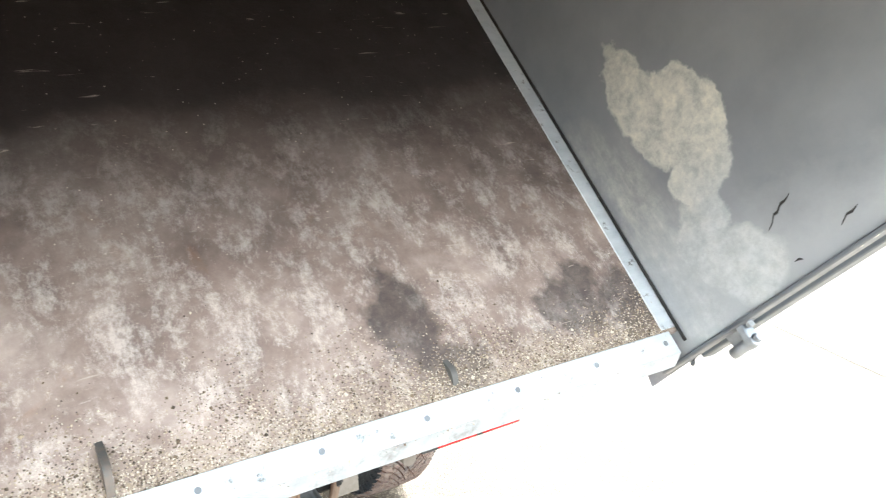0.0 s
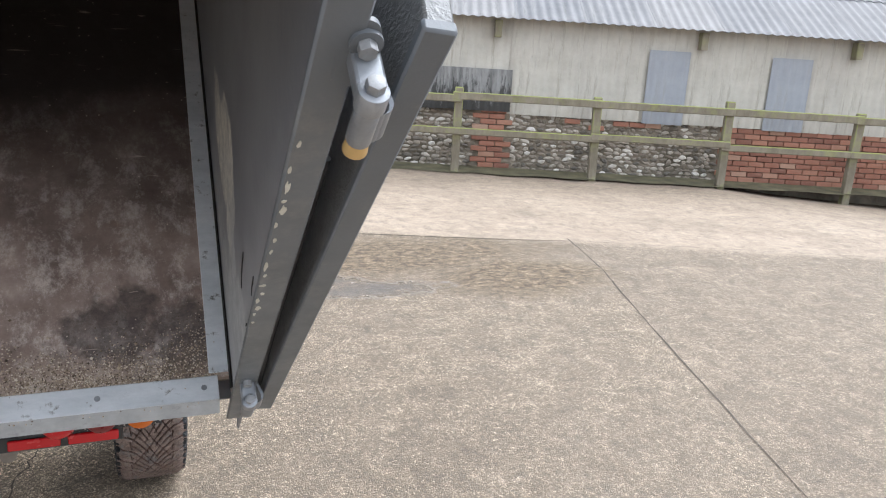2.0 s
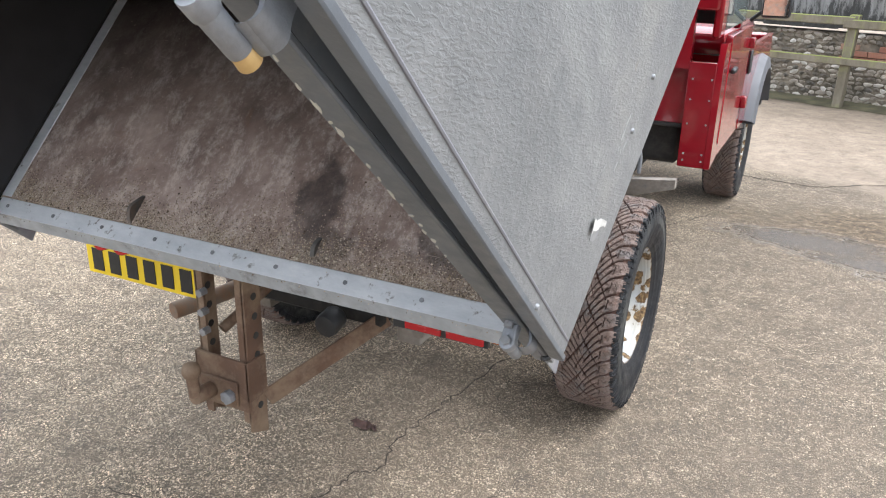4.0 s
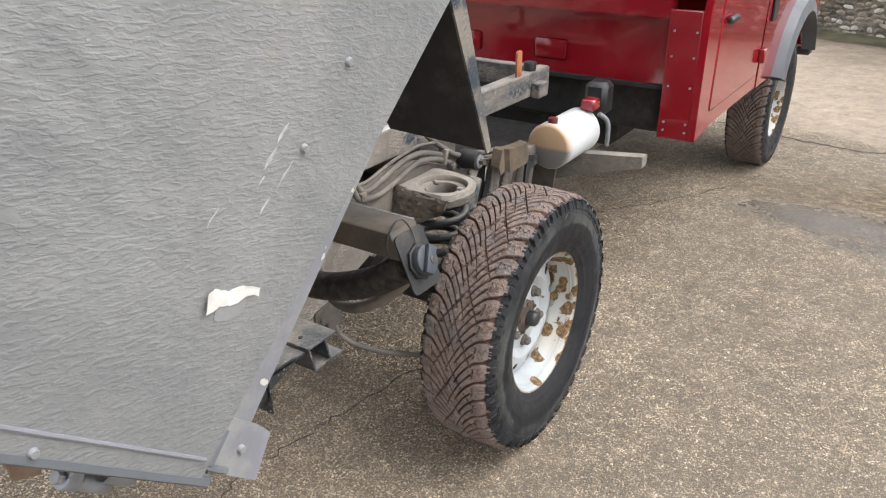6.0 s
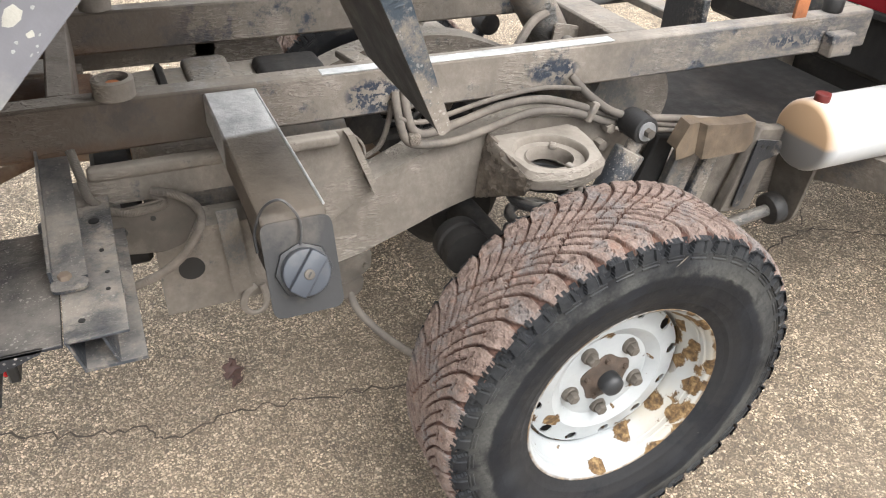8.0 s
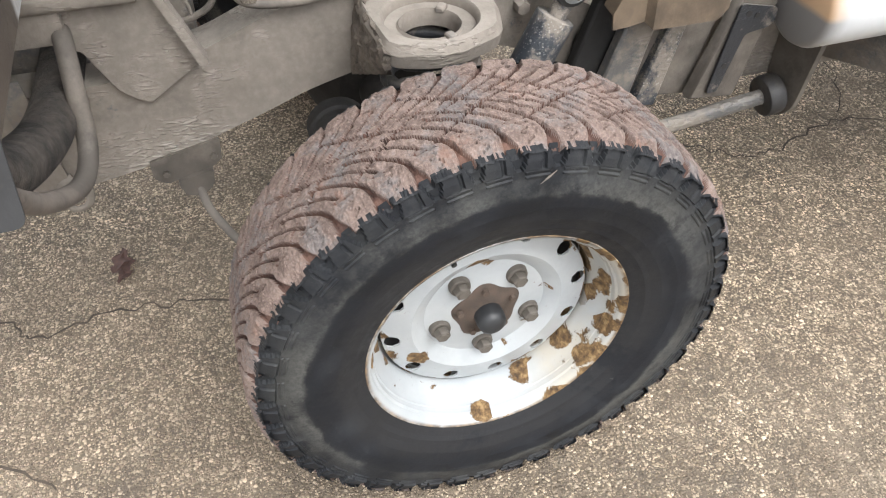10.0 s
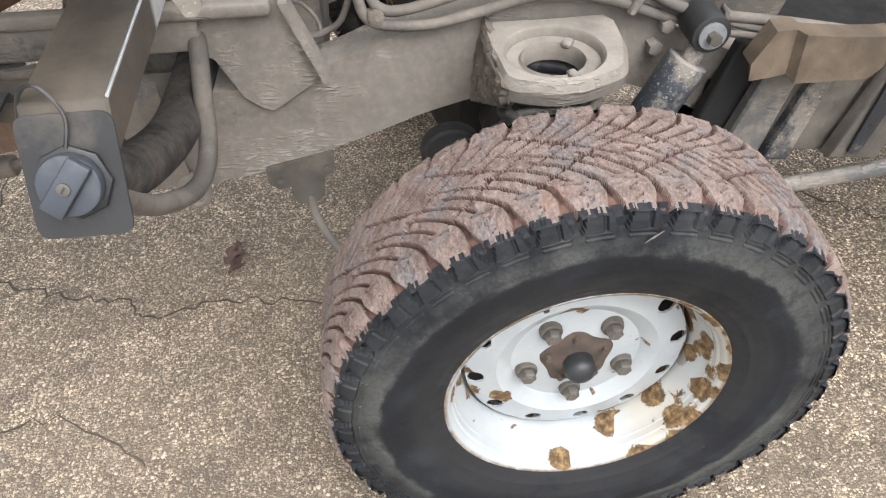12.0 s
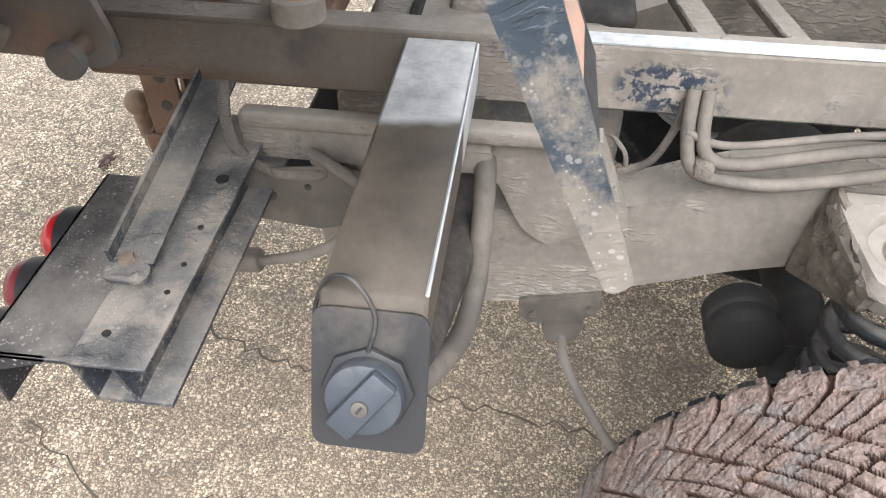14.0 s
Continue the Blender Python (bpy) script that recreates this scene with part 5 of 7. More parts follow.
# rigid mud flap plate behind the wheel, folded along its outer edge
FLAP = BED.inverted() @ Matrix.Translation((0.016, -0.449, 1.068)) @ Matrix.Rotation(radians(24), 4, "X")
own = plate([(0.58, 0.012), (0.836, 0.0), (0.836, 0.48), (0.508, 0.48)], 0.004, "y", 0.0)
flap = part("mud_flap", own, black_metal, body, "stiff black mud flap plate with folded edges", m=FLAP)
own = plate(round_poly([(0.0, -0.012), (0.019, -0.008), (0.058, 0.48), (0.0, 0.48)], 0.012), 0.005, "x", 0.836)
part("flap_flange", own, mud_blue, flap, "pale speckled outer flange of the flap")
part("flap_lining", plate([(0.60, 0.05), (0.832, 0.06), (0.832, 0.48), (0.52, 0.48)], 0.0015, "y", 0.0045), orange_paint, flap, "orange primer on the flap's inner face")
own = plate(round_poly([(0.006, 0.20), (0.07, 0.21), (0.078, 0.48), (0.006, 0.48)], 0.02), 0.004, "x", 0.60)
part("flap_inner_flange", own, mud_light, flap)


# ---- the truck below ----
truck = thing("pickup_truck", "red off-road truck with bare muddy chassis and white steel wheels", "truck")


def mirror_parts(fn):
    for s in (1, -1):
        fn(s)


# tipper subframe
def subframe(s):
    x0, x1 = sorted((s * 0.236, s * 0.29))
    part("subframe_rail", box(x0, x1, -1.13, 1.06, 0.832, 0.93, 0.006), mud_rail, truck, "dusty black box-section rail of the tipper frame")
    # pale strip for worn paint, with the sky's reflection painted into it
    e0, e1 = sorted((s * 0.258, s * 0.2885))
    part("rail_wear", box(e0, e1, -0.44, 0.24, 0.9285, 0.9312, 0.001), edge_pale, truck, "pale strip of wear and painted sky sheen along the rail top")


mirror_parts(subframe)
for y, w in ((-0.93, 0.05), (0.268, 0.10), (1.01, 0.05)):
    part("subframe_crossmember", box(-0.236, 0.236, y, y + w, 0.836, 0.928, 0.005), mud_rail, truck)
# buffer cups
for s in (1, -1):
    own = lathe([(0.0, 0.930), (0.036, 0.930), (0.036, 0.962), (0.028, 0.965), (0.026, 0.945), (0.0, 0.945)], 24, axis="z", m=Matrix.Translation((s * 0.268, -0.815, 0)))
    cup = part("buffer_cup", own, mud_steel, truck, "mud-coated round buffer cup")
    part("buffer_bolt", rod((s * 0.268, -0.815, 0.945), (s * 0.268, -0.815, 0.955), 0.013, seg=6), wet_rust, cup)
# guide tabs at the front end
for s in (1, -1):
    own = plate(round_poly([(0.78, 0.92), (0.82, 0.92), (0.82, 1.03), (0.78, 1.03)], 0.015), 0.008, "x", s * 0.275)
    part("guide_tab", own, wet_rust if s > 0 else mud_thin, truck, "upright steel guide tab")
    own = rod((s * 0.262, 0.93, 0.93), (s * 0.262, 0.93, 0.965), 0.026, seg=18, bev=0.004)
    part("rubber_buffer", own, black_metal, truck)
    part("body_mount", box(*sorted((s * 0.29, s * 0.33)), 0.89, 0.97, 0.83, 0.89, 0.005), mud_rail, truck)
# tip pivot
for s in (1, -1):
    own = plate(round_poly([(-1.30, 0.905), (-1.27, 0.868), (-1.18, 0.866), (-1.10, 0.852), (-1.066, 0.868), (-1.066, 0.90), (-1.086, 0.975), (-1.14, 1.0), (-1.30, 0.96)], 0.03, 5), 0.012, "x", s * 0.296 - (0.012 if s < 0 else 0))
    lug = part("pivot_plate", own, pivot_grey, truck, "grey steel pivot plate rusting round its pin")
    own = rod((s * 0.29, -1.108, 0.893), (s * 0.352, -1.108, 0.893), 0.014, seg=14)
    rod((s * 0.350, -1.108, 0.893), (s * 0.368, -1.108, 0.893), 0.026, seg=22, bm=own, bev=0.003)
    part("pivot_pin", own, pivot_grey, lug, "headed steel pivot pin")


# chassis rails, kicked up over the axle
def chassis_rail(s):
    lower = [(-0.80, 0.47), (-0.62, 0.474), (-0.53, 0.486), (-0.445, 0.506), (-0.35, 0.538), (-0.26, 0.570), (-0.185, 0.598), (-0.07, 0.628), (0.03, 0.645), (0.14, 0.635), (0.26, 0.59), (0.42, 0.50), (0.60, 0.455), (3.6, 0.455)]
    upper = [(-0.80, 0.668), (-0.62, 0.665), (-0.53, 0.668), (-0.445, 0.682), (-0.35, 0.706), (-0.26, 0.742), (-0.185, 0.765), (-0.07, 0.787), (0.03, 0.790), (0.14, 0.772), (0.26, 0.725), (0.42, 0.65), (0.60, 0.61), (3.6, 0.61)]
    lo = smooth_path([(y, z, 0) for y, z in lower], 5)
    hi = smooth_path([(y, z, 0) for y, z in upper], 5)
    own = bmesh.new()
    last = None
    for a, b in zip(lo, hi):
        row = [own.verts.new(c) for c in ((s * 0.25, a.x, a.y), (s * 0.33, a.x, a.y), (s * 0.33, b.x, b.y), (s * 0.25, b.x, b.y))]
        if last:
            for k in range(4):
                own.faces.new((last[k], last[(k + 1) % 4], row[(k + 1) % 4], row[k]))
        else:
            own.faces.new(row)
        last = row
    own.faces.new(last[::-1])
    bmesh.ops.bevel(own, geom=[e for e in own.edges if e.is_valid and abs(e.calc_face_angle(0)) > 1.0], offset=0.008, segments=2, affect="EDGES")
    rail = part("chassis_rail", own, mud_steel, truck, "mud-caked chassis rail rising over the axle")
    # stiffening plate under the subframe, cut away for the filler hose
    poly = [(-0.60, 0.835), (-0.415, 0.835), (-0.385, 0.745), (-0.362, 0.690), (-0.40, 0.665), (-0.455, 0.628), (-0.478, 0.640), (-0.500, 0.660), (-0.535, 0.735), (-0.60, 0.765)]
    own = plate(round_poly(poly, 0.004, 2), 0.008, "x", s * 0.334 - (0.008 if s < 0 else 0), bev=0.001)
    part("stiffener_plate", own, mud_steel, rail)
    own = plate([(-0.418, 0.835), (-0.404, 0.835), (-0.350, 0.700), (-0.362, 0.69)], 0.034, "x", s * 0.334 - (0.034 if s < 0 else 0))
    part("stiffener_flange", own, mud_steel, rail)
    # folded channel that runs back under the subframe
    own = box(*sorted((s * 0.334, s * 0.356)), -0.893, -0.545, 0.757, 0.815, 0.007, seg=2)
    box(*sorted((s * 0.334, s * 0.366)), -0.888, -0.43, 0.812, 0.836, 0.009, seg=3, bm=own)
    part("folded_lip", own, mud_steel, rail)
    # spring seat turret
    ring = bmesh.new()
    cx = s * 0.448
    outer = round_poly([(s * 0.333, -0.100), (s * 0.42, -0.102), (s * 0.524, -0.092), (s * 0.550, -0.025), (s * 0.546, 0.03), (s * 0.512, 0.102), (s * 0.43, 0.125), (s * 0.333, 0.128)], 0.018, 3)
    n = 40
    rows = []
    for q in range(n):
        a = 2 * math.pi * q / n
        d = Vector((math.cos(a), math.sin(a)))
        far = 0.2
        for i in range(len(outer)):
            p, e = Vector(outer[i]) - Vector((cx, 0)), Vector(outer[(i + 1) % len(outer)]) - Vector((cx, 0))
            den = d.x * (e.y - p.y) - d.y * (e.x - p.x)
            if abs(den) > 1e-9:
                tt = (p.x * (e.y - p.y) - p.y * (e.x - p.x)) / den
                uu = (p.x * d.y - p.y * d.x) / den
                if tt > 0 and 0 <= uu <= 1:
                    far = min(far, tt)
        prof = [(far - 0.020, 0.722), (far - 0.004, 0.732), (far, 0.755 + 0.004 * noise.noise((q * 0.9, s, 0))), (max(far - 0.010, 0.083), 0.769), (0.081, 0.7705), (0.076, 0.766), (0.074, 0.755), (0.055, 0.753), (0.051, 0.757), (0.047, 0.750), (0.046, 0.728)]
        rows.append([ring.verts.new((cx + d.x * r, d.y * r, z)) for r, z in prof])
    for q in range(n):
        a, b = rows[q], rows[(q + 1) % n]
        for i in range(len(a) - 1):
            ring.faces.new((a[i], a[i + 1], b[i + 1], b[i]))
    part("spring_seat", ring, mud_steel, rail, "dusty cast spring turret with a round hole")
    # mud thrown up against the seat has set in a rough wedge
    def crusted(i, j):
        u, v = i / 26, j / 22
        top = Vector((0.335, -0.092, 0.776)).lerp(Vector((0.527, -0.096, 0.760)), u)
        low = Vector((0.338, -0.112, 0.618)).lerp(Vector((0.512, -0.090, 0.716)), u)
        p = top.lerp(low, v)
        rough = noise.noise(p * 60) + 0.7 * noise.noise(p * 130)
        p.y -= 0.006 * math.sin(math.pi * v) + 0.006 * rough * min(1.0, 6 * u * (1 - u) + 0.4)
        p.z += 0.004 * rough
        return (s * p.x, p.y, p.z)

    own = grid_mesh(crusted, 26, 22)
    bmesh.ops.recalc_face_normals(own, faces=own.faces)
    bmesh.ops.solidify(own, geom=own.faces[:], thickness=0.012)
    part("seat_web", own, crust, rail, "wedge of dark crusted mud")
    for a in (2.5, 0.35):
        p = Vector((cx + 0.056 * math.cos(a), 0.056 * math.sin(a), 0.757))
        own = box(-0.012, 0.010, -0.008, 0.008, -0.006, 0.005, 0.003, m=Matrix.Translation(p) @ Matrix.Rotation(a, 4, "Z"))
        part("seat_clip", own, mud_light, rail)


mirror_parts(chassis_rail)


def spring(s):
    pts = [(s * 0.448 + 0.074 * math.cos(a * 0.3927), 0.074 * math.sin(a * 0.3927), 0.43 + a * 0.0031) for a in range(97)]
    part("coil_spring", hose(pts, 0.0125, 10, 1), mud_thin, truck, "dusty black coil spring")


mirror_parts(spring)

# axle, differential
own = rod((-0.62, 0, 0.395), (0.62, 0, 0.395), 0.047, seg=20)
lathe([(0.0, -0.16), (0.09, -0.15), (0.15, -0.08), (0.165, 0.0), (0.15, 0.08), (0.09, 0.15), (0.0, 0.16)], 28, bm=own, m=Matrix.Translation((-0.1, 0, 0.40)))
part("rear_axle", own, dark_under, truck, "dark muddy rear axle with round differential casing")
for s in (1, -1):
    part("brake_disc", rod((s * 0.56, 0, 0.40), (s * 0.58, 0, 0.40), 0.145, seg=40), rust_rail, truck)
    part("brake_caliper", box(*sorted((s * 0.53, s * 0.61)), 0.08, 0.17, 0.38, 0.50, 0.015), black_metal, truck)
    own = lathe([(0.0, -0.05), (0.050, -0.05), (0.058, -0.040), (0.058, -0.012), (0.052, -0.008), (0.052, 0.010), (0.058, 0.014), (0.055, 0.035), (0.0, 0.045)], 28, m=Matrix.Translation((s * 0.355, -0.145, 0.505)))
    box(*sorted((s * 0.33, s * 0.41)), -0.10, 0.06, 0.40, 0.46, 0.012, bm=own)
    part("axle_bracket", own, dark_under, truck, "dark muddy bracket on the axle")
    own = rod((s * 0.42, 0.06, 0.36), (s * 0.405, 0.262, 0.745), 0.018, seg=14)
    rod((s * 0.418, 0.135, 0.50), (s * 0.407, 0.243, 0.712), 0.037, seg=22, bm=own, bev=0.004)
    damper = part("damper", own, mud_bar, truck, "grey telescopic damper")
    own = rod((s * 0.355, 0.264, 0.764), (s * 0.425, 0.264, 0.764), 0.033, seg=20, bev=0.005)
    eye = part("damper_bush", own, black_metal, damper, "rubber damper bush")
    part("washer", rod((s * 0.424, 0.264, 0.764), (s * 0.429, 0.264, 0.764), 0.023, seg=18), bolt_zinc, damper)
    part("nut", rod((s * 0.429, 0.264, 0.764), (s * 0.444, 0.264, 0.764), 0.011, seg=6), nut_grey, damper)
    # trailing link and its bracket
    link = part("trailing_link", rod((s * 0.385, 0.02, 0.33), (s * 0.39, 0.80, 0.44), 0.017, seg=14), mud_light, truck, "dusty trailing link rod")
    part("link_bush", rod((s * 0.389, 0.765, 0.434), (s * 0.39, 0.805, 0.441), 0.045, seg=24, bev=0.008), black_metal, link, "rubber bush with rusty washer")
    own = plate(round_poly([(0.36, 0.62), (0.46, 0.62), (0.44, 0.42), (0.39, 0.375), (0.34, 0.40), (0.33, 0.62)] if s > 0 else [(-0.36, 0.62), (-0.33, 0.62), (-0.34, 0.40), (-0.39, 0.375), (-0.44, 0.42), (-0.46, 0.62)], 0.03), 0.012, "y", 0.812)
    part("link_bracket", own, shaded_dust, truck, "hanging link bracket")
# prop shaft, exhaust, crossmembers
part("prop_shaft", rod((-0.08, 0.15, 0.42), (-0.05, 2.0, 0.52), 0.038, seg=18), dark_under, truck)
for y, z in ((-0.85, 0.60), (0.46, 0.55), (1.05, 0.53), (2.2, 0.53)):
    part("chassis_crossmember", box(-0.25, 0.25, y - 0.045, y + 0.045, z - 0.05, z + 0.05, 0.01), dark_under, truck)
part("exhaust_pipe", hose([(-0.42, 1.8, 0.52), (-0.40, 0.8, 0.55), (-0.42, 0.25, 0.66), (-0.44, -0.1, 0.60), (-0.45, -0.6, 0.48), (-0.55, -0.95, 0.45)], 0.03, 14), rust_rail, truck, "rusty exhaust pipe")
own = rod((-0.2, 0.42, 0.70), (0.16, 0.42, 0.70), 0.13, seg=32, bev=0.02)
part("air_cylinder", own, mud_light, truck, "dusty round steel reservoir")
# tip ram lying between the rails
ram = part("tip_ram", rod((0.03, 0.235, 0.855), (0.03, -0.10, 1.36), 0.050, seg=28, bev=0.006), mud_light, truck, "dusty hydraulic tipping ram")
part("ram_rod", rod((0.03, -0.10, 1.36), (0.03, -0.36, 1.75), 0.030, seg=20), zinc, ram, "bright ram rod")
for x in (-0.035, 0.095):
    part("ram_bracket", plate(round_poly([(0.19, 0.81), (0.275, 0.81), (0.275, 0.90), (0.20, 0.915)], 0.012), 0.008, "x", x - 0.004), mud_steel, truck, "welded ram bracket")
part("ram_pin", rod((-0.06, 0.235, 0.865), (0.125, 0.235, 0.865), 0.018, seg=14, bev=0.003), mud_thin, truck)
part("ram_hose", hose([(0.06, 0.2, 0.93), (0.12, 0.12, 0.93), (0.17, 0.02, 0.86), (0.18, -0.15, 0.82), (0.16, -0.3, 0.80)], 0.011, 8), cable_rubber, truck)
own = box(-0.22, 0.22, -0.80, -0.36, 0.52, 0.80, 0.04, seg=3)
part("fuel_tank", own, mud_light, truck, "dusty grey fuel tank between the rails")
for x0, x1, y0, y1, top, mat in ((-0.22, -0.045, -0.655, -0.545, 0.815, mud_light), (-0.16, -0.03, -0.495, -0.335, 0.822, dark_under), (-0.22, 0.0, -0.72, -0.695, 0.81, dark_under)):
    part("tank_pad", box(x0, x1, y0, y1, 0.78, top, 0.018, seg=3), mat, truck, "raised pad on the tank top")
for y, w in ((-0.24, 0.05), (-0.10, 0.04)):
    own = box(-0.22, 0.10, y, y + w, 0.79, 0.81, 0.004, m=Matrix.Rotation(radians(12), 4, "Z"))
    part("floor_strap", own, mud_light, truck)
# battery-like dark box and bits of the floor bracing
part("cross_brace", box(-0.23, 0.23, 0.60, 0.66, 0.86, 0.885, 0.004), mud_light, truck)
part("pump_bracket", box(0.05, 0.20, 0.56, 0.58, 0.84, 0.97, 0.004), mud_thin, truck)
part("stub_pipe", rod((0.12, 0.58, 0.91), (0.17, 0.58, 0.91), 0.02, seg=14), black_metal, truck)

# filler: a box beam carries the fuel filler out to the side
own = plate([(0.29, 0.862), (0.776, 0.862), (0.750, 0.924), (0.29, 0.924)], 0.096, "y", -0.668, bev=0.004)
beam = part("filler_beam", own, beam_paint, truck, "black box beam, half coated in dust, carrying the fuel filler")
own = plate(round_poly([(-0.672, 0.062), (-0.568, 0.062), (-0.568, -0.076), (-0.672, -0.076)], 0.016, 4), 0.004, "x", 0.0)
# thin pale rod: worn edge and its bright highlight in one colour
part("worn_edge", rod((0.30, -0.5735, 0.9235), (0.745, -0.5735, 0.9235), 0.0022, seg=6), edge_pale, beam, "paint worn pale along the edge, its highlight painted in")
PLATE = Matrix.Translation((0.783, 0, 0.858)) @ Matrix.Rotation(radians(-24), 4, "Y")
fplate = part("filler_plate", own, black_metal, truck, "dark steel filler plate with rounded lower corners", m=PLATE)
own = rod((0.004, -0.62, -0.012), (0.012, -0.62, -0.012), 0.042, seg=8, bev=0.003)
part("filler_collar", own, black_plastic, fplate)
own = rod((0.010, -0.62, -0.012), (0.030, -0.62, -0.012), 0.0345, seg=36, bev=0.004)
part("filler_cap", own, cap_plastic, fplate, "dusty dark grey locking fuel cap")
own = box(0.028, 0.042, -0.0135, 0.0135, -0.0335, 0.0335, 0.004, seg=2, m=Matrix.Translation((0, -0.62, -0.012)) @ Matrix.Rotation(radians(-38), 4, "X"))
part("cap_grip", own, cap_plastic, fplate)
part("key_lock", rod((0.041, -0.62, -0.012), (0.0445, -0.62, -0.012), 0.0075, seg=20, bev=0.001), nut_grey, fplate, "worn grey key lock")
part("key_slot", box(0.0443, 0.0451, -0.6212, -0.6188, -0.016, -0.008, m=Matrix.Translation((0, -0.62, -0.012)) @ Matrix.Rotation(radians(-35), 4, "X") @ Matrix.Translation((0, 0.62, 0.012))), plate_bar, fplate)
part("cap_tether", hose([(0.012, -0.62, 0.026), (0.010, -0.615, 0.06), (0.012, -0.635, 0.092), (0.0, -0.66, 0.085), (-0.02, -0.675, 0.05), (-0.02, -0.676, 0.02)], 0.0022, 6), black_plastic, fplate)
part("filler_hose", hose([(0.76, -0.62, 0.83), (0.66, -0.61, 0.76), (0.52, -0.60, 0.70), (0.40, -0.59, 0.68), (0.18, -0.58, 0.68)], 0.036, 16), hose_dark, truck, "thick rubber filler hose")
part("breather_pipe", hose([(0.76, -0.60, 0.80), (0.66, -0.59, 0.70), (0.54, -0.565, 0.63), (0.46, -0.553, 0.64), (0.41, -0.55, 0.72), (0.36, -0.552, 0.765), (0.325, -0.556, 0.78)], 0.015, 12), cable_rubber, truck, "bent breather pipe")

# rear crossmember extension with lamps
own = box(0.29, 0.753, -0.947, -0.862, 0.777, 0.782, 0.001)
plate([(-0.946, 0.779), (-0.942, 0.779), (-0.928, 0.728), (-0.932, 0.728)], 0.463, "x", 0.29, bm=own)
plate([(-0.900, 0.779), (-0.896, 0.779), (-0.882, 0.728), (-0.886, 0.728)], 0.463, "x", 0.29, bm=own)
box(0.29, 0.753, -0.932, -0.846, 0.722, 0.728, 0.0005, bm=own)
rear_bar = part("rear_bar", own, mud_bar, truck, "dusty folded steel rear bar with an open end")
# holes are flat black discs, their inner dark painted on
for x, y, r in ((0.711, -0.922, 0.005), (0.535, -0.884, 0.004), (0.60, -0.880, 0.0035), (0.645, -0.882, 0.0035), (0.44, -0.89, 0.009)):
    part("bar_hole", rod((x, y, 0.7815), (x, y, 0.7832), r, seg=14), plate_bar, rear_bar)
own = box(0.44, 0.748, -1.050, -0.950, 0.770, 0.776, 0.001)
box(0.44, 0.748, -1.050, -1.045, 0.690, 0.776, 0.001, bm=own)
plate([(-1.046, 0.776), (-0.975, 0.776), (-0.980, 0.768), (-1.046, 0.745)], 0.004, "x", 0.744, bm=own)
lamp_board = part("lamp_board", own, mud_black, truck, "black lamp bracket speckled with mud")
for x, mat, r, label in ((0.700, amber_lens, 0.035, "amber indicator lens"), (0.615, red_dull, 0.035, "dull red stop lamp lens"), (0.525, red_lens, 0.038, "red fog lamp lens")):
    part("lamp_housing", rod((x, -1.050, 0.733), (x, -1.074, 0.733), r + 0.006, r + 0.003, seg=28), black_plastic, lamp_board)
    own = lathe([(r, 0.0), (r * 0.98, 0.010), (r * 0.8, 0.021), (r * 0.4, 0.027), (0.0, 0.028)], 28, axis="z", m=Matrix.Translation((x, -1.074, 0.733)) @ Matrix.Rotation(radians(90), 4, "X"))
    part("lamp_lens", own, mat, lamp_board, label)
part("reflector_bar", box(0.375, 0.66, -1.044, -1.028, 0.655, 0.693, 0.003), black_plastic, lamp_board)
for x in (0.42, 0.545):
    part("reflector", box(x - 0.005, x + 0.105, -1.052, -1.044, 0.661, 0.687, 0.003), red_lens, lamp_board, "rectangular red reflector")
# mirrored bar on the other side
own = box(-0.753, -0.29, -1.05, -0.871, 0.765, 0.782, 0.003)
part("rear_bar", own, mud_light, truck)
for x in (-0.69, -0.60):
    part("tail_lamp", rod((x, -1.05, 0.728), (x, -1.10, 0.728), 0.04, 0.034, seg=24, bev=0.006), red_lens, truck)
# angle strut lying on the bar
own = plate([(0, 0), (0.052, 0), (0.052, 0.005), (0.005, 0.005), (0.005, 0.022), (0, 0.022)], 0.345, "x", 0.0)
plate(round_poly([(0.345, 0.0), (0.372, 0.0), (0.372, 0.052), (0.345, 0.052)], 0.018, 4), 0.005, "z", 0.0, bm=own)
STRUT = Matrix.Translation((0.275, -0.966, 0.834)) @ Matrix.Rotation(radians(1.2), 4, "Z") @ Matrix.Rotation(radians(7.2), 4, "Y")
part("angle_strut", own, mud_bar, truck, "bolted dusty angle strut", m=STRUT)
for x in (0.615,):
    part("bolt", rod((x, -0.938, 0.785), (x, -0.938, 0.803), 0.010, seg=6, bev=0.002), rust_rail, truck)
# sheet brackets with holes behind the bar
# black disc on the rail face for the dark inside a hole
part("lightening_hole", rod((0.331, -0.74, 0.575), (0.3325, -0.74, 0.575), 0.026, seg=24), plate_bar, truck, "black disc painted in for the dark of a round hole in the rail")
own = plate(round_poly([(-0.905, 0.758), (-0.735, 0.778), (-0.712, 0.740), (-0.745, 0.672), (-0.785, 0.660), (-0.905, 0.676)], 0.012, 3), 0.004, "x", 0.382, bev=0.001)
sheet_plate = part("perforated_sheet", own, shaded_dust, truck, "dusty perforated steel sheet")
# small black discs stand for the shade in the sheet's holes
for y, z, r in ((-0.890, 0.722, 0.005), (-0.850, 0.717, 0.0085), (-0.795, 0.737, 0.005)):
    part("sheet_hole", rod((0.3855, y, z), (0.3875, y, z), r, seg=14), plate_bar, sheet_plate)
part("hanger_strap", plate([(-0.665, 0.50), (-0.625, 0.50), (-0.640, 0.70), (-0.680, 0.70)], 0.005, "x", 0.335), mud_light, truck, "drilled hanger strap")
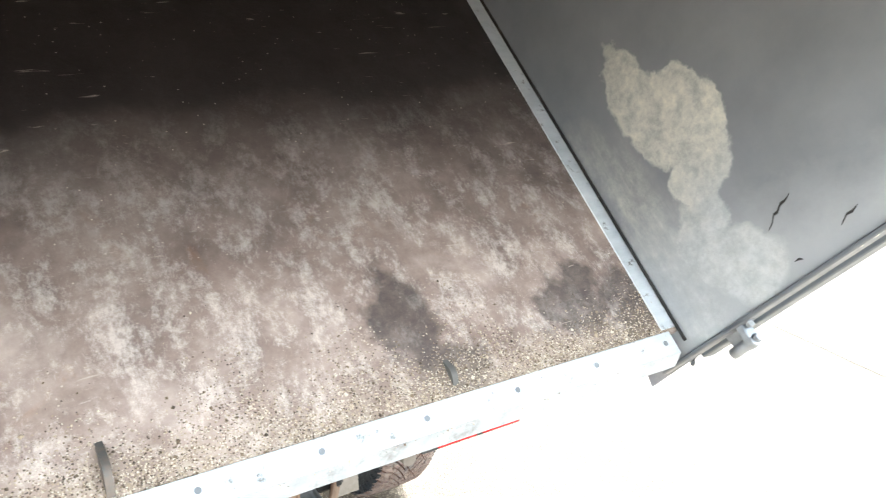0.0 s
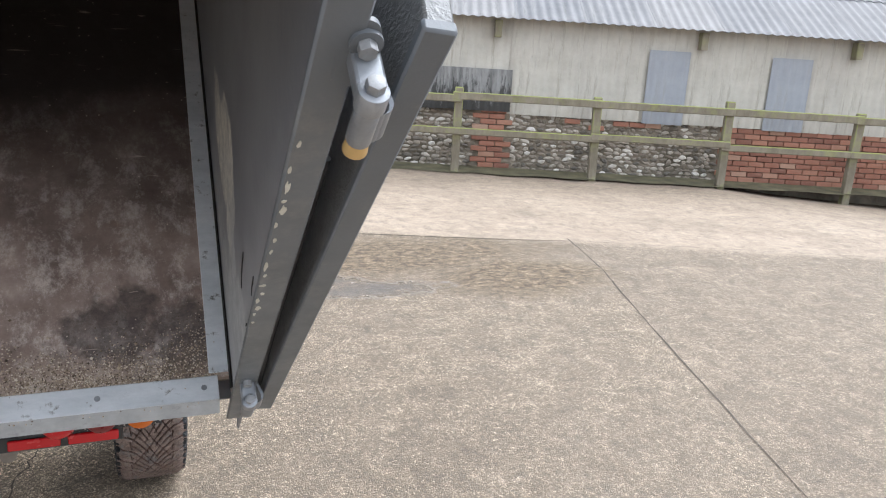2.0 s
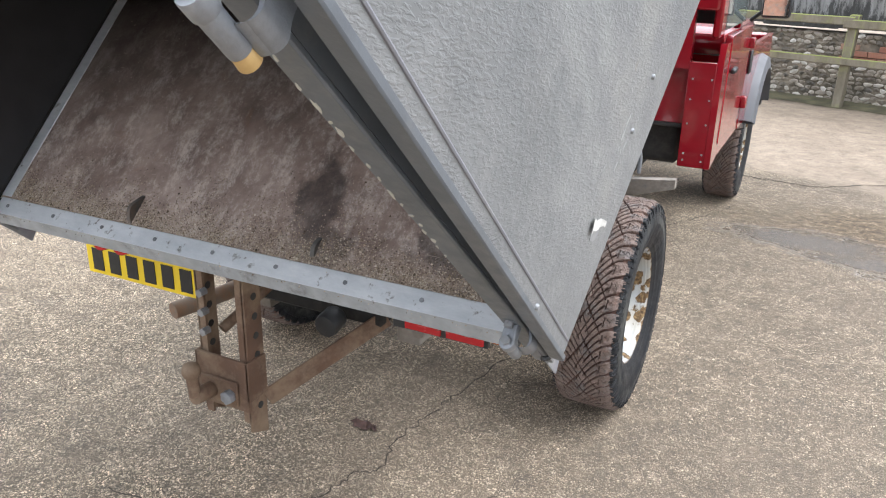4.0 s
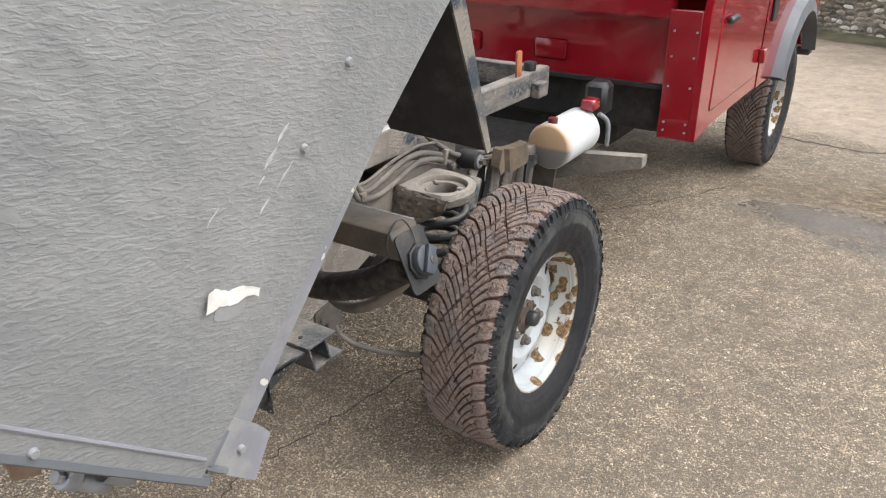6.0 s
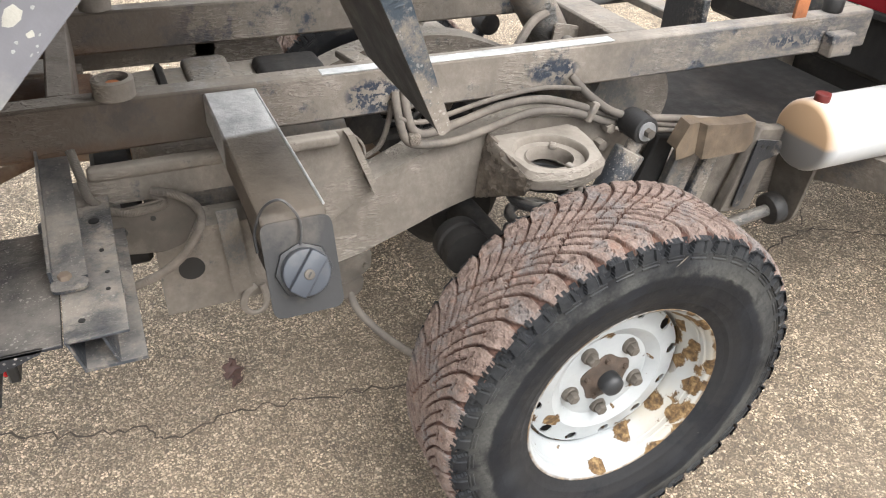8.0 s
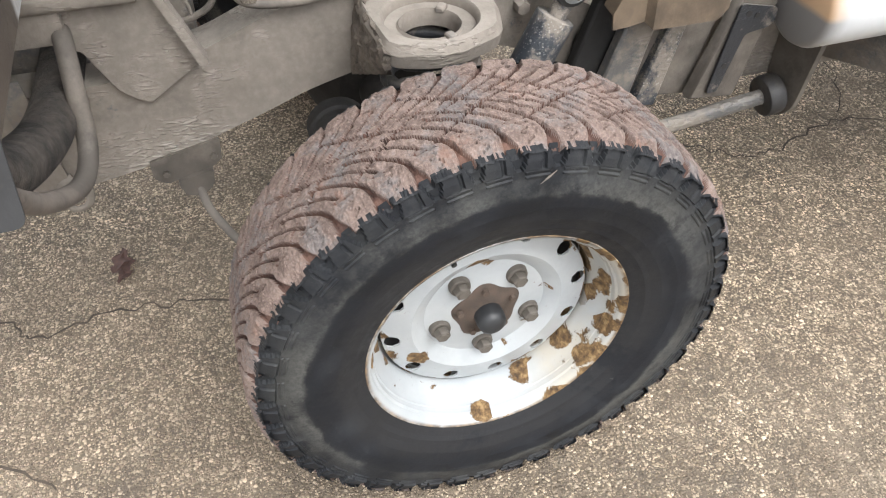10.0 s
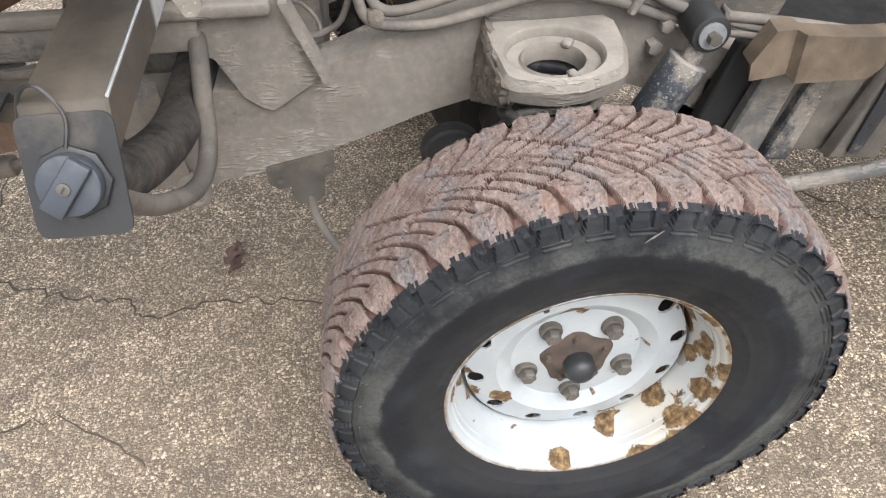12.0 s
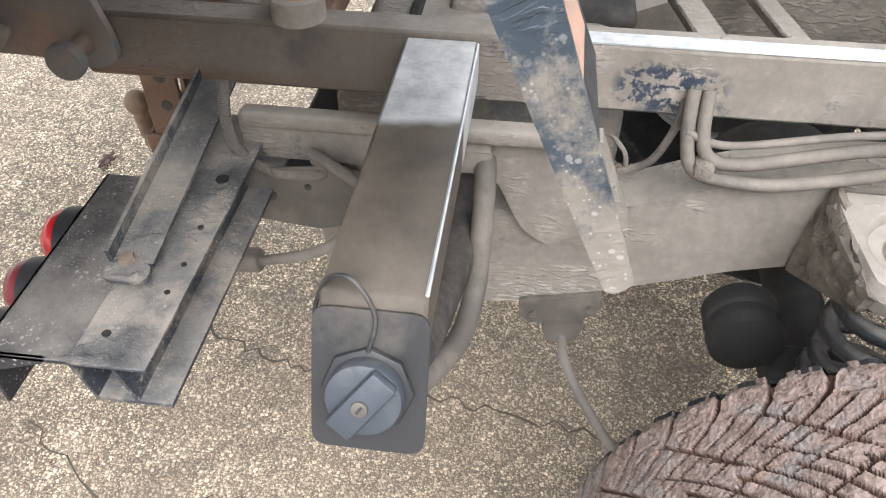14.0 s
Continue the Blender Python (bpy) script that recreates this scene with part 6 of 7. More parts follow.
for pts, r in (
    ([(0.345, -0.905, 0.872), (0.378, -0.897, 0.835), (0.380, -0.890, 0.790), (0.382, -0.850, 0.758), (0.385, -0.80, 0.757), (0.385, -0.772, 0.764), (0.37, -0.785, 0.775)], 0.0095),
    ([(0.37, -0.79, 0.785), (0.395, -0.752, 0.783), (0.402, -0.720, 0.757), (0.405, -0.716, 0.718), (0.410, -0.755, 0.662), (0.405, -0.81, 0.623), (0.40, -0.885, 0.598)], 0.0095),
    ([(0.30, -0.385, 0.742), (0.302, -0.355, 0.750), (0.300, -0.325, 0.770), (0.296, -0.304, 0.825), (0.29, -0.30, 0.86)], 0.0065),
    ([(0.29, -0.40, 0.80), (0.30, -0.385, 0.80), (0.302, -0.365, 0.775), (0.30, -0.36, 0.745)], 0.004),
):
    part("flex_conduit", hose(pts, r * 0.86, 10, 40, r * 0.045), cable_rubber, truck, "ribbed wiring conduit")
part("conduit_sleeve", rod((0.40, -0.88, 0.600), (0.40, -0.945, 0.594), 0.019, seg=18, bev=0.003), cable_rubber, truck, "grey conduit sleeve")

# brake and hydraulic hoses over the axle
for pts, r in (
    ([(0.30, -0.275, 0.88), (0.335, -0.277, 0.835), (0.342, -0.262, 0.806), (0.345, -0.215, 0.803), (0.345, -0.075, 0.838), (0.345, 0.02, 0.842), (0.345, 0.09, 0.825), (0.345, 0.157, 0.800), (0.335, 0.22, 0.775)], 0.0092),
    ([(0.30, -0.294, 0.88), (0.335, -0.296, 0.83), (0.348, -0.280, 0.789), (0.352, -0.225, 0.778), (0.352, -0.158, 0.781), (0.352, -0.015, 0.815), (0.352, 0.06, 0.813), (0.352, 0.13, 0.795), (0.345, 0.206, 0.763), (0.34, 0.28, 0.745)], 0.0092),
    ([(0.31, 0.12, 0.87), (0.345, 0.166, 0.822), (0.36, 0.251, 0.777), (0.37, 0.456, 0.742), (0.37, 0.661, 0.697), (0.36, 0.76, 0.655)], 0.0095),
    ([(0.335, 0.20, 0.775), (0.36, 0.30, 0.757), (0.375, 0.456, 0.720), (0.375, 0.66, 0.675), (0.36, 0.77, 0.635)], 0.0075),
    ([(0.35, 0.25, 0.735), (0.385, 0.36, 0.735), (0.39, 0.50, 0.700), (0.385, 0.64, 0.660), (0.36, 0.76, 0.62)], 0.006),
    ([(0.335, -0.30, 0.84), (0.338, -0.24, 0.825), (0.338, -0.10, 0.852), (0.335, 0.03, 0.862), (0.33, 0.14, 0.845)], 0.0055),
):
    part("brake_hose", hose(pts, r, 10), cable_rubber, truck, "dusty hydraulic hose")
part("hose_clip", box(0.333, 0.362, -0.284, -0.256, 0.783, 0.808, 0.008, seg=2), crust, truck, "mud-crusted hose clip")
part("hose_clip", box(0.330, 0.366, 0.150, 0.166, 0.772, 0.822, 0.004, m=Matrix.Translation((0, 0.158, 0.8)) @ Matrix.Rotation(radians(-25), 4, "X") @ Matrix.Translation((0, -0.158, -0.8))), mud_light, truck)
part("hose_clip", box(0.358, 0.384, 0.300, 0.309, 0.742, 0.785, 0.003), cable_rubber, truck)
# sensor box with its cable
own = plate(round_poly([(-0.490, 0.508), (-0.362, 0.536), (-0.365, 0.492), (-0.386, 0.476), (-0.468, 0.456), (-0.488, 0.470)], 0.006, 3), 0.006, "x", 0.336)
box(0.306, 0.338, -0.478, -0.376, 0.488, 0.504, 0.003, bm=own)
clamp = part("connector_box", own, shaded_dust, truck, "dusty bolted cable clamp under the rail")
own = plate(round_poly([(-0.452, 0.462), (-0.384, 0.478), (-0.388, 0.444), (-0.410, 0.424), (-0.440, 0.428)], 0.010, 3), 0.030, "x", 0.322)
part("cable_gland", own, shaded_dust, clamp)
for y, z in ((-0.466, 0.480), (-0.378, 0.502)):
    part("bolt", rod((0.341, y, z), (0.349, y, z), 0.0065, seg=6, bev=0.001), nut_grey, clamp)
own = hose([(0.338, -0.618, 0.505), (0.342, -0.640, 0.492), (0.344, -0.650, 0.462), (0.344, -0.632, 0.440), (0.344, -0.608, 0.446), (0.343, -0.600, 0.475), (0.338, -0.606, 0.505)], 0.0085, 8, flat=0.6)
part("lashing_eye", own, mud_steel, truck, "dusty lashing eye below the rail")
part("axle_cable", hose([(0.345, -0.415, 0.440), (0.372, -0.405, 0.40), (0.44, -0.36, 0.36), (0.54, -0.29, 0.34), (0.62, -0.24, 0.34)], 0.0085, 10), cable_rubber, truck, "grey axle cable")
# bump stop plate and brackets ahead of the axle
own, last = bmesh.new(), None
for y, top, low, x in ((0.318, 0.735, 0.708, 0.472), (0.352, 0.784, 0.704, 0.462), (0.395, 0.776, 0.700, 0.446), (0.405, 0.774, 0.690, 0.462), (0.470, 0.768, 0.692, 0.466), (0.535, 0.762, 0.690, 0.462), (0.562, 0.758, 0.704, 0.452)):
    row = [own.verts.new(c) for c in ((x - 0.035, y, top + 0.004), (x, y, top), (x + 0.006, y, low), (x + 0.002, y, low), (x - 0.004, y, top - 0.004), (x - 0.035, y, top))]
    if last:
        for k in range(6):
            own.faces.new((last[k], last[(k + 1) % 6], row[(k + 1) % 6], row[k]))
    else:
        own.faces.new(row)
    last = row
own.faces.new(last[::-1])
part("heat_shield", own, shield_olive, truck, "bent dusty olive-brown heat shield")
# ribbed tank end and brackets below the shield
for y0, y1, x, mat in ((0.315, 0.372, 0.372, dark_under), (0.372, 0.430, 0.405, mud_light), (0.430, 0.468, 0.385, shaded_dust), (0.468, 0.500, 0.405, mud_bar), (0.500, 0.585, 0.382, shaded_dust), (0.590, 0.675, 0.420, shaded_dust)):
    own = plate([(y0 + 0.035, 0.715), (y1 + 0.035, 0.705), (y1 - 0.010, 0.475), (y0 - 0.035, 0.485)], 0.030, "x", x - 0.03, bev=0.005)
    part("body_bracket", own, mat, truck, "dusty folded body bracket")
own = plate(round_poly([(0.615, 0.690), (0.700, 0.672), (0.700, 0.635), (0.640, 0.625), (0.612, 0.50), (0.588, 0.50)], 0.010, 3), 0.005, "x", 0.424)
catch = part("catch_plate", own, mud_thin, truck, "cut-out black steel catch plate")
# plate holes drawn as black discs in place of shaded depth
for y, z in ((0.635, 0.668), (0.655, 0.662), (0.612, 0.560)):
    part("plate_hole", rod((0.4285, y, z), (0.4302, y, z), 0.006, seg=12), plate_bar, catch)
for y, z in ((0.22, 0.745), (0.205, 0.705)):
    part("rail_bolt", rod((0.33, y, z), (0.356, y, z), 0.013, seg=6, bev=0.002), mud_steel, truck)

# reservoir
TANK = Matrix.Translation((0.462, 0.712, 0.700))
own = lathe([(0.0, 0.0), (0.076, 0.0), (0.084, 0.004), (0.090, 0.016), (0.090, 0.294), (0.084, 0.306), (0.074, 0.311), (0.0, 0.314)], 40, axis="z", m=Matrix.Rotation(radians(-90), 4, "X"))
tank = part("reservoir_tank", own, tank_white, truck, "white plastic reservoir with a yellow-stained end", m=TANK)
own = rod((0, 0.035, 0.084), (0, 0.035, 0.108), 0.019, seg=16, bev=0.003)
part("reservoir_cap", own, cap_red, tank, "dark red screw cap")
own = box(0.47, 0.53, 0.975, 1.045, 0.786, 0.832, 0.008)
part("pump_block", own, red_paint, truck, "red pump block")
own = box(0.42, 0.52, 1.12, 1.22, 0.73, 0.87, 0.02, m=None)
part("pump_motor", own, black_plastic, truck, "black pump housing")
part("pump_pipe", hose([(0.52, 1.06, 0.76), (0.55, 1.09, 0.72), (0.55, 1.10, 0.62)], 0.010, 10), zinc, truck)
own = plate([(0.33, 0.60), (0.755, 0.645), (0.755, 0.60), (0.60, 0.555), (0.33, 0.47)], 0.055, "y", 0.955)
part("outrigger", own, mud_light, truck, "tapering steel chassis outrigger")
# made-up sheet, added to keep the gap between the rails dark
part("under_tray", box(-0.245, 0.245, 0.12, 1.32, 0.575, 0.595, 0.004), dark_under, truck, "added dark sheet that blacks out the gap between the rails")
part("transmission_tunnel", box(-0.35, 0.45, 1.45, 2.9, 0.50, 0.92, 0.03), dark_under, truck)

# tow hitch
hx, hy = -0.075, -1.19
for dx in (-0.082, 0.082):
    # two drilled flat bars with turned-in edges
    own = plate([(hy - 0.035, 0.34 if dx < 0 else 0.30), (hy + 0.035, 0.30 if dx < 0 else 0.27), (hy + 0.035, 0.80), (hy - 0.035, 0.80)], 0.010, "x", hx + dx - 0.005, bev=0.0015)
    box(*sorted((hx + dx, hx + dx * 0.70)), hy - 0.035, hy - 0.027, 0.33, 0.80, bm=own)
    upright = part("hitch_upright", own, brown_rust, truck, "drilled rusty hitch upright")
    # black discs painted in for the dark of the drilled holes
    for z in (0.375, 0.54, 0.60, 0.66, 0.72):
        part("hitch_hole", rod((hx + dx - 0.0062, hy + 0.005, z), (hx + dx + 0.0062, hy + 0.005, z), 0.011, seg=14), plate_bar, upright)
own = box(hx - 0.095, hx + 0.095, hy - 0.050, hy - 0.040, 0.375, 0.535, 0.002)
box(hx + 0.087, hx + 0.097, hy - 0.050, hy + 0.03, 0.41, 0.535, 0.002, bm=own)
box(hx - 0.097, hx - 0.087, hy - 0.050, hy + 0.03, 0.41, 0.535, 0.002, bm=own)
carriage = part("hitch_carriage", own, brown_rust, truck, "brown sliding hitch carriage")
own = bmesh.new()
bmesh.ops.create_uvsphere(own, u_segments=24, v_segments=14, radius=0.027, matrix=Matrix.Translation((hx - 0.035, hy - 0.130, 0.520)))
rod((hx - 0.035, hy - 0.130, 0.505), (hx - 0.035, hy - 0.125, 0.440), 0.017, seg=16, bm=own)
rod((hx - 0.035, hy - 0.128, 0.435), (hx - 0.035, hy - 0.045, 0.425), 0.024, seg=16, bm=own, bev=0.004)
box(hx - 0.075, hx + 0.06, hy - 0.060, hy - 0.050, 0.39, 0.47, 0.004, bm=own)
part("tow_ball", own, brown_rust, carriage, "rusty brown tow ball")
for x, z in ((hx + 0.035, 0.425), (hx - 0.085, 0.40)):
    part("hitch_bolt", rod((x, hy - 0.055, z), (x, hy - 0.082, z), 0.021, seg=6, bev=0.003), zinc, carriage, "zinc hitch bolt")
for z in (0.60, 0.66, 0.72):
    part("hitch_stud", rod((hx - 0.055, hy - 0.03, z), (hx - 0.055, hy - 0.055, z), 0.012, seg=6), bolt_zinc, carriage)
own = bmesh.new()
for a, b in (((hx + 0.09, hy + 0.03, 0.385), (0.25, -0.86, 0.575)),):
    d = Vector(b) - Vector(a)
    m = Matrix.Translation((Vector(a) + Vector(b)) / 2) @ d.to_track_quat("X", "Z").to_matrix().to_4x4()
    box(-d.length / 2, d.length / 2, -0.004, 0.004, -0.030, 0.030, 0.002, bm=own, m=m)
part("hitch_stay", own, brown_rust, truck, "flat brown bracing stay")
part("hitch_stay", rod((hx - 0.05, hy + 0.02, 0.58), (-0.05, -0.9, 0.72), 0.016, seg=10), brown_rust, truck)
part("hitch_mount", box(hx - 0.14, hx + 0.14, -1.165, -0.85, 0.755, 0.80, 0.006), brown_rust, truck, "rusty hitch mounting beam")
own = box(-0.87, -0.35, -1.008, -1.0, 0.555, 0.665, 0.003)
number_plate = part("number_plate", own, plate_yellow, truck, "yellow rear number plate")
for i in range(6):
    part("plate_mark", box(-0.84 + i * 0.08, -0.79 + i * 0.08, -1.0105, -1.008, 0.57, 0.65), plate_bar, number_plate)
own = rod((0.12, -0.94, 0.585), (0.122, -1.01, 0.575), 0.038, seg=24, bev=0.01)
part("tow_socket", own, black_plastic, truck, "black trailer socket")


# ---- wheels ----
TYRE_R = 0.402


LUGS = 42


def lug_phase(ang):
    return LUGS * ang / (2 * math.pi)


def tread_depth(s, w):
    """Depth of the tread groove at s around (in lugs) and w across (-1 to 1)."""
    def line(d, half, soft, deep):
        return deep * min(1.0, max(0.0, (half - d) / soft + 0.5))

    def near(v):
        return abs((v + 0.5) % 1.0 - 0.5)

    g = 0.0
    for side in (1, -1):
        a = w * side
        if a < -0.20:
            continue
        # long grooves sweep from the middle back to the shoulder and straighten there
        b = min(a, 0.66)
        sweep = s + 0.25 * side + 3.7 * b - 1.9 * b * b + 0.5 * max(0.0, a - 0.66)
        if a > 0.66:
            g = max(g, line(near(sweep), 0.055 + max(0.0, a - 0.80) * 0.62, 0.04, 1.0))
            if 0.70 < a < 0.94:
                g = max(g, line(near(sweep + 0.5 + 0.10 * math.sin(a * 45)), 0.020, 0.03, 0.5))
        elif a > 0.08:
            g = max(g, line(near(sweep), 0.060 * min(1.0, (a - 0.08) / 0.08 + 0.3), 0.04, 1.0))
        if -0.20 < a < 0.57:
            # every second groove starts past the middle and stops short of the lugs
            g = max(g, line(near(sweep + 0.5), 0.046 * min(1.0, (a + 0.20) / 0.08 + 0.3), 0.04, 0.9))
        if 0.02 < a < 0.56:
            # cross cuts leave offset blocks between the grooves
            cross = 0.5 * s + 0.12 * side - 1.5 * a
            g = max(g, line(near(cross), 0.030, 0.025, 0.85))
        if 0.56 < a < 0.70 and 0.25 < (sweep % 1.0) < 0.75:
            g = max(g, line(abs(a - 0.65 + 0.08 * (sweep % 1.0)), 0.016, 0.016, 0.8))
    return g


def tyre_mesh():
    n_around, n_w = 1680, 104
    vs, deep = [], []
    for i in range(n_around):
        ang = 2 * math.pi * i / n_around
        s = lug_phase(ang)
        ragged = 0.5 * noise.noise((math.cos(ang) * 30, math.sin(ang) * 30, 0))
        for j in range(n_w + 1):
            w = -1 + 2 * j / n_w
            a = abs(w)
            shoulder = 0.0 if a < 0.80 else ((a - 0.80) / 0.20) ** 2 * 0.013
            g = tread_depth(s, w)
            wear = 0.0022 * noise.noise((math.cos(ang) * 45, math.sin(ang) * 45, w * 9)) + 0.0012 * noise.noise((math.cos(ang) * 140, math.sin(ang) * 140, w * 30))
            r = TYRE_R - 0.005 * w * w - shoulder - g * 0.0105 + wear
            vs.append((w * 0.106 + (0.006 * (1 - g) + 0.002 * ragged if a > 0.97 else 0) * (1 if w > 0 else -1), r * math.cos(ang), r * math.sin(ang)))
            deep.append(g)
    k = n_w + 1
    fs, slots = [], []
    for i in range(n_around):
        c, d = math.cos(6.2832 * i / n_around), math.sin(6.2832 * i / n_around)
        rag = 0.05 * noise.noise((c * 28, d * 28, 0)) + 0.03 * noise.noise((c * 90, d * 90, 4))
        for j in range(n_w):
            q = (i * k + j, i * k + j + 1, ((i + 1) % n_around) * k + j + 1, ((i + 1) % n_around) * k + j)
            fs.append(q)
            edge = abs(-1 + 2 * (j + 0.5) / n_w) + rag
            # groove floors take the darker mud, their shade painted by face
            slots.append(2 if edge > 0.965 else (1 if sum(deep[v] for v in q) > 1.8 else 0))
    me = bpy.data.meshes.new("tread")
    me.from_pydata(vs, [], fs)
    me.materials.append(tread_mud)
    me.materials.append(groove_shade_mud)
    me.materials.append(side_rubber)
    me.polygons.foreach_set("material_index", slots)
    return me


def sidewall_mesh():
    """Both sidewalls: shoulder lugs cut by tapering slots, fine ribs below them, a bulge and the bead."""
    vs, fs = [], []
    n, rows = LUGS * 24, 40
    shape = [(0.387, 0.1025), (0.372, 0.1095), (0.358, 0.1135), (0.346, 0.1150), (0.335, 0.1172), (0.316, 0.1190), (0.293, 0.1175), (0.268, 0.112), (0.245, 0.103), (0.228, 0.095), (0.219, 0.090), (0.212, 0.080)]

    def side_x(r):
        for (r0, x0), (r1, x1) in zip(shape, shape[1:]):
            if r1 <= r <= r0:
                return x0 + (x1 - x0) * (r0 - r) / (r0 - r1)
        return shape[-1][1]

    radii = [0.386 - 0.0018 * q for q in range(24)] + [0.342 - (0.342 - 0.212) * q / (rows - 24) for q in range(rows - 23)]
    for s in (1, -1):
        base = len(vs)
        for i in range(n):
            ang = 2 * math.pi * i / n
            f = (lug_phase(ang) + 0.25 * s + 1.9) % 1.0
            f = min(f, 1 - f)
            for r in radii:
                x = side_x(r)
                if r > 0.360:
                    half = 0.08 + 0.16 * (r - 0.360) / 0.025
                    x += -0.0045 if f < half else 0.0035
                    if 0.34 < (lug_phase(ang) + 0.25 * s + 1.9) % 1.0 < 0.42 and r < 0.380:
                        x -= 0.004
                elif r > 0.344 and f > 0.16:
                    x += 0.0016 if int((r - 0.344) / 0.0036) % 2 else 0.0
                if 0.286 < r < 0.292 or 0.243 < r < 0.247:
                    x += 0.0009
                vs.append((s * x, r * math.cos(ang), r * math.sin(ang)))
        k = len(radii)
        for i in range(n):
            j = (i + 1) % n
            for q in range(k - 1):
                face = (base + i * k + q, base + i * k + q + 1, base + j * k + q + 1, base + j * k + q)
                fs.append(face if s < 0 else face[::-1])
    me = bpy.data.meshes.new("sidewall")
    me.from_pydata(vs, [], fs)
    me.materials.append(side_rubber)
    return me


def rim_mesh():
    """Steel rim and pressed disc with a ring of twelve holes."""
    own = lathe([(0.206, -0.088), (0.222, -0.086), (0.221, -0.080), (0.205, -0.076), (0.196, -0.05), (0.189, -0.02), (0.189, 0.02), (0.197, 0.042), (0.203, 0.055), (0.206, 0.074), (0.216, 0.080), (0.221, 0.086), (0.224, 0.0905), (0.221, 0.0925), (0.216, 0.090), (0.211, 0.084), (0.209, 0.068), (0.2025, 0.063), (0.1985, 0.046), (0.187, 0.030), (0.1865, 0.010)], 96)
    holes, seg = 12, 72

    def dish(r):
        if r > 0.15:
            return 0.024 - (r - 0.15) * 0.25
        if r > 0.128:
            return 0.024 + (0.15 - r) * 0.3
        if r > 0.105:
            return 0.0306 - (0.128 - r) * 0.75
        return 0.0134 + (0.105 - r) * 0.12

    radii = [0.1795, 0.1785, 0.1655, 0.150, 0.141, 0.131, 0.120, 0.105, 0.085, 0.062, 0.050]
    ring = [[own.verts.new((dish(r), r * math.cos(2 * math.pi * k / seg), r * math.sin(2 * math.pi * k / seg))) for r in radii] for k in range(seg)]
    for k in range(seg):
        for i in range(len(radii) - 1):
            hole = i in (1, 2) and (k % 6) in (2, 3)
            if not hole:
                a, b = ring[k], ring[(k + 1) % seg]
                own.faces.new((a[i], a[i + 1], b[i + 1], b[i]))
    for h in range(holes):
        k0 = h * 6 + 2
        edge = [ring[k0 % seg][1], ring[(k0 + 1) % seg][1], ring[(k0 + 2) % seg][1], ring[(k0 + 2) % seg][2], ring[(k0 + 2) % seg][3], ring[(k0 + 1) % seg][3], ring[k0 % seg][3], ring[k0 % seg][2]]
        mid = sum((v.co for v in edge), Vector()) / 8
        inner, deep = [], []
        for v in edge:
            d = v.co - mid
            p = mid + d.normalized() * 0.0142
            inner.append(own.verts.new(p))
            deep.append(own.verts.new(p + Vector((-0.0035, 0, 0))))
        for q in range(8):
            w = (q + 1) % 8
            own.faces.new((edge[q], edge[w], inner[w], inner[q]))
            own.faces.new((inner[q], inner[w], deep[w], deep[q]))
    return finish("wheel", own, rim_white, True, 35)


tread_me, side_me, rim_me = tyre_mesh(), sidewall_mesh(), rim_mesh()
own = lathe([(0.0, 0.030), (0.030, 0.030), (0.036, 0.026), (0.047, 0.0235), (0.054, 0.022), (0.059, 0.017), (0.059, 0.004), (0.064, 0.0)], 60)
for v in own.verts:
    r = math.hypot(v.co.y, v.co.z)
    if r > 0.04:
        wave = 1 + 0.075 * math.cos(5 * math.atan2(v.co.z, v.co.y)) + 0.03 * noise.noise(v.co * 90)
        v.co.y, v.co.z = v.co.y * wave, v.co.z * wave
hub_me = finish("hub_flange", own, hub_brown, True)
hub_bolt_me = finish("hub_bolt", rod((0.020, 0, 0), (0.029, 0, 0), 0.0065, 0.0058, seg=6, bev=0.0012), hub_brown)
cap_me = finish("hub_cap", lathe([(0.0, 0.064), (0.014, 0.062), (0.022, 0.056), (0.0245, 0.046), (0.0245, 0.028)], 28), black_plastic, True)
own = rod((0.018, 0, 0), (0.033, 0, 0), 0.0142, 0.0128, seg=6, bev=0.003)
rod((0.006, 0, 0), (0.019, 0, 0), 0.0190, 0.0172, seg=20, bm=own, bev=0.002)
rod((0.032, 0, 0), (0.0345, 0, 0), 0.0085, seg=14, bm=own, bev=0.001)
nut_me = finish("wheel_nut", own, nut_grey)
# black disc added close behind the rim so its holes look shaded
back_me = finish("brake_backing", rod((-0.02, 0, 0), (-0.01, 0, 0), 0.184, seg=40), plate_bar)
valve_me = finish("valve", rod((0.03, 0, 0.178), (0.055, 0, 0.170), 0.0045, seg=8), black_plastic)


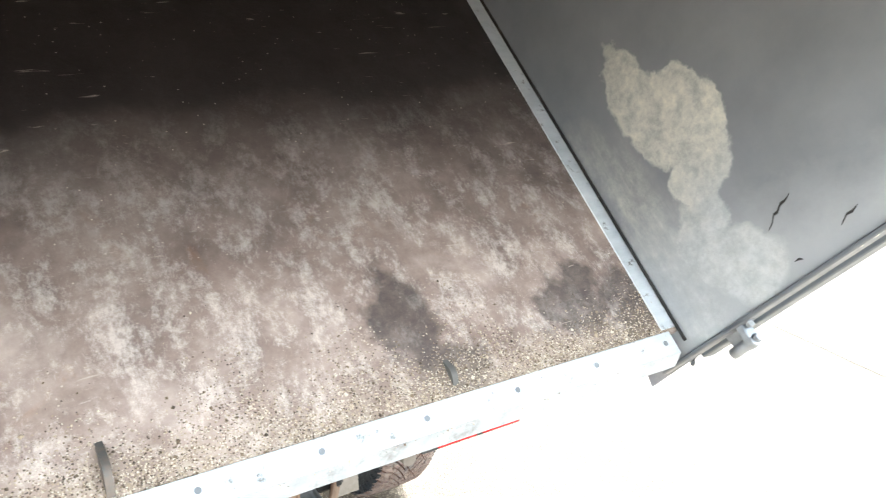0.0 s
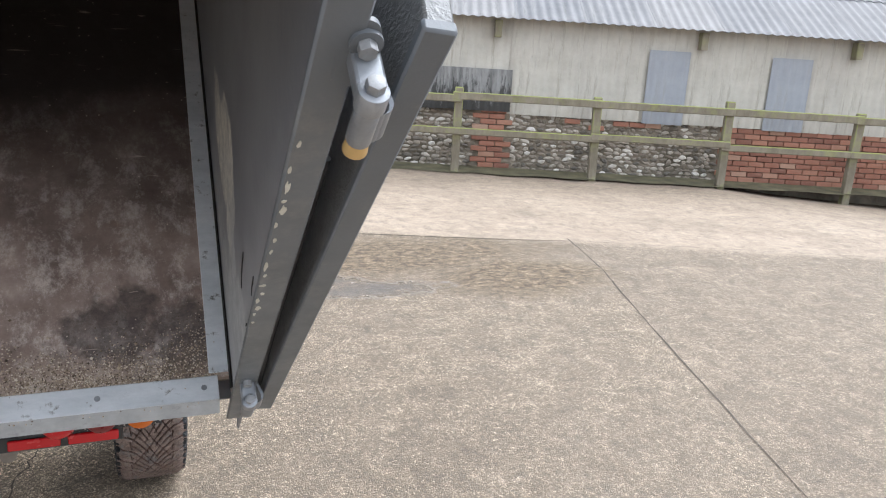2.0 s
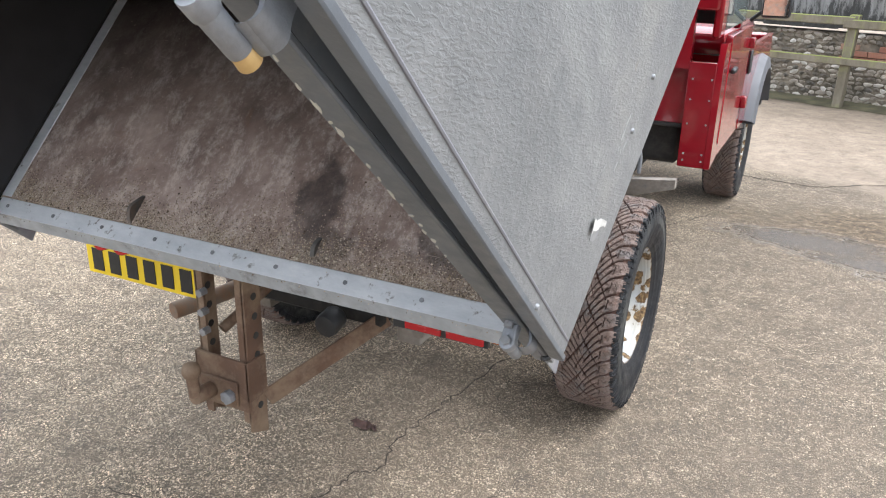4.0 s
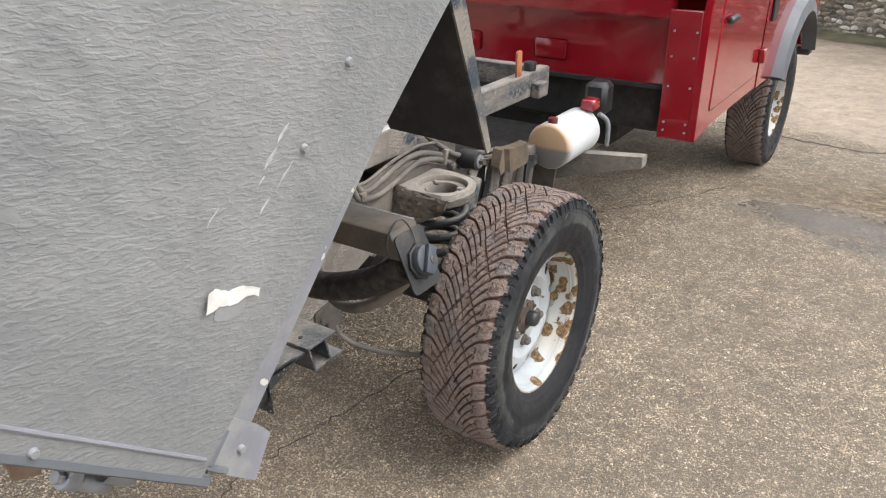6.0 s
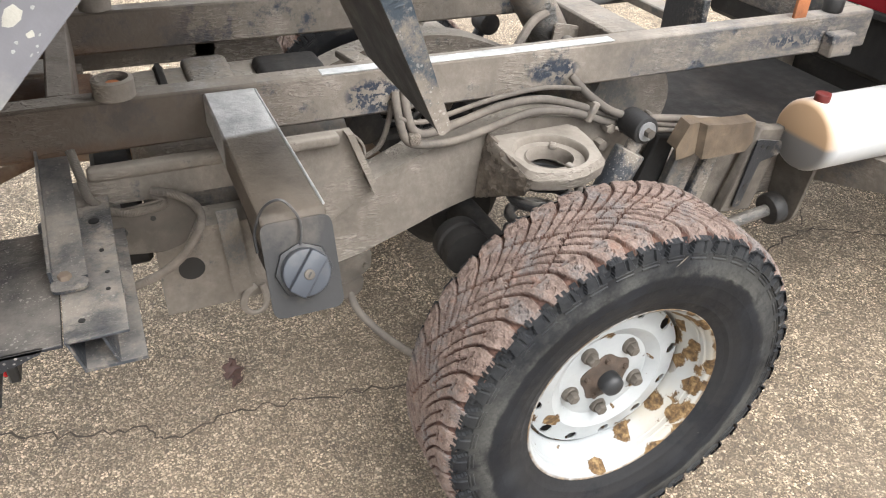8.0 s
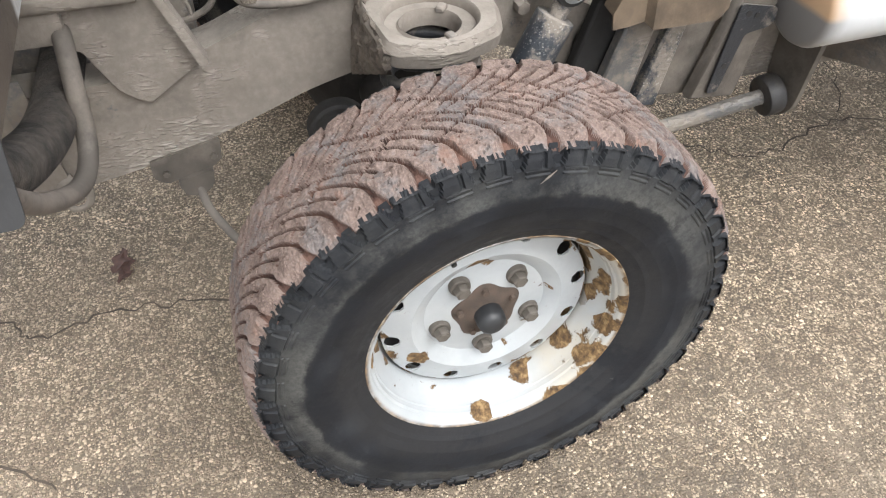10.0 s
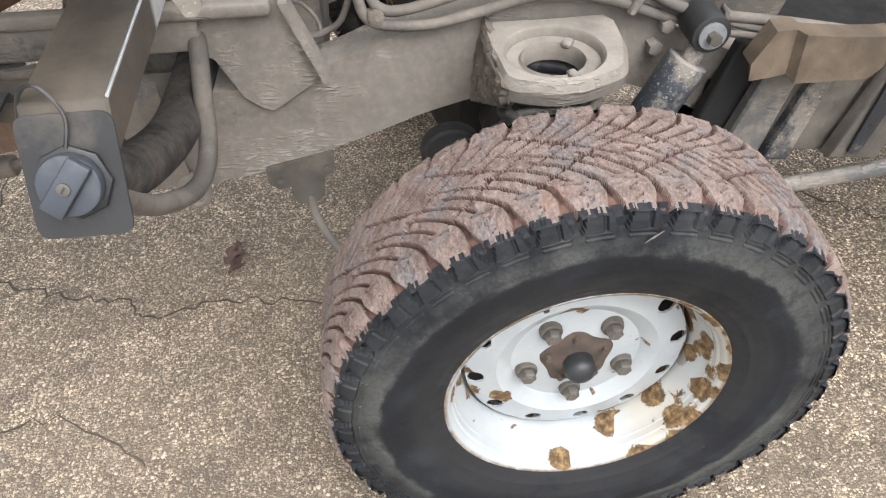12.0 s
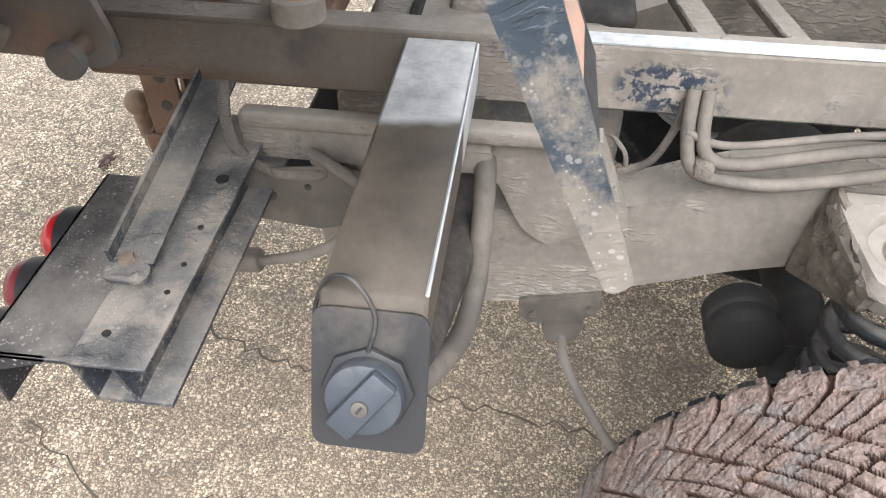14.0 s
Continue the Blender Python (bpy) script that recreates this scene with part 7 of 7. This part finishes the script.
def wheel(x, y, z, turn):
    m = Matrix.Translation((x, y, z)) @ Matrix.Rotation(0 if x > 0 else math.pi, 4, "Z") @ Matrix.Rotation(radians(turn), 4, "X")
    w = new("wheel", rim_me)
    w.parent = truck
    w.matrix_local = m
    tagged(w, "white steel wheel with rusty scabs and muddy all-terrain tyre")
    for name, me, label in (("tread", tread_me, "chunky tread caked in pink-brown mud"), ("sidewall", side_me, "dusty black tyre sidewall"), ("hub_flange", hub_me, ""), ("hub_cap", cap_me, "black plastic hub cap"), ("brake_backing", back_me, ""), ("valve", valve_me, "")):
        ob = new(name, me)
        ob.parent = w
        if label:
            tagged(ob, label)
    for k in range(5):
        a = 2 * math.pi * k / 5 + 0.5
        ob = new("wheel_nut", nut_me)
        ob.parent = w
        ob.matrix_local = Matrix.Translation((0.006, 0.0825 * math.cos(a), 0.0825 * math.sin(a)))
        ob = new("hub_bolt", hub_bolt_me)
        ob.parent = w
        a = 2 * math.pi * k / 5
        ob.matrix_local = Matrix.Translation((0.002, 0.048 * math.cos(a), 0.048 * math.sin(a)))


for x, y, turn in ((0.735, 0.0, 24), (-0.735, 0.0, 70), (0.735, 3.226, 10), (-0.735, 3.226, 140)):
    wheel(x, y, 0.398, turn)
own = bmesh.new()
for q in range(5):
    u = q / 4
    w = 0.0016 * (1 - abs(2 * u - 1)) + 0.0005
    a = Vector((0.8530 - 0.0010 * u, 0.021 + 0.022 * u, 0.735 + 0.017 * u))
    own.verts.new(a + Vector((0, -0.6 * w, 0.8 * w)))
    own.verts.new(a + Vector((0, 0.6 * w, -0.8 * w)))
own.verts.ensure_lookup_table()
for q in range(4):
    own.faces.new([own.verts[2 * q + k] for k in (0, 1, 3, 2)])
part("tyre_scratch", own, mud_light, truck, "pale scratch on the tyre sidewall")

# ---- cab ----
CAB_Y, SIDE = 1.27, 0.86
own = plate([(-0.70, 0.845), (0.70, 0.845), (0.70, 1.115), (-0.70, 1.115)], 0.02, "y", CAB_Y + 0.07)
plate([(CAB_Y + 0.07, 1.115), (CAB_Y + 0.0, 1.125), (CAB_Y + 0.0, 1.42), (CAB_Y + 0.03, 1.42), (CAB_Y + 0.09, 1.13)], 1.40, "x", -0.70, bm=own)
cab_back = part("cab_back", own, red_paint, truck, "glossy red riveted cab back panel")
for i in range(9):
    for z in (0.875, 1.075):
        part("rivet", rod((-0.6 + i * 0.15, CAB_Y + 0.071, z), (-0.6 + i * 0.15, CAB_Y + 0.066, z), 0.005, seg=8), red_paint, cab_back)
for x in (-0.28, 0.16):
    own = box(x - 0.08, x + 0.08, CAB_Y + 0.055, CAB_Y + 0.072, 0.90, 0.99, 0.012, seg=2)
    part("pressed_cover", own, red_paint, cab_back)
part("sill_flange", box(-0.70, 0.70, CAB_Y + 0.05, CAB_Y + 0.09, 0.825, 0.845, 0.003), dark_under, truck)
part("underfloor", box(-0.68, 0.68, CAB_Y + 0.12, 3.3, 0.62, 0.84, 0.02), dark_under, truck)
for s in (1, -1):
    def sx(a, b, s=s):
        return sorted((s * a, s * b))
    own = box(*sx(0.70, SIDE - 0.03), CAB_Y, CAB_Y + 0.03, 0.64, 1.16, 0.003)
    plate([(CAB_Y, 0.64), (CAB_Y + 0.162, 0.665), (CAB_Y + 0.182, 1.25), (CAB_Y + 0.04, 1.25), (CAB_Y, 1.16)], 0.03, "x", s * SIDE - (0.03 if s > 0 else 0), bm=own)
    corner = part("cab_corner", own, red_paint, truck, "glossy red riveted cab corner panel")
    for z in (0.675, 0.71, 0.86, 0.98, 1.08):
        for x in (0.725, 0.815):
            part("rivet", rod((s * x, CAB_Y + 0.001, z), (s * x, CAB_Y - 0.004, z), 0.005, seg=8), bolt_zinc, corner)
    # door
    own = plate(round_poly([(CAB_Y + 0.165, 0.735), (CAB_Y + 1.0, 0.735), (CAB_Y + 1.03, 1.28), (CAB_Y + 0.185, 1.28)], 0.02), 0.035, "x", s * (SIDE + 0.004) - (0.035 if s > 0 else 0), bev=0.004)
    cdoor = part("cab_door", own, red_paint, truck, "glossy red cab door")
    part("door_handle", box(*sx(SIDE + 0.004, SIDE + 0.03), CAB_Y + 0.24, CAB_Y + 0.36, 1.085, 1.115, 0.008), black_plastic, cdoor, "black door handle")
    part("door_hinge", box(*sx(SIDE + 0.002, SIDE + 0.035), CAB_Y + 0.98, CAB_Y + 1.05, 0.80, 0.87, 0.006), red_paint, cdoor)
    part("door_hinge", box(*sx(SIDE + 0.002, SIDE + 0.035), CAB_Y + 0.98, CAB_Y + 1.05, 1.15, 1.21, 0.006), red_paint, cdoor)
    # sill below the door
    own = plate([(CAB_Y + 0.14, 0.665), (CAB_Y + 1.15, 0.665), (CAB_Y + 1.15, 0.728), (CAB_Y + 0.14, 0.728)], 0.03, "x", s * (SIDE - 0.004) - (0.03 if s > 0 else 0))
    part("cab_sill", own, red_paint, truck)
    # front wing with arch
    arch = [(3.226 + 0.50 * math.cos(a), 0.42 + 0.52 * math.sin(a)) for a in [math.pi * (1 - k / 16) for k in range(17)]]
    own = plate([(CAB_Y + 1.06, 0.66), (2.72, 0.66)] + [p for p in arch if p[1] > 0.62] + [(3.75, 0.66), (3.95, 0.66), (3.95, 1.12), (CAB_Y + 1.06, 1.14)], 0.03, "x", s * (SIDE + 0.0) - (0.03 if s > 0 else 0))
    wing = part("front_wing", own, red_paint, truck, "glossy red front wing")
    own, last = bmesh.new(), None
    for y, z in [(3.226 + 0.49 * math.cos(a), 0.43 + 0.51 * math.sin(a)) for a in [math.pi * (0.88 - 0.74 * k / 22) for k in range(23)]]:
        d = Vector((y - 3.226, z - 0.43)).normalized()
        row = [own.verts.new(c) for c in ((s * (SIDE - 0.01), y + d.x * 0.10, z + d.y * 0.10), (s * (SIDE + 0.05), y + d.x * 0.07, z + d.y * 0.07), (s * (SIDE + 0.065), y, z), (s * (SIDE - 0.02), y, z))]
        if last:
            for k in range(3):
                own.faces.new((last[k], last[k + 1], row[k + 1], row[k]))
        last = row
    part("wheel_arch_flare", own, grey_flare, wing, "grey plastic wheel-arch flare")
    part("wing_vent", box(*sx(SIDE + 0.001, SIDE + 0.012), 2.42, 2.52, 0.98, 1.12, 0.004), black_plastic, wing)
    # window frame, glass, mirror
    own = plate([(CAB_Y + 0.19, 1.30), (CAB_Y + 1.02, 1.30), (CAB_Y + 0.80, 1.80), (CAB_Y + 0.19, 1.80)], 0.012, "x", s * 0.81)
    part("side_window", own, glass, truck, "dark side window")
    own = box(*sx(0.895, 1.055), 2.30, 2.36, 1.32, 1.49, 0.02, seg=2)
    mirror = part("door_mirror", own, black_plastic, truck, "black door mirror")
    part("mirror_face", box(*sx(0.907, 1.043), 2.297, 2.2995, 1.335, 1.475), mirror_glass, mirror, "bright mirror glass")
    part("mirror_arm", rod((s * 0.84, 2.35, 1.30), (s * 0.92, 2.34, 1.37), 0.012, seg=10), black_plastic, mirror)
own = box(-0.80, 0.80, CAB_Y + 0.04, CAB_Y + 0.95, 1.80, 1.90, 0.05, seg=3)
box(-0.80, 0.80, CAB_Y + 0.02, CAB_Y + 0.06, 1.40, 1.82, 0.01, bm=own)
for s in (-1, 1):
    box(*sorted((s * 0.78, s * 0.82)), CAB_Y + 0.04, CAB_Y + 0.19, 1.27, 1.82, 0.01, bm=own)
    box(*sorted((s * 0.78, s * 0.82)), CAB_Y + 0.80, CAB_Y + 0.90, 1.27, 1.82, 0.01, bm=own)
part("cab_roof", own, red_paint, truck, "red cab roof and back")
part("windscreen", plate([(CAB_Y + 0.92, 1.28), (CAB_Y + 0.93, 1.28), (CAB_Y + 0.86, 1.81), (CAB_Y + 0.85, 1.81)], 1.56, "x", -0.78), glass, truck)
part("bonnet", box(-0.72, 0.72, 2.35, 3.95, 1.08, 1.22, 0.04, seg=2), red_paint, truck, "red bonnet")
part("front_panel", box(-0.83, 0.83, 3.90, 3.98, 0.62, 1.12, 0.02), red_paint, truck)
part("front_bumper", box(-0.85, 0.85, 4.0, 4.1, 0.55, 0.70, 0.01), black_metal, truck)

# ---- far corner of the yard ----
def far_wheel(parent, x, y, r, w, rim=chrome):
    s = 1 if x > 0 else -1
    own = rod((x - s * w, y, r), (x, y, r), r, seg=32, bev=0.03)
    t = part("tyre", own, far_tyre, parent)
    own = lathe([(0.0, 0.012), (r * 0.2, 0.012), (r * 0.55, 0.0), (r * 0.62, 0.014), (r * 0.64, 0.002)], 28, m=Matrix.Translation((x, y, r)) @ Matrix.Rotation(0 if s > 0 else math.pi, 4, "Z"))
    part("rim", own, rim, t)


def hull(profile, half, taper=0.0, bev=0.04):
    """A car body from its side outline; the upper points lean in by taper."""
    own = bmesh.new()
    zmax = max(z for _, z in profile)
    zmin = min(z for _, z in profile)
    sides = []
    for s in (-1, 1):
        sides.append([own.verts.new((s * (half - taper * max(0, (z - zmin) / (zmax - zmin))), y, z)) for y, z in profile])
    own.faces.new(sides[0])
    own.faces.new(sides[1][::-1])
    for i in range(len(profile)):
        j = (i + 1) % len(profile)
        own.faces.new((sides[0][i], sides[0][j], sides[1][j], sides[1][i]))
    bmesh.ops.recalc_face_normals(own, faces=own.faces)
    bmesh.ops.bevel(own, geom=own.edges[:], offset=bev, segments=2, affect="EDGES")
    return own


def estate_car(m):
    car = thing("estate_car", "dark navy estate four-by-four parked beyond the fence", "car", m)
    part("lower_body", hull([(-2.25, 0.50), (-2.30, 0.75), (-2.22, 1.08), (2.1, 1.02), (2.3, 0.85), (2.3, 0.50)], 0.93, 0.03), navy, car)
    part("cabin", hull([(-2.18, 1.04), (-1.95, 1.68), (0.2, 1.72), (0.95, 1.05)], 0.88, 0.13), navy, car)
    for s in (-1, 1):
        for y0, y1 in ((-1.78, -1.02), (-0.92, -0.18), (-0.10, 0.55)):
            own = plate([(y0, 1.08), (y1 + (0.1 if y1 > 0 else 0), 1.08), (y1 - (0.18 if y1 > 0 else 0), 1.63), (y0 + 0.06, 1.63)], 0.02, "x", 0, m=Matrix.Translation((s * 0.825 - 0.01, 0, 0)))
            part("side_window", own, glass, car)
        part("tail_lamp", box(*sorted((s * 0.58, s * 0.90)), -2.34, -2.24, 0.86, 1.02, 0.01), red_lens, car)
        for y in (-1.35, 1.4):
            far_wheel(car, s * 0.94, y, 0.39, 0.24)
    part("rear_window", plate([(-0.72, 1.14), (0.72, 1.14), (0.64, 1.60), (-0.64, 1.60)], 0.02, "y", 0, m=Matrix.Translation((0, -2.17, 0)) @ Matrix.Translation((0, 0, 1.1)) @ Matrix.Rotation(radians(-19), 4, "X") @ Matrix.Translation((0, -0.02, -1.1))), glass, car, "pale reflecting rear window")
    part("bumper", box(-0.93, 0.93, -2.40, -2.2, 0.45, 0.66, 0.04, seg=2), black_plastic, car)
    np_ = part("number_plate", box(-0.27, 0.27, -2.33, -2.30, 0.88, 1.0, 0.004), plate_yellow, car)
    for i in range(5):
        part("plate_mark", box(-0.22 + i * 0.09, -0.16 + i * 0.09, -2.336, -2.331, 0.905, 0.975), plate_bar, np_)


def old_offroader(m):
    car = thing("offroad_pickup", "dark blue off-road pickup on large tyres beside the fence", "car", m)
    part("body_tub", hull([(-1.9, 0.75), (-1.9, 1.2), (1.9, 1.2), (1.95, 0.75)], 0.86, 0.0, 0.03), navy, car)
    part("cabin", hull([(-0.5, 1.2), (-0.45, 1.82), (0.6, 1.85), (0.95, 1.2)], 0.82, 0.06, 0.04), navy, car)
    for s in (-1, 1):
        part("side_window", plate([(-0.3, 1.3), (0.65, 1.3), (0.5, 1.72), (-0.3, 1.72)], 0.02, "x", s * 0.80 - 0.01), glass, car)
        for y in (-1.25, 1.25):
            far_wheel(car, s * 0.95, y, 0.45, 0.30, black_metal)
        part("tail_lamp", box(*sorted((s * 0.70, s * 0.80)), -1.93, -1.89, 0.85, 0.95, 0.01), red_lens, car)
    part("rear_window", box(-0.6, 0.6, -0.53, -0.46, 1.3, 1.7, 0.01), glass, car)
    np_ = part("number_plate", box(0.52, 0.77, -1.93, -1.90, 1.0, 1.16, 0.004), plate_yellow, car)
    for i in range(3):
        part("plate_mark", box(0.55 + i * 0.075, 0.60 + i * 0.075, -1.936, -1.931, 1.04, 1.12), plate_bar, np_)
    part("axle", rod((-0.8, -1.25, 0.45), (0.8, -1.25, 0.45), 0.06, seg=14), dark_under, car)
    part("chassis", box(-0.4, 0.4, -1.8, 1.8, 0.55, 0.72, 0.03), dark_under, car)
    part("roof_bar", box(-0.8, 0.8, -0.2, 0.3, 1.86, 1.90, 0.01), white_sheet, car)


estate_car(Matrix.Translation((17.3, 6.15, ground_z(17.3, 6.15))) @ Matrix.Rotation(radians(-21.4), 4, "Z"))
old_offroader(Matrix.Translation((14.2, 6.61, ground_z(14.2, 6.61))) @ Matrix.Rotation(radians(-40), 4, "Z") @ Matrix.Scale(0.95, 4))

# container
cont = thing("shipping_container", "pale green-grey corrugated steel container", "container", Matrix.Translation((18.6, 4.2, -0.8)) @ Matrix.Rotation(radians(-55), 4, "Z"))
own = corrugated(6.0, 2.3, 0.28, 0.02, 0.05)
part("side_wall", own, container_green, cont)
for x in (0, 5.95):
    part("corner_post", box(x - 0.06, x + 0.1, -0.06, 0.1, 0, 2.5, 0.01), container_green, cont)
part("top_rail", box(0, 6.0, -0.06, 0.1, 2.3, 2.5, 0.01), container_green, cont)
part("bottom_rail", box(0, 6.0, -0.06, 0.1, 0, 0.16, 0.01), container_green, cont)
part("box_core", box(0.02, 5.98, 0.08, 2.4, 0.05, 2.45), container_green, cont)
own = box(0.25, 0.75, -0.09, -0.05, 1.55, 2.0, 0.005)
part("notice_board", own, white_sheet, cont, "plain white notice board")
single("storage_tank", box(17.7, 18.7, 5.3, 6.3, -0.81, 1.35, 0.06, seg=2), white_sheet, "white plastic storage tank behind the parked cars", "tank")

# lamp pole at the barn corner
pole = thing("street_lamp", "wooden pole with a small grey lamp near the barn corner", "lamp pole", Matrix.Translation(yard(9.78, 9.25)))
part("pole", rod((0, 0, -0.4), (0, 0, 6.5), 0.07, 0.05, seg=14), bark, pole)
part("lamp_head", box(-0.12, 0.3, -0.1, 0.1, 2.5, 2.65, 0.03), zinc, pole)


# bare trees and hedge
def tree(seed, h, m):
    rnd = random.Random(seed)
    own, twigs = bmesh.new(), bmesh.new()

    def grow(p, d, length, r, level):
        q = p + d * length
        rod(p, q, r, r * 0.6, seg=6 if level < 2 else 4, bm=own if level < 2 else twigs)
        if level == 4:
            return
        for i in range(4 if level < 2 else 3):
            e = (d + Vector((rnd.uniform(-1, 1), rnd.uniform(-1, 1), rnd.uniform(-0.1, 0.7))) * 0.75).normalized()
            grow(p + d * length * rnd.uniform(0.55, 1.0), e, length * rnd.uniform(0.5, 0.75), r * 0.5, level + 1)

    grow(Vector((0, 0, 0)), Vector((rnd.uniform(-0.06, 0.06), rnd.uniform(-0.06, 0.06), 1)).normalized(), h * 0.38, h * 0.009, 0)
    t = thing("bare_tree", "leafless winter tree with fine twigs", "tree", m, group="trees beyond the yard")
    part("trunk", own, bark, t)
    part("crown", twigs, twig_brown, t, "bare twigs")
    return t


trees = [tree(31, 9.0, Matrix.Translation((24, 9.5, -0.8))), tree(32, 10.5, Matrix.Translation((29, 4.5, -0.8)))]
rnd = random.Random(6)
for i in range(13):
    u = rnd.uniform(-6, 26)
    p = Vector((22, 11, -0.8)) + Vector((0.5, -0.87, 0)) * (u - 8) + Vector((rnd.uniform(0, 12), rnd.uniform(0, 6), 0))
    copy_thing(trees[i % 2], Matrix.Translation(p) @ Matrix.Rotation(rnd.uniform(0, 6.2), 4, "Z") @ Matrix.Scale(rnd.uniform(0.75, 1.15), 4))
vs, fs = [], []
for i in range(42000):
    u = rnd.uniform(-10, 34)
    p = Vector((20.5, 11.5, -0.8)) + Vector((0.5, -0.87, 0)) * (u - 8) + Vector((0.87, 0.5, 0)) * rnd.gauss(0, 0.7)
    top = 2.3 + 0.9 * noise.noise((u * 0.35, 0, 0)) + 0.3 * noise.noise((u * 1.6, 3, 0))
    p.z = top * rnd.random() ** 0.7
    a, b = Vector((rnd.uniform(-1, 1), rnd.uniform(-1, 1), rnd.uniform(-1, 1))) * 0.05, Vector((rnd.uniform(-1, 1), rnd.uniform(-1, 1), rnd.uniform(-1, 1))) * 0.04
    k = len(vs)
    vs += [tuple(p - a), tuple(p + b), tuple(p + a), tuple(p - b)]
    fs.append((k, k + 1, k + 2, k + 3))
me = bpy.data.meshes.new("hedge")
me.from_pydata(vs, [], fs)
me.materials.append(hedge_leaf)
tagged(new("hedge", me), "ragged brown-green winter hedge at the edge of the yard", "hedge", kind="stuff")

# a distant belt of bare woodland
own = grid_mesh(lambda i, j: (44 + 3 * math.sin(i * 0.7) - j * 0.6, 40 - i * 1.1, -1.0 + j * (1.0 + 0.3 * noise.noise((i * 0.31, 1, 0)) + 0.25 * noise.noise((i * 1.3, 4, 0)))), 60, 4)
single("woodland_belt", own, far_wood, "hazy olive-brown belt of distant bare woodland", "woodland", "structure")

# scraps on the ground
rnd = random.Random(17)
for x, y, s in ((0.03, -0.66, 0.055), (0.30, -1.62, 0.05), (-0.55, -1.75, 0.04)):
    own = grid_mesh(lambda i, j: (x + (i - 5) * s * 0.2 + 0.008 * math.sin(j * 2 + i * 1.9), y + (j - 2) * s * 0.22 * (1.15 - abs(i - 5) / 6) + 0.008 * math.sin(i * 1.7), 0.004 + 0.022 * abs(noise.noise((i * 0.7, j * 0.9, s * 90)))), 10, 4)
    single("dead_leaf", own, dead_leaf, "curled red-brown dead leaf on the concrete", "leaf", group="leaves on the ground")
